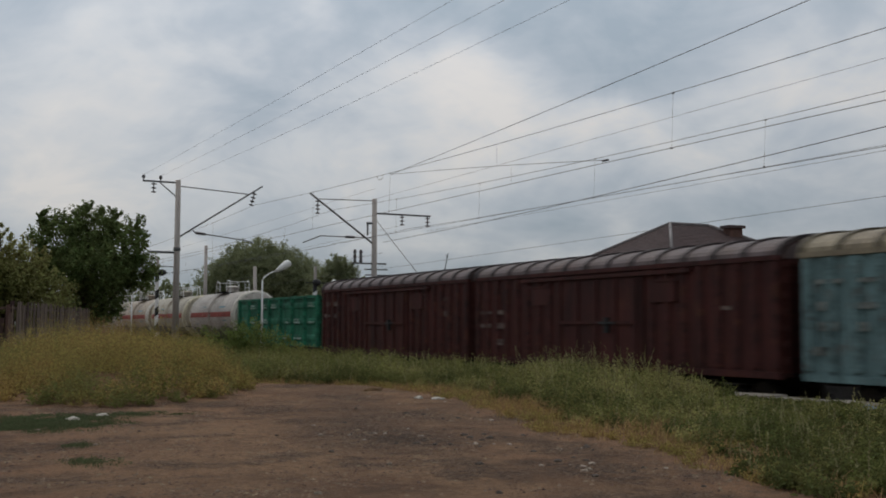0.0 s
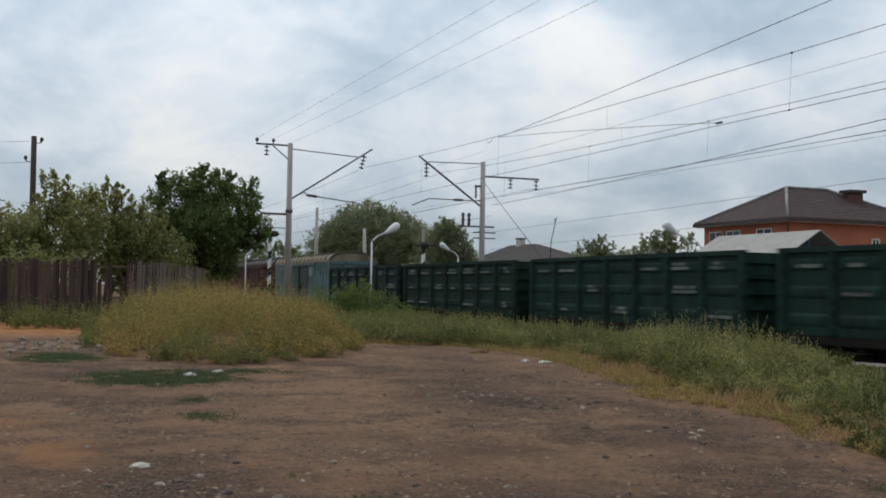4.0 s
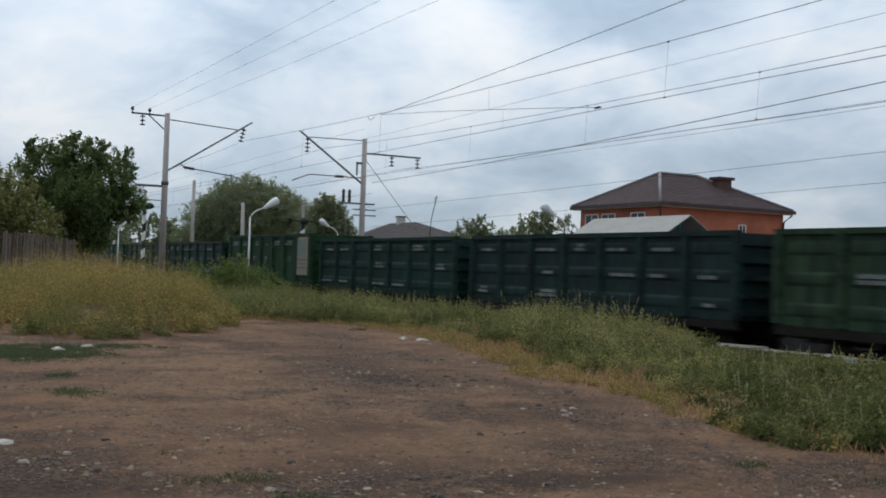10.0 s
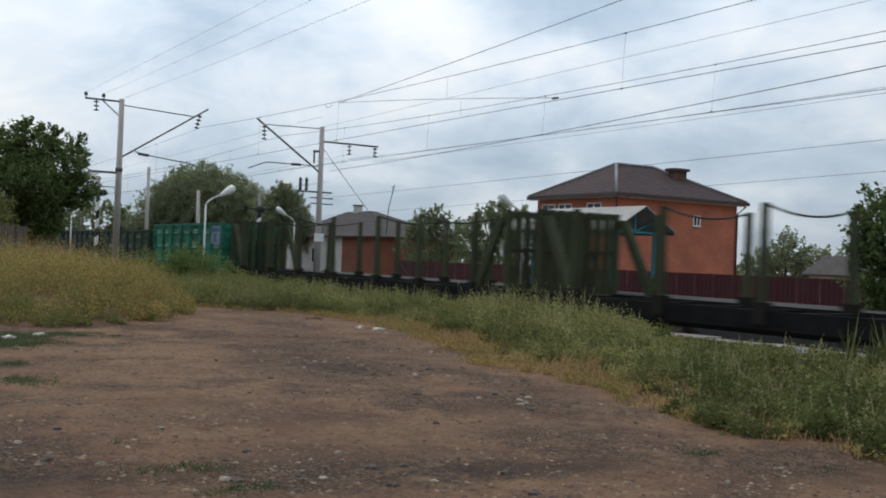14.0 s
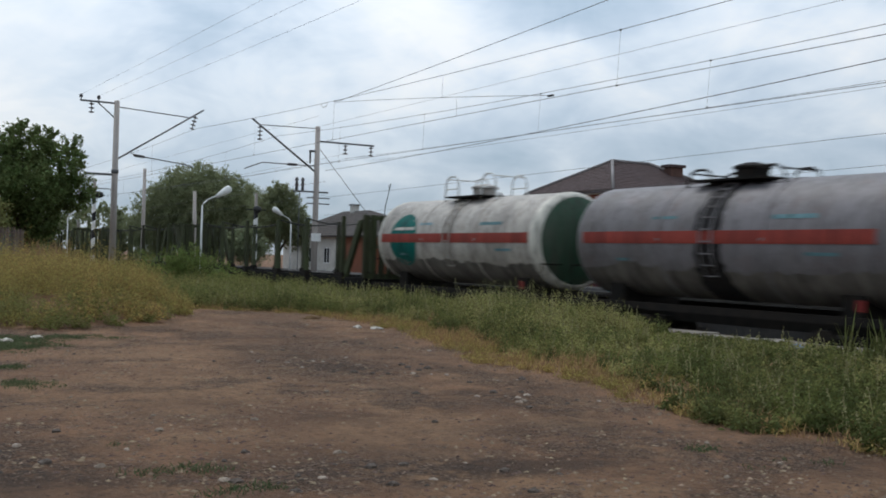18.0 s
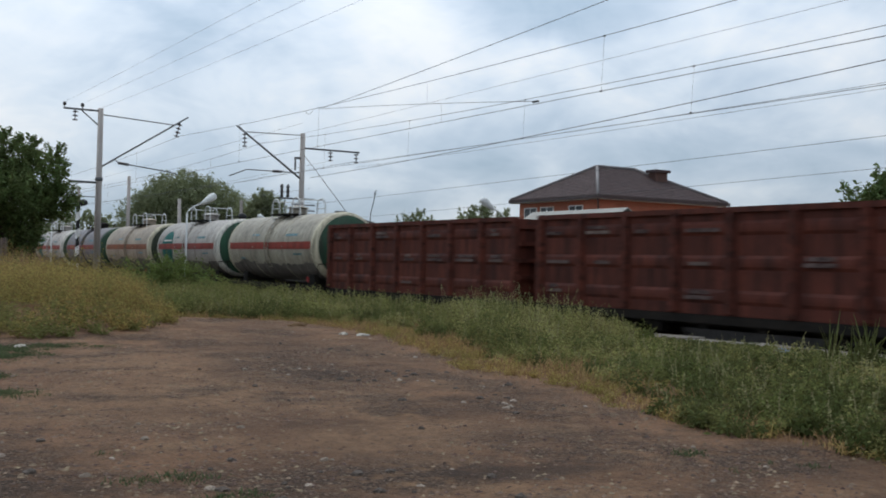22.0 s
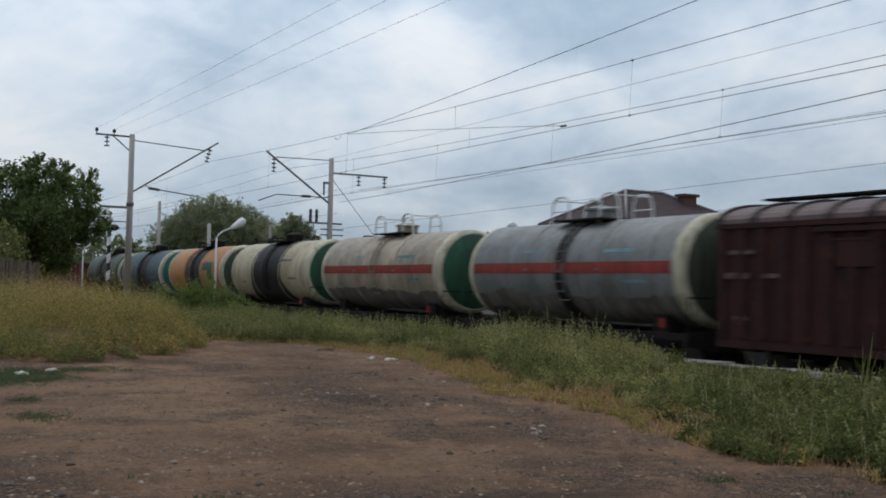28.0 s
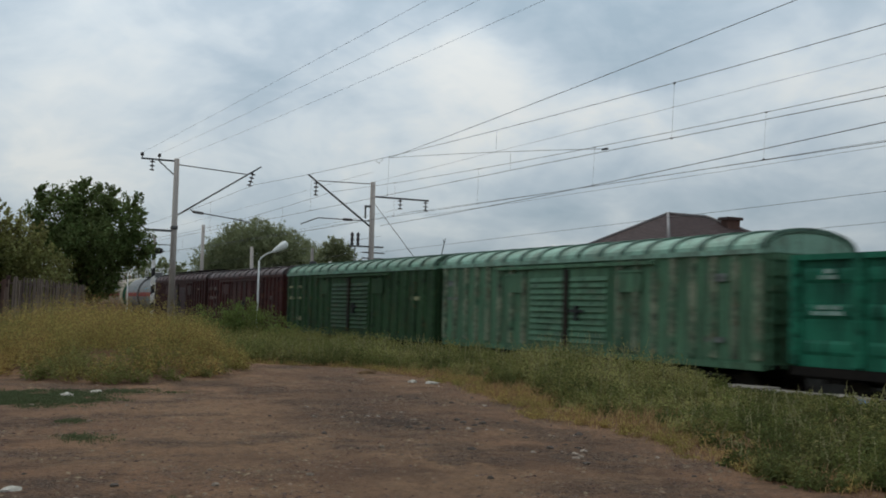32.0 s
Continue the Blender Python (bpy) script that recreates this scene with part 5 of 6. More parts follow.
def orange_house():
    brick = bpy.data.materials.new("orange_brick")
    brick.use_nodes = True
    t = brick.node_tree
    add, link = wire_nodes(t)
    tc = add("ShaderNodeTexCoord")
    xyz = add("ShaderNodeSeparateXYZ")
    link(tc.outputs["Object"], xyz.inputs[0])
    s = add("ShaderNodeMath")
    s.operation = "ADD"
    link(xyz.outputs[0], s.inputs[0])
    link(xyz.outputs[1], s.inputs[1])
    cb = add("ShaderNodeCombineXYZ")
    link(s.outputs[0], cb.inputs[0])
    link(xyz.outputs[2], cb.inputs[1])
    bt = add("ShaderNodeTexBrick")
    bt.inputs["Color1"].default_value = (0.43, 0.125, 0.065, 1)
    bt.inputs["Color2"].default_value = (0.36, 0.1, 0.052, 1)
    bt.inputs["Mortar"].default_value = (0.36, 0.17, 0.1, 1)
    bt.inputs["Scale"].default_value = 1.0
    bt.inputs["Brick Width"].default_value = 0.26
    bt.inputs["Row Height"].default_value = 0.078
    bt.inputs["Mortar Size"].default_value = 0.008
    link(cb.outputs[0], bt.inputs[0])
    nz = add("ShaderNodeTexNoise", i2=0.7, i3=5.0)
    link(tc.outputs["Object"], nz.inputs[0])
    mr = add("ShaderNodeMapRange", i1=0.3, i2=0.7, i3=0.82, i4=1.15)
    link(nz.outputs[0], mr.inputs[0])
    hs = add("ShaderNodeHueSaturation")
    link(mr.outputs[0], hs.inputs["Value"])
    link(bt.outputs[0], hs.inputs["Color"])
    link(hs.outputs[0], t.nodes["Principled BSDF"].inputs["Base Color"])
    t.nodes["Principled BSDF"].inputs["Roughness"].default_value = 0.85
    tile = mat("roof_tile_brown", (0.09, 0.06, 0.057), (0.062, 0.043, 0.042), 3, 0.75, 0.2, grime=0.3, dirt=(0.12, 0.1, 0.095), spec=0.15)
    x0, x1, y0, y1, ze = 42.0, 52.0, 51.2, 59.5, 6.6
    h = empty("house", label="orange brick two-storey house with brown tiled hip roof", category="house")
    part("wall", boxes("wall", (x0, x0 + 0.4, y0, y1, 0.3, ze)), brick, h)
    part("wall", boxes("wall", (x0 + 0.4, x1, y0, y0 + 0.4, 0.3, ze)), brick, h)
    part("wall", boxes("wall", (x1 - 0.4, x1, y0 + 0.4, y1, 0.3, ze)), brick, h)
    part("wall", boxes("wall", (x0 + 0.4, x1 - 0.4, y1 - 0.4, y1, 0.3, ze)), brick, h)
    rf = part("roof", boxes("roof", (x0 - 0.5, x1 + 0.5, y0 - 0.5, y1 + 0.5, ze, ze + 0.12)), tile, h)
    for me in hip_roof(x0, x1, y0, y1, ze + 0.1, ((45.2, 55.35, 8.95), (48.4, 55.35, 8.95)), 20):
        part("roof_plane", me, tile, rf)
    part("fascia", boxes("fascia", (x0 - 0.56, x1 + 0.56, y0 - 0.56, y0 - 0.5, ze - 0.06, ze + 0.16), (x0 - 0.56, x0 - 0.5, y0 - 0.5, y1 + 0.5, ze - 0.06, ze + 0.16)), mat("fascia_brown", (0.07, 0.045, 0.04), None, 3, 0.6, 0.1), h)
    part("gutter", boxes("gutter", (x0 - 0.4, x1 + 0.4, y0 - 0.42, y0 - 0.02, ze - 0.1, ze - 0.03), (x0 - 0.42, x0 - 0.02, y0 - 0.02, y1 + 0.4, ze - 0.1, ze - 0.03)), WHITE, h, "pale boxed soffit")
    part("downpipe", tube("downpipe", [(x0 - 0.4, y0 - 0.4, ze - 0.1), (x0 - 0.1, y0 - 0.1, ze - 0.6), (x0 - 0.1, y0 - 0.1, 0.6)], 0.06, 8), mat("pipe_brown", (0.09, 0.05, 0.04), None, 3, 0.5, 0.0), h)
    part("downpipe", tube("downpipe", [(x1 + 0.4, y0 - 0.4, ze - 0.1), (x1 - 0.05, y0 - 0.1, ze - 0.6), (x1 - 0.05, y0 - 0.1, 0.6)], 0.06, 8), MATS["pipe_brown"], h)
    for a, b in (((x0 - 0.45, y0 - 0.45, ze + 0.16), (45.2, 55.35, 9.0)), ((x0 - 0.45, y1 + 0.45, ze + 0.16), (45.2, 55.35, 9.0)), ((x1 + 0.45, y0 - 0.45, ze + 0.16), (48.4, 55.35, 9.0)), ((45.2, 55.35, 9.0), (48.4, 55.35, 9.0))):
        part("ridge_cap", tube("ridge_cap", [a, b], 0.11, 6), mat("ridge_grey", (0.2, 0.18, 0.175), None, 3, 0.6, 0.1), rf)
    ch = part("chimney", boxes("chimney", (48.75, 49.75, 53.6, 54.3, 7.0, 8.72)), mat("chimney_brick", (0.13, 0.072, 0.057), None, 3, 0.9, 0.2), h)
    part("chimney_cap", boxes("chimney_cap", (48.6, 49.9, 53.45, 54.45, 8.72, 8.9)), tile, ch)
    for y in (53.4, 56.4, 58.2):
        window(h, "window", x0 - 0.02, y, 4.95, 1.3, 1.2, "x")
    for y in (53.7, 56.4):
        window(h, "window", x0 - 0.02, y, 2.6, 1.3, 0.42, "x", 2, BLACK)
    window(h, "window", 48.5, y0 - 0.02, 5.1, 0.5, 0.55, "y", 1)


orange_house()


def red_fence():
    red = mat("maroon_sheet", (0.062, 0.011, 0.013), (0.05, 0.009, 0.011), 2, 0.7, 0.1, grime=0.3)
    f = empty("sheet_fence", label="dark red corrugated sheet metal fence", category="fence")
    n = 5
    prof = []
    for k in range(n * 4):
        prof.append((0.0 if k % 4 < 2 else 0.012, k * 0.0625))
    me = raw("panel", [(x, y, z) for z in (0.5, 2.12) for x, y in prof], [(i, i + 1, len(prof) + i + 1, len(prof) + i) for i in range(len(prof) - 1)])
    for k in range(46):
        part("panel", me, red, f, at=pose(35.0, 12 + k * 1.187, 0))
    for k in range(19):
        part("post", once("fpost", lambda: boxes("post", (0.05, 0.11, -0.03, 0.03, 0.4, 2.14))), STEEL, f, at=pose(35.0, 12 + 3 * k, 0))


red_fence()


def shelter():
    roofm = mat("shelter_sheet", (0.3, 0.29, 0.26), (0.24, 0.23, 0.205), 1.5, 0.6, 0.15, grime=0.4, dirt=(0.25, 0.22, 0.18))
    teal = mat("turquoise_paint", (0.06, 0.33, 0.38), (0.05, 0.27, 0.32), 3, 0.5, 0.1, grime=0.3)
    dark = mat("soffit_dark", (0.07, 0.08, 0.075), None, 3, 0.7, 0.1)
    s = empty("platform_shelter", label="open waiting shelter with turquoise posts and pale gable roof", category="shelter")
    y0, y1, xa, xb, xr = 34.3, 41.0, 28.1, 31.3, 29.7
    for x in (28.6, 30.8):
        for y in (35.0, 37.8, 40.7):
            part("post", boxes("post", (x - 0.07, x + 0.07, y - 0.07, y + 0.07, 1.12, 3.75), c=0.015), teal, s)
    for a, b in ((xa, xr), (xb, xr)):
        sg = 1 if a < b else -1
        part("roof_sheet", prism("roof_sheet", [(a, 3.8), (b, 4.8), (b, 4.85), (a, 3.85)][::sg], y0, y1), roofm, s)
        part("eave_beam", boxes("eave_beam", (min(a, a + sg * 0.08), max(a, a + sg * 0.08), y0, y1, 3.68, 3.8)), dark, s)
    for y in (35.0, 37.8, 40.7):
        part("truss", boxes("truss", (xa + 0.1, xb - 0.1, y - 0.04, y + 0.04, 3.7, 3.8)), teal, s)
        for x in (28.75, 30.65):
            part("strut", tube("strut", [(x, y, 4.2), (xr, y, 3.75)], 0.045, 5), teal, s)
        part("king_post", boxes("king_post", (xr - 0.04, xr + 0.04, y - 0.04, y + 0.04, 3.7, 4.75)), teal, s)
    # the gable is open: this dark sheet stands in for shade under the roof
    part("gable_panel", prism("gable_panel", [(xa + 0.3, 3.85), (xb - 0.3, 3.85), (xr, 4.74)][::-1], 40.85, 40.9), dark, s)
    bench = empty("bench", pose(30.4, 38.5, 1.12), "wooden platform bench under the shelter", "bench")
    part("seat", boxes("seat", (-0.2, 0.2, -1.5, 1.5, 0.42, 0.47)), mat("bench_wood", (0.2, 0.14, 0.09), None, 4, 0.8, 0.2), bench)
    for y in (-1.2, 1.2):
        part("leg", boxes("leg", (-0.18, 0.18, y - 0.04, y + 0.04, 0, 0.42)), STEEL, bench)


shelter()


def grey_roof_house():
    white = mat("whitewash", (0.62, 0.6, 0.55), (0.52, 0.5, 0.46), 1, 0.9, 0.2, grime=0.4, dirt=(0.3, 0.27, 0.23))
    orange = mat("orange_plaster", (0.21, 0.078, 0.043), (0.17, 0.064, 0.037), 1, 0.9, 0.2, grime=0.3)
    slate = mat("grey_slate", (0.08, 0.068, 0.062), (0.055, 0.047, 0.044), 2, 0.9, 0.3, grime=0.4)
    h = empty("cottage", label="low white and orange cottage with grey slate hip roof", category="house")
    part("wall", boxes("wall", (40.5, 48, 86.6, 100.0, 0.3, 3.9)), white, h)
    part("wall", boxes("wall", (40.3, 48, 79.5, 86.59, 0.3, 3.9)), orange, h)
    rf = part("roof", boxes("roof", (39.8, 48.6, 78.9, 100.6, 3.9, 4.0)), slate, h)
    for me in hip_roof(40.3, 48, 79.5, 100.0, 4.0, ((44.2, 88.6, 6.5), (44.2, 94.0, 6.5)), 14):
        part("roof_plane", me, slate, rf)
    ch = part("chimney", boxes("chimney", (43.85, 44.45, 91.3, 92.0, 5.8, 7.0)), white, h)
    part("chimney_cap", boxes("chimney_cap", (43.78, 44.52, 91.2, 92.1, 7.0, 7.1)), slate, ch)
    for y in (89.5, 93):
        window(h, "window", 40.28 if y < 86 else 40.48, y, 1.6, 1.1, 1.3, "x")
    ms = empty("aerial_mast", pose(41.2, 80.0, 0), "thin leaning television aerial on the cottage roof", "aerial")
    part("mast", tube("mast", [(0, 0, 4.0), (0, -0.3, 6.4), (0.1, -1.0, 8.3)], 0.035, 5), STEEL, ms)
    part("dipole", tube("dipole", [(0, -0.95, 7.9), (0.1, -0.6, 8.2)], 0.03, 4), STEEL, ms)
    o = empty("outbuilding", label="small grey-roofed outbuilding behind the red fence", category="shed")
    part("wall", boxes("wall", (56.0, 59.5, 44.0, 48.5, 0.3, 2.3)), white, o)
    part("roof", prism("roof", [(55.6, 2.2), (57.7, 3.4), (59.9, 2.2), (59.9, 2.3), (57.7, 3.52), (55.6, 2.3)], 43.6, 48.9), slate, o)


grey_roof_house()


# ---- timber fence at the garden ----
def garden_fence():
    grey = mat("grey_boards", (0.19, 0.14, 0.115), (0.115, 0.08, 0.065), 2, 0.9, 0.4, grime=0.6, streak=(4, 4, 0.4), rand=0.45, dirt=(0.05, 0.04, 0.032))
    brown = mat("dark_boards", (0.11, 0.064, 0.053), (0.072, 0.044, 0.037), 2, 0.9, 0.4, grime=0.6, streak=(4, 4, 0.4), rand=0.4, dirt=(0.022, 0.017, 0.014))
    f = empty("board_fence", label="old grey-brown upright board fence with uneven tops", category="fence")
    rng = random.Random(4)
    plank = boxes("plank", (-0.074, 0.074, -0.012, 0.012, 0, 1))
    line = [(-9.0, 46.0), (-2.0, 44.5), (4.3, 43.0), (9.2, 56.8)]
    for (xa, ya), (xb, yb) in zip(line, line[1:]):
        wood = grey if yb > ya else brown
        ln = math.hypot(xb - xa, yb - ya)
        n = int(ln / 0.152)
        ang = math.degrees(math.atan2(yb - ya, xb - xa))
        for i in range(n):
            t = (i + 0.5) / n
            broken = 0.78 < t < 0.95 and xa == -2.0
            if rng.random() < (0.2 if broken else 0.01):
                continue
            hgt = (2.2 if broken else 2.45) + rng.uniform(-0.5, 0.1) * (1 if broken else 0.3)
            tilt = 5 if broken else 1.3
            m = pose(xa + (xb - xa) * t, ya + (yb - ya) * t, LOT + 0.05, rng.uniform(-1.5, 1.5), rng.uniform(-tilt, tilt), ang) @ Matrix.Diagonal((1, 1, hgt, 1))
            part("plank", plank, wood, f, at=m)
        for z in (1.0, 2.2):
            part("rail", boxes("rail", (0, ln, 0.015, 0.06, z + LOT, z + LOT + 0.09)), wood, f, at=pose(xa, ya, 0, 0, 0, ang))
        for k in range(int(ln / 2.4) + 1):
            part("post", once("gpost", lambda: boxes("post", (-0.06, 0.06, 0.06, 0.18, 0.3, 2.75))), wood, f, at=pose(xa + (xb - xa) * k * 2.4 / ln, ya + (yb - ya) * k * 2.4 / ln, 0, 0, 0, ang))


garden_fence()


# ---- plants ----
RNG = np.random.default_rng(7)


def mesh_from(name, verts, quads):
    me = bpy.data.meshes.new(name)
    nv, nq = len(verts), len(quads)
    me.vertices.add(nv)
    me.vertices.foreach_set("co", np.asarray(verts, np.float32).ravel())
    me.loops.add(nq * 4)
    me.loops.foreach_set("vertex_index", np.asarray(quads, np.int32).ravel())
    me.polygons.add(nq)
    me.polygons.foreach_set("loop_start", np.arange(nq, dtype=np.int32) * 4)
    me.update(calc_edges=True)
    return me


def leaf_quads(c, size, up=0.3, slim=0.45):
    """Pointed leaves at c, of that length, turned all ways but leaning to face up."""
    n = len(c)
    a = RNG.normal(size=(n, 3))
    a[:, 2] *= 0.6
    a /= np.linalg.norm(a, axis=1, keepdims=True)
    b = RNG.normal(size=(n, 3))
    b -= (b * a).sum(1, keepdims=True) * a
    b /= np.linalg.norm(b, axis=1, keepdims=True)
    s = np.asarray(size).reshape(-1, 1) * RNG.uniform(0.6, 1.3, (n, 1))
    droop = np.array([0, 0, -1.0]) * s * 0.18
    v = np.stack([c - a * s / 2, c + b * s * slim / 2, c + a * s / 2 + droop, c - b * s * slim / 2], 1).reshape(-1, 3)
    return v, np.arange(4 * n).reshape(n, 4)


def weed_mesh(name, pts, height, leaves, leaf, spread=0.16, tips=True):
    """Weedy plants at pts: a bent stem each, with small leaves up its length."""
    n = len(pts)
    lean = RNG.normal(size=(n, 2)) * 0.18
    top = pts + np.column_stack([lean * height[:, None], height])
    ang = RNG.uniform(0, math.pi, n)
    side = np.column_stack([np.cos(ang), np.sin(ang), np.zeros(n)]) * 0.006
    mid = (pts + top) / 2 + np.column_stack([-lean * height[:, None] * 0.2, np.zeros(n)])
    v1 = np.stack([pts - side * 1.4, pts + side * 1.4, mid + side, mid - side], 1).reshape(-1, 3)
    v2 = np.stack([mid - side, mid + side, top + side * 0.4, top - side * 0.4], 1).reshape(-1, 3)
    t = RNG.uniform(0.08, 1.0, (n, leaves)) ** 0.8
    c = pts[:, None] + (top - pts)[:, None] * t[..., None]
    r = spread * (1.15 - t) * RNG.uniform(0.3, 1.2, (n, leaves)) * (height[:, None] / 0.8)
    az = RNG.uniform(0, 2 * math.pi, (n, leaves))
    c = c + np.stack([r * np.cos(az), r * np.sin(az), 0 * r], -1)
    v3, q3 = leaf_quads(c.reshape(-1, 3), leaf)
    verts = np.concatenate([v1, v2, v3])
    quads = np.arange(len(verts)).reshape(-1, 4)
    return mesh_from(name, verts, quads)


def bush_mesh(name, pts, height, radius, stems, leaves, leaf):
    """Bushy weeds: stems that fan out from each foot to a rounded top, leafy all along."""
    n = len(pts)
    a = RNG.uniform(0, 2 * math.pi, (n, stems))
    r = np.sqrt(RNG.uniform(0, 1, (n, stems)))
    h = height[:, None] * (1.0 - 0.55 * r ** 2) * RNG.uniform(0.75, 1.2, (n, stems))
    out = np.stack([np.cos(a) * r * radius[:, None], np.sin(a) * r * radius[:, None]], -1)
    t = RNG.uniform(0.12, 1.0, (n, stems, leaves)) ** 0.75
    xy = pts[:, None, None, :2] + out[:, :, None] * (t ** 0.7)[..., None] + RNG.normal(size=(n, stems, leaves, 2)) * 0.035
    z = pts[:, None, None, 2] + h[:, :, None] * t
    v, q = leaf_quads(np.concatenate([xy, z[..., None]], -1).reshape(-1, 3), leaf, slim=0.4)
    tip = np.column_stack([(pts[:, None, :2] + out).reshape(-1, 2), (pts[:, None, 2] + h).ravel()])
    foot = np.repeat(pts, stems, 0)
    side = np.column_stack([RNG.normal(size=(len(tip), 2)), np.zeros(len(tip))]) * 0.004
    s = np.stack([foot - side, foot + side, tip + side * 0.4, tip - side * 0.4], 1).reshape(-1, 3)
    v = np.concatenate([v, s])
    return mesh_from(name, v, np.arange(len(v)).reshape(-1, 4))


def blade_mesh(name, pts, height, blades, width=0.012, spread=0.1, lean=0.35):
    n = len(pts) * blades
    p = np.repeat(pts, blades, 0) + np.column_stack([RNG.normal(size=(n, 2)) * spread, np.zeros(n)])
    h = np.repeat(height, blades) * RNG.uniform(0.5, 1.15, n)
    d = RNG.normal(size=(n, 2)) * lean
    a = RNG.uniform(0, math.pi, n)
    s = np.column_stack([np.cos(a), np.sin(a), np.zeros(n)]) * width / 2
    m = p + np.column_stack([d * h[:, None] * 0.35, h * 0.6])
    e = p + np.column_stack([d * h[:, None], h])
    v = np.concatenate([np.stack([p - s, p + s, m + s * 0.8, m - s * 0.8], 1).reshape(-1, 3), np.stack([m - s * 0.8, m + s * 0.8, e + s * 0.1, e - s * 0.1], 1).reshape(-1, 3)])
    return mesh_from(name, v, np.arange(len(v)).reshape(-1, 4))


def scatter(n, x0, x1, y0, y1, keep):
    """Points on the ground in a rectangle, kept where a draw falls under keep(x, y)."""
    x, y = RNG.uniform(x0, x1, n), RNG.uniform(y0, y1, n)
    k = np.array([keep(a, b) for a, b in zip(x, y)]) > RNG.uniform(size=n)
    x, y = x[k], y[k]
    return np.column_stack([x, y, [ground_z(a, b) - 0.02 for a, b in zip(x, y)]])


PALEGREEN = mat("weed_pale_green", (0.29, 0.28, 0.1), (0.33, 0.29, 0.125), 0.7, 0.7, 0.0, rand=0.35, island=True, leafy=True)
GREEN = mat("weed_green", (0.145, 0.16, 0.05), (0.22, 0.2, 0.076), 0.7, 0.7, 0.0, rand=0.4, island=True, leafy=True)
DARKGREEN = mat("weed_dark_green", (0.085, 0.1, 0.032), (0.122, 0.125, 0.046), 0.8, 0.7, 0.0, rand=0.4, island=True, leafy=True)
STRAW = mat("grass_straw", (0.4, 0.25, 0.125), (0.3, 0.2, 0.095), 0.6, 0.8, 0.0, rand=0.35, island=True, leafy=True)
RUSTY = mat("weed_dry", (0.385, 0.26, 0.1), (0.24, 0.208, 0.07), 0.5, 0.8, 0.0, rand=0.4, island=True, leafy=True)
LAWN = mat("lawn_grass", (0.075, 0.1, 0.045), (0.105, 0.12, 0.06), 2, 0.8, 0.0, rand=0.3, island=True, leafy=True)
LEAF = mat("tree_leaf", (0.1, 0.14, 0.047), (0.145, 0.18, 0.068), 0.8, 0.6, 0.0, rand=0.45, island=True, leafy=True)
# distance haze is mixed into the willow and pale leaf colours
WILLOW = mat("willow_leaf", (0.2, 0.225, 0.12), (0.235, 0.255, 0.14), 0.3, 0.7, 0.0, rand=0.15, island=True, leafy=True)
PALELEAF = mat("pale_leaf", (0.2, 0.23, 0.13), (0.24, 0.265, 0.16), 0.5, 0.7, 0.0, rand=0.35, island=True, leafy=True)
SEED = mat("seed_head", (0.3, 0.275, 0.14), (0.24, 0.225, 0.115), 0.8, 0.8, 0.0, rand=0.3, island=True, leafy=True)
BUSHLEAF = mat("bush_leaf", (0.12, 0.16, 0.045), (0.17, 0.2, 0.06), 0.8, 0.6, 0.0, rand=0.4, island=True, leafy=True)
GARDENLEAF = mat("garden_leaf", (0.23, 0.24, 0.088), (0.29, 0.27, 0.11), 0.4, 0.65, 0.0, rand=0.4, island=True, leafy=True)
REED = mat("reddish_reed", (0.34, 0.19, 0.13), (0.25, 0.15, 0.1), 2, 0.8, 0.0, rand=0.3, island=True, leafy=True)
BARK = mat("bark", (0.06, 0.045, 0.035), (0.085, 0.065, 0.05), 3, 0.95, 0.5)


def dry_band(y):
    return float(np.interp(y, [4, 8.5, 10.5, 12.4, 14.4, 17, 20.4, 24, 27, 36], [0.0, 0.1, 0.9, 1.5, 1.6, 1.4, 1.7, 1.9, 0.9, 0.4]))


def stuff(name, me, material, label, category):
    me.materials.append(material)
    return tagged(new(name, me), label, category, kind="stuff")


def verge_height(p):
    x, y = p[:, 0], p[:, 1]
    s = y - (x - 15.0) * 0.8
    h = np.interp(s, [4, 8, 12, 15.6, 17.6, 18.7, 20, 21.8, 24, 26, 38, 60], [0.55, 0.6, 0.55, 0.42, 0.52, 0.8, 0.98, 1.0, 0.82, 0.74, 0.72, 0.7])
    edge = np.array([min(1.0, 0.62 + 0.4 * (a - lot_edge(b) - dry_band(b) * 0.8)) for a, b in zip(x, y)]).clip(0.5, 1)
    wave = np.array([0.85 + 0.3 * fbm(a, b, 0.45) for a, b in zip(x, y)])
    h = np.where((x > 15.3) & (s < 17.2), np.minimum(h, 0.2), h)
    return h * edge * wave * RNG.uniform(0.7, 1.15, len(p))


def clump(x, y, s=0.8):
    return 0.62 + 0.8 * fbm(x + 31, y, s)


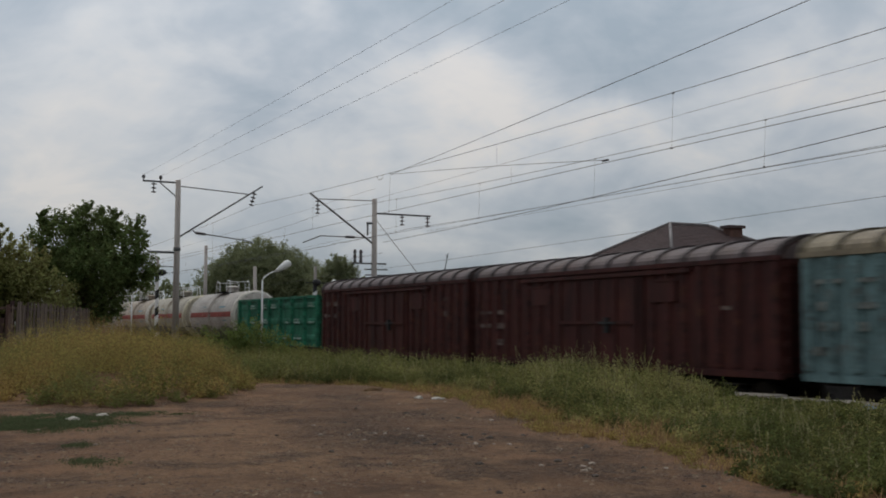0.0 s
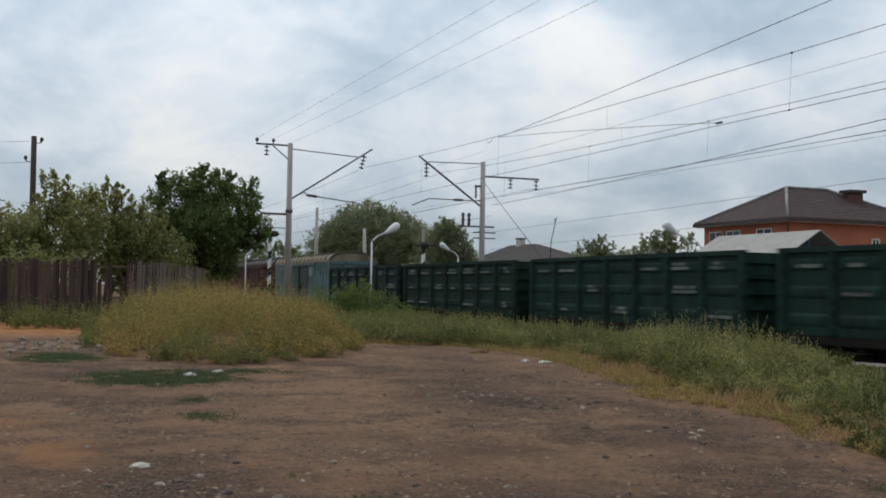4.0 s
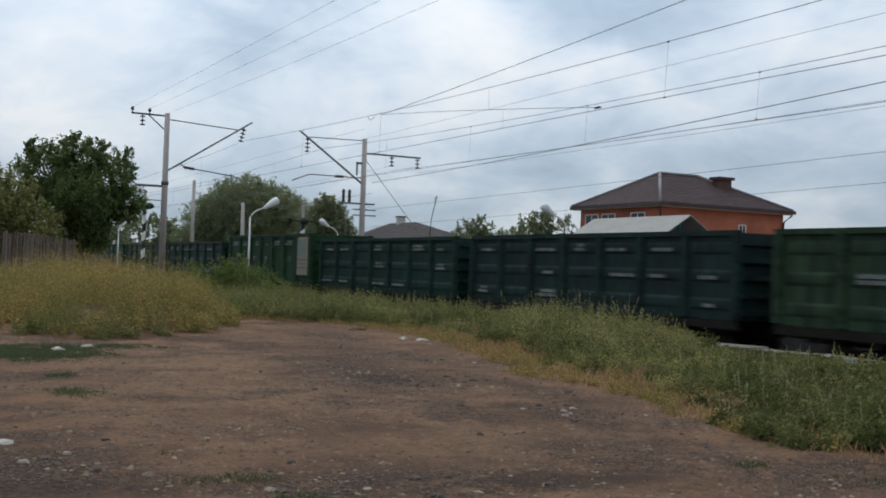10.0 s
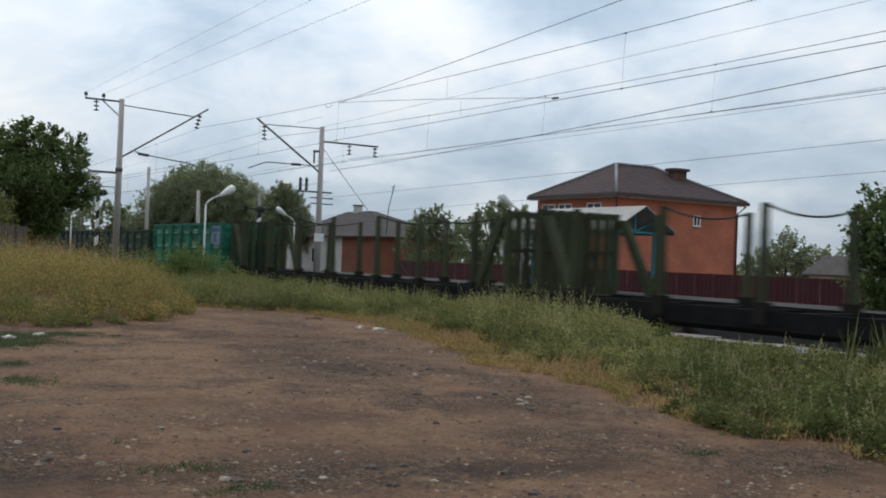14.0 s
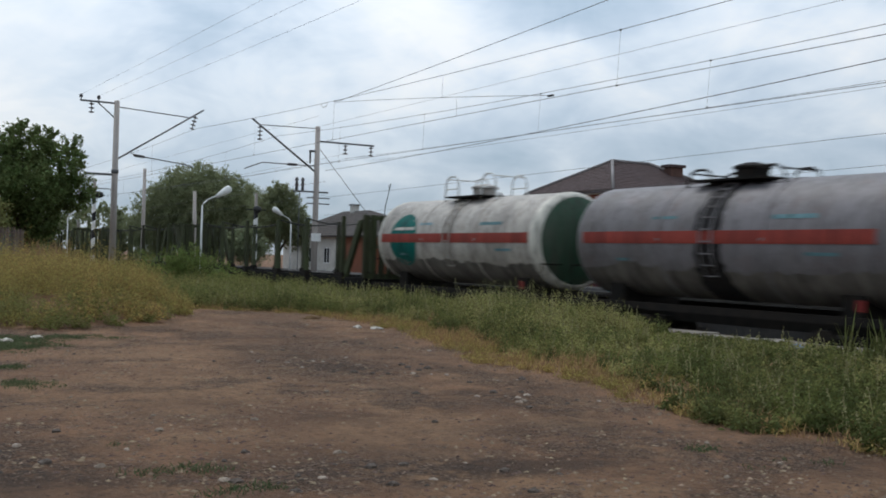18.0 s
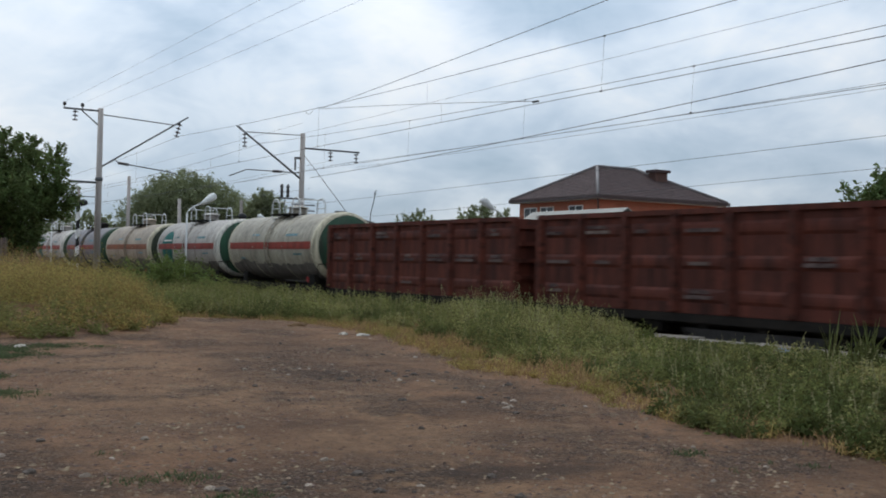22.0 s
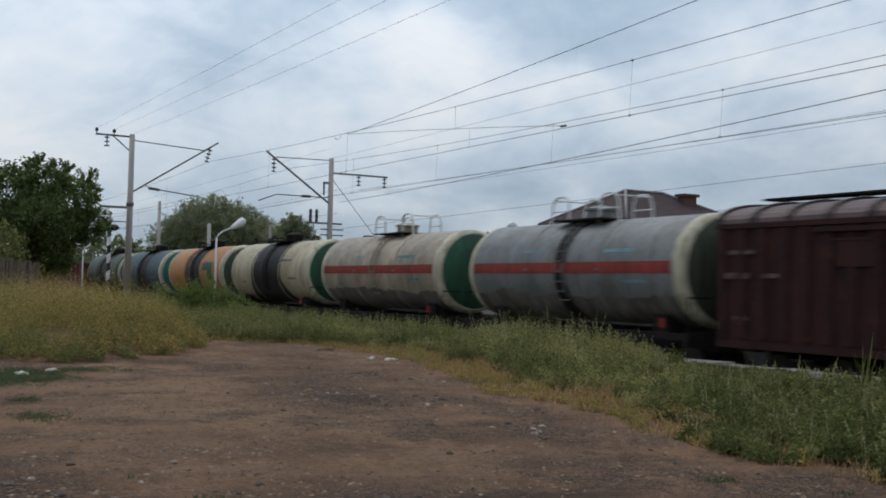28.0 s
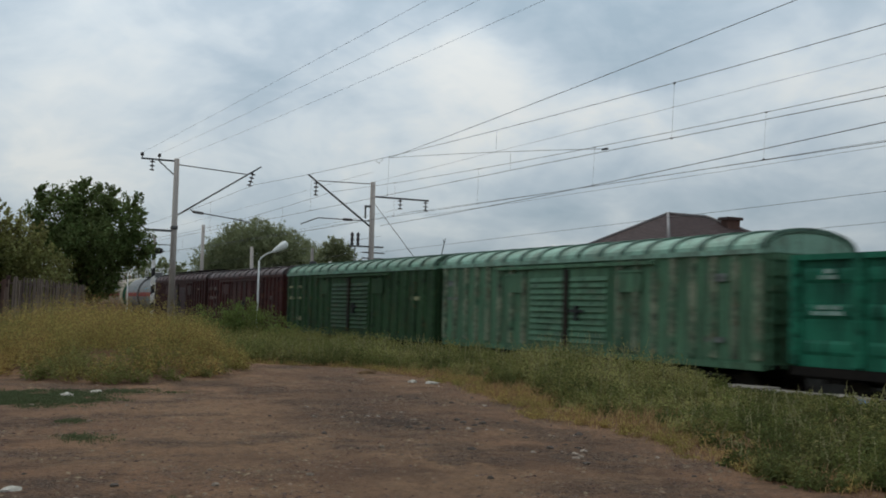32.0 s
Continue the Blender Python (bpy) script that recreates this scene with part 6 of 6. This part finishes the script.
def spike_mesh(name, pts, height, stems, leaves, leaf, fan=0.3, slim=0.42):
    """Leafy upright weeds: a few stiff stems a plant, each a close spike of leaves that grow smaller to its tip."""
    n = len(pts)
    a = RNG.uniform(0, 2 * math.pi, (n, stems))
    r = np.sqrt(RNG.uniform(0, 1, (n, stems)))
    h = height[:, None] * (1.0 - 0.35 * r ** 2) * RNG.uniform(0.55, 1.15, (n, stems))
    out = np.stack([np.cos(a) * r, np.sin(a) * r], -1) * fan * (0.4 + 0.6 * height[:, None, None])
    t = RNG.uniform(0.1, 1.0, (n, stems, leaves)) ** 0.8
    thick = (0.075 - 0.05 * t)[..., None]
    xy = pts[:, None, None, :2] + out[:, :, None] * (0.35 + 0.65 * t)[..., None] + RNG.normal(size=(n, stems, leaves, 2)) * thick
    z = pts[:, None, None, 2] + h[:, :, None] * t
    size = leaf * (1.3 - 0.75 * t)
    v, q = leaf_quads(np.concatenate([xy, z[..., None]], -1).reshape(-1, 3), size.reshape(-1), slim=slim)
    return mesh_from(name, v, q)


def plant_verge():
    def inside(x, y):
        e = lot_edge(y) + 0.3 * fbm(x, y, 0.8)
        return 0.0 if x < e + dry_band(y) * (0.75 + 0.3 * fbm(x, y, 1.3)) else clump(x, y, 1.1) + 0.15
    p = scatter(5200, 7.3, 17.4, 4, 34, inside)
    h = verge_height(p)
    k = np.array([fbm(a, b, 0.7) for a, b in p[:, :2]]) * 0.8 + RNG.normal(size=len(p)) * 0.25 - np.interp(p[:, 1], [6, 11, 18], [0.4, 0.25, 0.0])
    for lo, hi, name, material, label in ((-9, -0.3, "weeds_dark", DARKGREEN, "darker green weeds low in the verge"), (-0.3, 0.25, "weeds", GREEN, "knee-high grey-green leafy weeds along the track side"), (0.25, 9, "weeds_pale", PALEGREEN, "pale yellow-green weeds in flower along the verge")):
        c = (k > lo) & (k <= hi)
        stuff(name, spike_mesh(name, p[c], h[c], 9, 20, 0.078), material, label, "weeds")
    tip = scatter(1500, 8, 17.3, 4, 34, inside)
    stuff("seed_stalks", weed_mesh("seed_stalks", tip, verge_height(tip) * 1.2, 22, 0.04, 0.06), SEED, "pale feathery seed stalks above the weeds", "weeds")
    q = scatter(1900, 8.8, 17.2, 30, 66, lambda x, y: 0.0 if x < 9.0 + 0.06 * (y - 30) or mound(x, y) > 0.15 else 0.9)
    stuff("weeds_far", spike_mesh("weeds_far", q, 0.72 * RNG.uniform(0.6, 1.25, len(q)), 9, 14, 0.11, 0.4), GREEN, "green weeds farther along the platform", "weeds")

    def dry(x, y):
        d = x - lot_edge(y) + 0.35 * fbm(x, y, 0.7)
        w = dry_band(y) + 0.6
        return 0.0 if d < 0 or d > w else 0.95 - 0.5 * d / w
    g = scatter(9000, 7, 16.5, 4, 36, dry)
    hg = 0.19 * RNG.uniform(0.4, 1.5, len(g)) * np.array([min(1.0, 0.35 + 0.5 * (a - lot_edge(b) + 0.3)) for a, b in zip(g[:, 0], g[:, 1])]).clip(0.25, 1)
    stuff("dry_grass", blade_mesh("dry_grass", g, hg, 9, 0.014), STRAW, "dry straw-coloured grass at the lot's edge", "grass")
    gg = scatter(500, 7, 16.5, 4, 36, lambda x, y: dry(x, y) * 0.7)
    stuff("green_grass", blade_mesh("green_grass", gg, 0.18 * RNG.uniform(0.5, 1.4, len(gg)), 8, 0.012), GREEN, "yellow-green grass mixed into the verge", "grass")
    low = scatter(4600, 7, 16.5, 4, 36, dry)
    stuff("dry_clumps", bush_mesh("dry_clumps", low, RNG.uniform(0.06, 0.2, len(low)), RNG.uniform(0.1, 0.22, len(low)), 9, 9, 0.04), RUSTY, "low tan clumps of withered weeds along the lot's edge", "weeds")
    # a few tall stems beside the lot's near end
    t = np.column_stack([RNG.normal(14.9, 0.12, 9), RNG.normal(11.45, 0.15, 9), np.full(9, LOT - 0.05)])
    stuff("tall_weeds", blade_mesh("tall_weeds", t, RNG.uniform(0.5, 1.05, 9), 10, 0.04, 0.06, 0.18), DARKGREEN, "a clump of tall green reedy weeds", "weeds")


def plant_mound():
    p = scatter(2300, -1, 12, 19, 44, lambda x, y: min(1.0, 9 * mound(x, y)) * (0.9 + 0.3 * fbm(x, y, 0.6)))
    m = np.array([mound(a, b) for a, b in p[:, :2]])
    h = (0.38 + 0.92 * np.minimum(1, 2.2 * m)) * RNG.uniform(0.75, 1.12, len(p)) * np.array([0.92 + 0.45 * fbm(a, b, 0.8) for a, b in p[:, :2]])
    tone = np.array([fbm(a, b, 0.3) for a, b in p[:, :2]]) + RNG.normal(size=len(p)) * 0.3 + 0.5 * np.minimum(1, 2 * m) - 0.22
    d = tone > -0.1
    stuff("dry_weeds", spike_mesh("dry_weeds", p[d], h[d], 17, 17, 0.085, 0.5, 0.32), RUSTY, "waist-high dry yellow-brown weeds on a low mound", "weeds")
    stuff("mound_weeds", spike_mesh("mound_weeds", p[~d], h[~d] * 0.92, 14, 16, 0.08, 0.55, 0.34), GREEN, "green weeds round the foot of the mound", "weeds")
    f = scatter(1400, -9, 10, 34, 58, lambda x, y: 0.0 if mound(x, y) > 0.02 or (x < 4 and y < 38.5) or x > 9.8 else 1.0 if x < 4.5 and y < 43 else 0.7)
    stuff("fence_weeds", spike_mesh("fence_weeds", f, RNG.uniform(0.45, 1.25, len(f)), 10, 13, 0.12, 0.5), GREEN, "tall green weeds before the board fence", "weeds")
    r = np.column_stack([RNG.uniform(8.2, 10.6, 160), RNG.uniform(51, 55, 160), np.full(160, 0.85)])
    stuff("dry_reeds", blade_mesh("dry_reeds", r, RNG.uniform(0.8, 1.7, len(r)), 7, 0.03, 0.1, 0.12), REED, "reddish dry reed stems behind the mound", "reeds")
    spots = [(2.3, 19.0, 1.3, 1.6), (4.0, 19.9, 1.1, 0.7), (2.2, 13.3, 0.4, 0.6), (2.35, 15.4, 0.3, 0.35), (2.12, 8.98, 0.2, 0.15), (2.35, 7.75, 0.4, 0.2), (2.65, 7.0, 0.4, 0.15), (7.35, 6.0, 0.35, 0.25), (6.9, 6.4, 0.3, 0.15), (6.9, 7.1, 0.2, 0.12), (0.9, 24.5, 0.9, 1.6)]
    pts = []
    for x, y, rx, ry in spots:
        n = int((2000 if ry > 0.8 else 420) * rx * ry) + 12
        a, r = RNG.uniform(0, 2 * math.pi, n), RNG.uniform(0, 1, n) ** 0.7 * RNG.uniform(0.5, 1.25, n)
        pts.append(np.column_stack([x + rx * r * np.cos(a), y + ry * r * np.sin(a)]))
    pts = np.concatenate(pts)
    pts = pts[np.array([fbm(a, b, 1.6) for a, b in pts]) > -0.22]
    pts = np.column_stack([pts, [ground_z(a, b) - 0.01 for a, b in pts]])
    stuff("grass_tufts", blade_mesh("grass_tufts", pts, RNG.uniform(0.015, 0.06, len(pts)), 8, 0.012, 0.06, 0.7), LAWN, "short green grass tufts on the bare lot", "grass")


plant_verge()
plant_mound()


def crown_mesh(lobes, count, leaf, hang=0.8):
    """Leaves in clumps over lobes (x, y, z, rx, rz), thick at the skin, with gaps."""
    total = sum(r * r for *_, r, _ in lobes)
    pts = []
    for x, y, z, r, rz in lobes:
        n = int(count * r * r / total)
        nc = max(6, n // 34)
        d = RNG.normal(size=(nc, 3))
        d /= np.linalg.norm(d, axis=1, keepdims=True)
        rad = RNG.uniform(0.45, 1.08, (nc, 1)) ** 0.6
        c = d * rad * np.array([r, r, rz]) + np.array([x, y, z])
        idx = RNG.integers(0, nc, n)
        # leaves string along short twigs that reach out and up (or hang)
        twig = d + np.array([0, 0, hang])
        twig /= np.linalg.norm(twig, axis=1, keepdims=True)
        t = RNG.uniform(-0.8, 1.25, (n, 1))
        reach = (RNG.uniform(0.5, 1.5, (nc, 1)))[idx] * min(r, 1.8) * (0.3 if hang > 0 else 0.22)
        pts.append(c[idx] + twig[idx] * t * reach + RNG.normal(size=(n, 3)) * min(r, 2.2) * 0.085 * (1.25 - 0.5 * t))
    v, q = leaf_quads(np.concatenate(pts), leaf, slim=0.6)
    return mesh_from("crown", v, q)


def tree(name, x, y, base, lobes, count, leaf, material, label, trunk=0.18, category="tree", limbs=12):
    t = empty(name, pose(x, y, base), label, category)
    top = max(l[2] for l in lobes)
    low = min(l[2] - l[4] for l in lobes)
    fork = max(0.3, low * 0.9 + 0.25 * (top - low) * 0.3)
    part("trunk", tube("trunk", [(0, 0, -0.2), (0.05, 0.02, fork * 0.5), (0.0, 0.0, fork), (0.05, 0, fork + (top - fork) * 0.5)], trunk, 8, trunk * 0.4), BARK, t)
    for l in lobes[:limbs]:
        part("limb", tube("limb", [(0, 0, fork * 0.8), (l[0] * 0.4, l[1] * 0.4, fork + (l[2] - fork) * 0.45), (l[0], l[1], l[2] + l[4] * 0.3)], trunk * 0.5, 6, 0.02), BARK, t)
    part("crown", crown_mesh(lobes, count, leaf, -0.5 if name == "willow_tree" else 0.8), material, t)
    return t


tree("tree", 10.0, 60.5, 0.9, [(-1.9, 0, 5.9, 1.2, 1.3), (0, 0.5, 6.4, 1.3, 1.3), (1.5, -0.3, 5.5, 1.2, 1.3), (2.45, 0, 6.3, 0.45, 1.2), (-2.4, 0.4, 4.3, 0.9, 0.9), (-0.2, -0.6, 4.3, 1.8, 1.2), (2.3, 0, 4.2, 1.1, 0.9), (-0.5, 0, 7.3, 0.5, 0.7), (0.95, 0, 7.1, 0.45, 0.7), (-2.5, 0, 6.9, 0.4, 0.6), (0.4, 0.3, 2.6, 1.3, 1.2)], 40000, 0.17, LEAF, "dense dark green fruit tree behind the board fence", 0.2)
tree("tree", 5.4, 58.0, 0.8, [(-1.6, 0, 3.2, 1.7, 1.5), (0.4, 0.2, 3.6, 1.6, 1.4), (1.6, 0, 2.6, 1.5, 1.4), (-0.2, 0, 4.9, 0.7, 1.5), (-2.4, 0, 4.6, 1.0, 1.5), (-1.2, 0, 5.4, 0.8, 1.2), (1.0, 0, 4.7, 0.8, 1.0), (-1.1, 0, 5.9, 0.26, 1.2), (-0.4, 0, 6.1, 0.4, 0.5)], 26000, 0.17, GARDENLEAF, "sparse green garden tree behind the fence", 0.14)
tree("tree", 1.2, 55.0, 0.8, [(-1.5, 0, 3.0, 1.8, 1.5), (0.6, 0.2, 3.6, 1.6, 1.5), (1.9, 0, 4.6, 0.9, 1.6), (0.3, 0, 5.4, 0.8, 1.4), (-2.4, 0, 3.9, 1.0, 1.2), (1.1, 0, 5.9, 0.26, 1.3), (0.5, 0, 5.5, 0.28, 1.1)], 23000, 0.17, GARDENLEAF, "straggling green garden tree with bare twigs", 0.14)
tree("tree", -3.5, 54.0, 0.8, [(-1.5, 0, 3.2, 2.0, 1.6), (1.0, 0.2, 3.0, 1.8, 1.5), (0.3, 0, 4.2, 1.0, 1.0)], 15000, 0.18, GARDENLEAF, "leafy green garden tree behind the fence", 0.14)
tree("shrub", 1.0, 50.5, 0.8, [(-2.6, 0, 1.2, 1.3, 1.3), (-0.6, 0.3, 1.4, 1.3, 1.4), (1.2, 0, 1.3, 1.2, 1.3), (-4.6, 0, 1.4, 1.5, 1.4)], 16000, 0.14, GARDENLEAF, "leafy garden shrubs close behind the board fence", 0.06, "shrub")
tree("willow_tree", 36.8, 114, 0.6, [(-3.8, 5, 4.4, 2.9, 4.0), (-0.6, 1, 6.9, 4.2, 4.1), (1.2, -1, 5.6, 4.5, 4.6), (3.8, -5, 4.2, 2.7, 3.7), (-2.2, 3, 5.9, 3.5, 3.8), (2.6, -3, 6.0, 3.1, 3.4)], 150000, 0.2, WILLOW, "broad rounded green willow beyond the railway", 0.6)
tree("tree", 38.0, 95, 0.6, [(-1.2, 0, 4.9, 1.5, 2.3), (0.7, 0, 5.2, 1.5, 2.4), (0.0, 0, 6.9, 1.1, 1.3), (1.9, 0, 3.9, 1.2, 1.8)], 24000, 0.2, WILLOW, "narrow green tree beyond the railway", 0.3)
tree("tree", 29.0, 128, 0.6, [(-4.5, 4, 3.2, 3.4, 3.0), (0, 0, 3.8, 3.6, 3.2), (3.6, -3, 2.9, 3.0, 2.6), (-8.5, 6, 2.8, 3.6, 2.6)], 12000, 0.5, WILLOW, "low green trees far along the line", 0.3)
tree("tree", 17.5, 135, 0.6, [(-4.5, 2, 3.4, 3.2, 3.0), (0, 0, 3.0, 3.0, 2.6), (4, 0, 2.6, 2.8, 2.4)], 8000, 0.5, LEAF, "low dark trees far along the line", 0.3)
tree("shrub", 30.6, 83.5, 0.6, [(-0.8, 0, 2.6, 1.0, 1.4), (0.6, 0, 2.4, 1.1, 1.5), (0, 0, 3.1, 0.6, 1.0)], 3200, 0.3, PALELEAF, "pale silvery green shrub beside the platform", 0.1, "shrub")
tree("tree", 38.0, 66.0, 0.6, [(-0.8, 0.5, 3.8, 1.0, 1.2), (0.6, -0.6, 3.6, 1.0, 1.2), (0, 0, 4.6, 0.7, 0.8), (1.3, -1.6, 3.0, 0.9, 1.2), (-1.3, 1.4, 2.8, 0.9, 1.2), (0, 0, 1.3, 1.5, 1.3)], 13000, 0.19, WILLOW, "green fruit tree behind the red fence", 0.15)
tree("tree", 38.2, 58.3, 0.6, [(-0.8, 0.5, 3.7, 1.1, 1.4), (0.8, -0.5, 4.0, 1.2, 1.2), (0, 0, 4.7, 0.9, 0.8), (1.5, -1.0, 3.0, 1.0, 1.4), (-1.4, 1.4, 2.9, 0.9, 1.2), (0, 0, 1.8, 1.4, 1.2), (-1.2, 1.0, 1.1, 1.3, 1.1)], 16000, 0.19, WILLOW, "dark green fruit tree behind the red fence", 0.15)
tree("tree", 33.5, 24.0, 0.6, [(-0.9, 0.7, 3.3, 1.2, 1.6), (0.9, -0.8, 3.6, 1.6, 2.0), (0, 0, 4.7, 0.9, 1.0), (1.8, -2.4, 2.4, 1.8, 1.9), (-0.8, 1.2, 1.9, 1.1, 1.5), (2.2, -2.5, 4.4, 1.3, 1.4)], 42000, 0.19, LEAF, "bushy dark green tree at the platform's end", 0.18)
tree("tree", 62.0, 56.0, 0.6, [(0, 0, 3.0, 1.3, 1.6), (1.4, -1, 2.4, 1.1, 1.3), (-1.2, 1, 2.2, 1.1, 1.2)], 6000, 0.22, PALELEAF, "pale green tree behind the outbuilding", 0.2)
tree("tree", 72.0, 60.0, 0.6, [(0, 0, 1.8, 3.0, 1.6), (4, -3, 1.8, 2.8, 1.6), (-4, 3, 1.6, 2.6, 1.4), (9, -8, 1.8, 3.0, 1.6)], 9000, 0.35, WILLOW, "hazy green trees in the distance", 0.2)
tree("bush", 13.9, 45.6, LOT, [(-1.0, 0, 0.6, 1.1, 0.75), (0.7, 0.2, 0.75, 1.15, 0.8), (0, 0, 1.1, 0.9, 0.6), (1.7, -0.3, 0.4, 0.9, 0.55)], 12000, 0.09, BUSHLEAF, "round dense green bush by the lamp post", 0.05, "bush")


# ---- small things on the ground ----
def small_things():
    n = 95000
    x, y = RNG.uniform(-3, 13, n), 4.5 + 24 * RNG.uniform(size=n) ** 1.6
    ok = np.array([a < lot_edge(b) + 0.4 and mound(a, b) < 0.05 and fbm(a, b, 0.55) + RNG.normal() * 0.25 > -0.05 for a, b in zip(x, y)])
    x, y = x[ok], y[ok]
    s = 0.005 + 0.023 * RNG.uniform(size=len(x)) ** 5
    base = np.array([(1, 0, 0), (0, 1, 0), (-1, 0, 0), (0, -1, 0), (0, 0, 0.7), (0, 0, -0.7)])
    jig = RNG.uniform(0.6, 1.3, (len(x), 6, 1))
    pos = np.column_stack([x, y, [ground_z(a, b) for a, b in zip(x, y)]])
    v = (pos[:, None] + base[None] * jig * s[:, None, None] * np.array([1.3, 1, 0.8])).reshape(-1, 3)
    tri = np.array([(0, 1, 4), (1, 2, 4), (2, 3, 4), (3, 0, 4)])
    me = bpy.data.meshes.new("gravel")
    me.from_pydata(v.tolist(), [], (tri[None] + 6 * np.arange(len(x))[:, None, None]).reshape(-1, 3).tolist())
    stuff("gravel", me, mat("gravel_stone", (0.25, 0.165, 0.115), (0.1, 0.066, 0.047), 9, 0.9, 0.0, rand=0.55, island=True), "loose pebbles scattered on the lot", "gravel")

    def lump(name, px, py, sx, sy, sz, material, label, category, seed):
        bm = bmesh.new()
        bmesh.ops.create_icosphere(bm, subdivisions=2, radius=1)
        for q in bm.verts:
            k = 1 + 0.45 * noise.noise(q.co * 1.7 + Vector((seed, 0, 0)))
            q.co = Vector((q.co.x * sx * k, q.co.y * sy * k, max(-0.2, q.co.z) * sz * k))
        me = bpy.data.meshes.new(name)
        bm.to_mesh(me)
        me.materials.append(material)
        o = new(name, me)
        o.location = (px, py, ground_z(px, py))
        o.rotation_euler.z = seed
        tagged(o, label, category)
    pale = mat("pale_rag", (0.5, 0.46, 0.4), (0.33, 0.3, 0.25), 8, 0.95, 0.4, grain=60)
    stone = mat("grey_stone", (0.27, 0.21, 0.16), (0.18, 0.14, 0.105), 8, 0.95, 0.5)
    pebble = mat("pale_stone", (0.36, 0.29, 0.23), (0.25, 0.19, 0.145), 9, 0.95, 0.4)
    darkstone = mat("dark_stone", (0.075, 0.058, 0.047), (0.11, 0.085, 0.068), 8, 0.95, 0.5)
    lump("rag", 1.08, 9.85, 0.11, 0.08, 0.035, pale, "crumpled dirty white rag on the bare lot", "rag", 1)
    lump("litter", 13.1, 25.0, 0.22, 0.16, 0.09, pale, "white paper litter at the edge of the weeds", "litter", 2)
    lump("litter", 11.1, 21.7, 0.18, 0.15, 0.05, pale, "white paper litter on the lot", "litter", 3)
    lump("litter", 10.75, 22.0, 0.12, 0.1, 0.06, pale, "small scrap of white litter", "litter", 4)
    lump("litter", 2.9, 19.2, 0.16, 0.12, 0.06, pale, "white scrap lying in the grass patch", "litter", 5)
    lump("litter", 3.5, 19.9, 0.12, 0.1, 0.05, pale, "white scrap lying in the grass patch", "litter", 6)
    lump("stick", 10.9, 24.9, 0.35, 0.09, 0.09, mat("stick_wood", (0.2, 0.12, 0.06), None, 6, 0.9, 0.3), "broken brown piece of wood", "wood", 0.4)
    lump("plastic_bag", 16.5, 14.5, 0.35, 0.3, 0.14, mat("blue_plastic", (0.05, 0.14, 0.3), None, 6, 0.5, 0.2), "blue plastic bag caught in the weeds", "bag", 7)
    rng = random.Random(12)
    for k in range(60):
        py = 6 + 16 * rng.random() ** 1.4
        px = rng.uniform(-1.0, lot_edge(py) - 0.2)
        z = rng.uniform(0.01, 0.032)
        lump("stone", px, py, z * 1.5, z * 1.1, z, stone if rng.random() < 0.6 else darkstone, "small loose stone on the bare earth", "stone", k * 1.3)
    for cx, cy, rx, ry, n in ((6.7, 14.4, 0.6, 1.1, 26), (8.0, 12.5, 0.4, 1.4, 18), (7.3, 10.4, 0.5, 0.5, 12), (3.6, 7.4, 0.8, 0.35, 14), (1.2, 8.7, 0.6, 0.5, 10), (9.3, 19.0, 0.8, 1.6, 14)):
        for k in range(n):
            px, py, z = rng.gauss(cx, rx), rng.gauss(cy, ry), rng.uniform(0.012, 0.04)
            if rng.random() < 0.65:
                lump("clod", px, py, z * 1.6, z * 1.3, z * 0.8, darkstone, "dark clod of earth in a worn patch", "clod", k * 0.7 + cx)
            else:
                lump("stone", px, py, z * 1.3, z, z * 0.7, pebble, "pale chip of stone trodden into the earth", "stone", k * 0.7 + cy)
    for k in range(70):
        px, py, z = rng.gauss(0.6, 1.0), rng.gauss(28.8, 1.6), rng.uniform(0.03, 0.1)
        lump("rubble", px, py, z * 1.3, z * 1.2, z, stone, "grey rubble stone heaped beside the mound", "rubble", k * 0.9)


small_things()


def motions():
    for w, u in TRAIN:
        walk(w, [(0, pose(TRACK, u, 0)), (32, pose(TRACK, u + SPEED * 32, 0))])


motions()
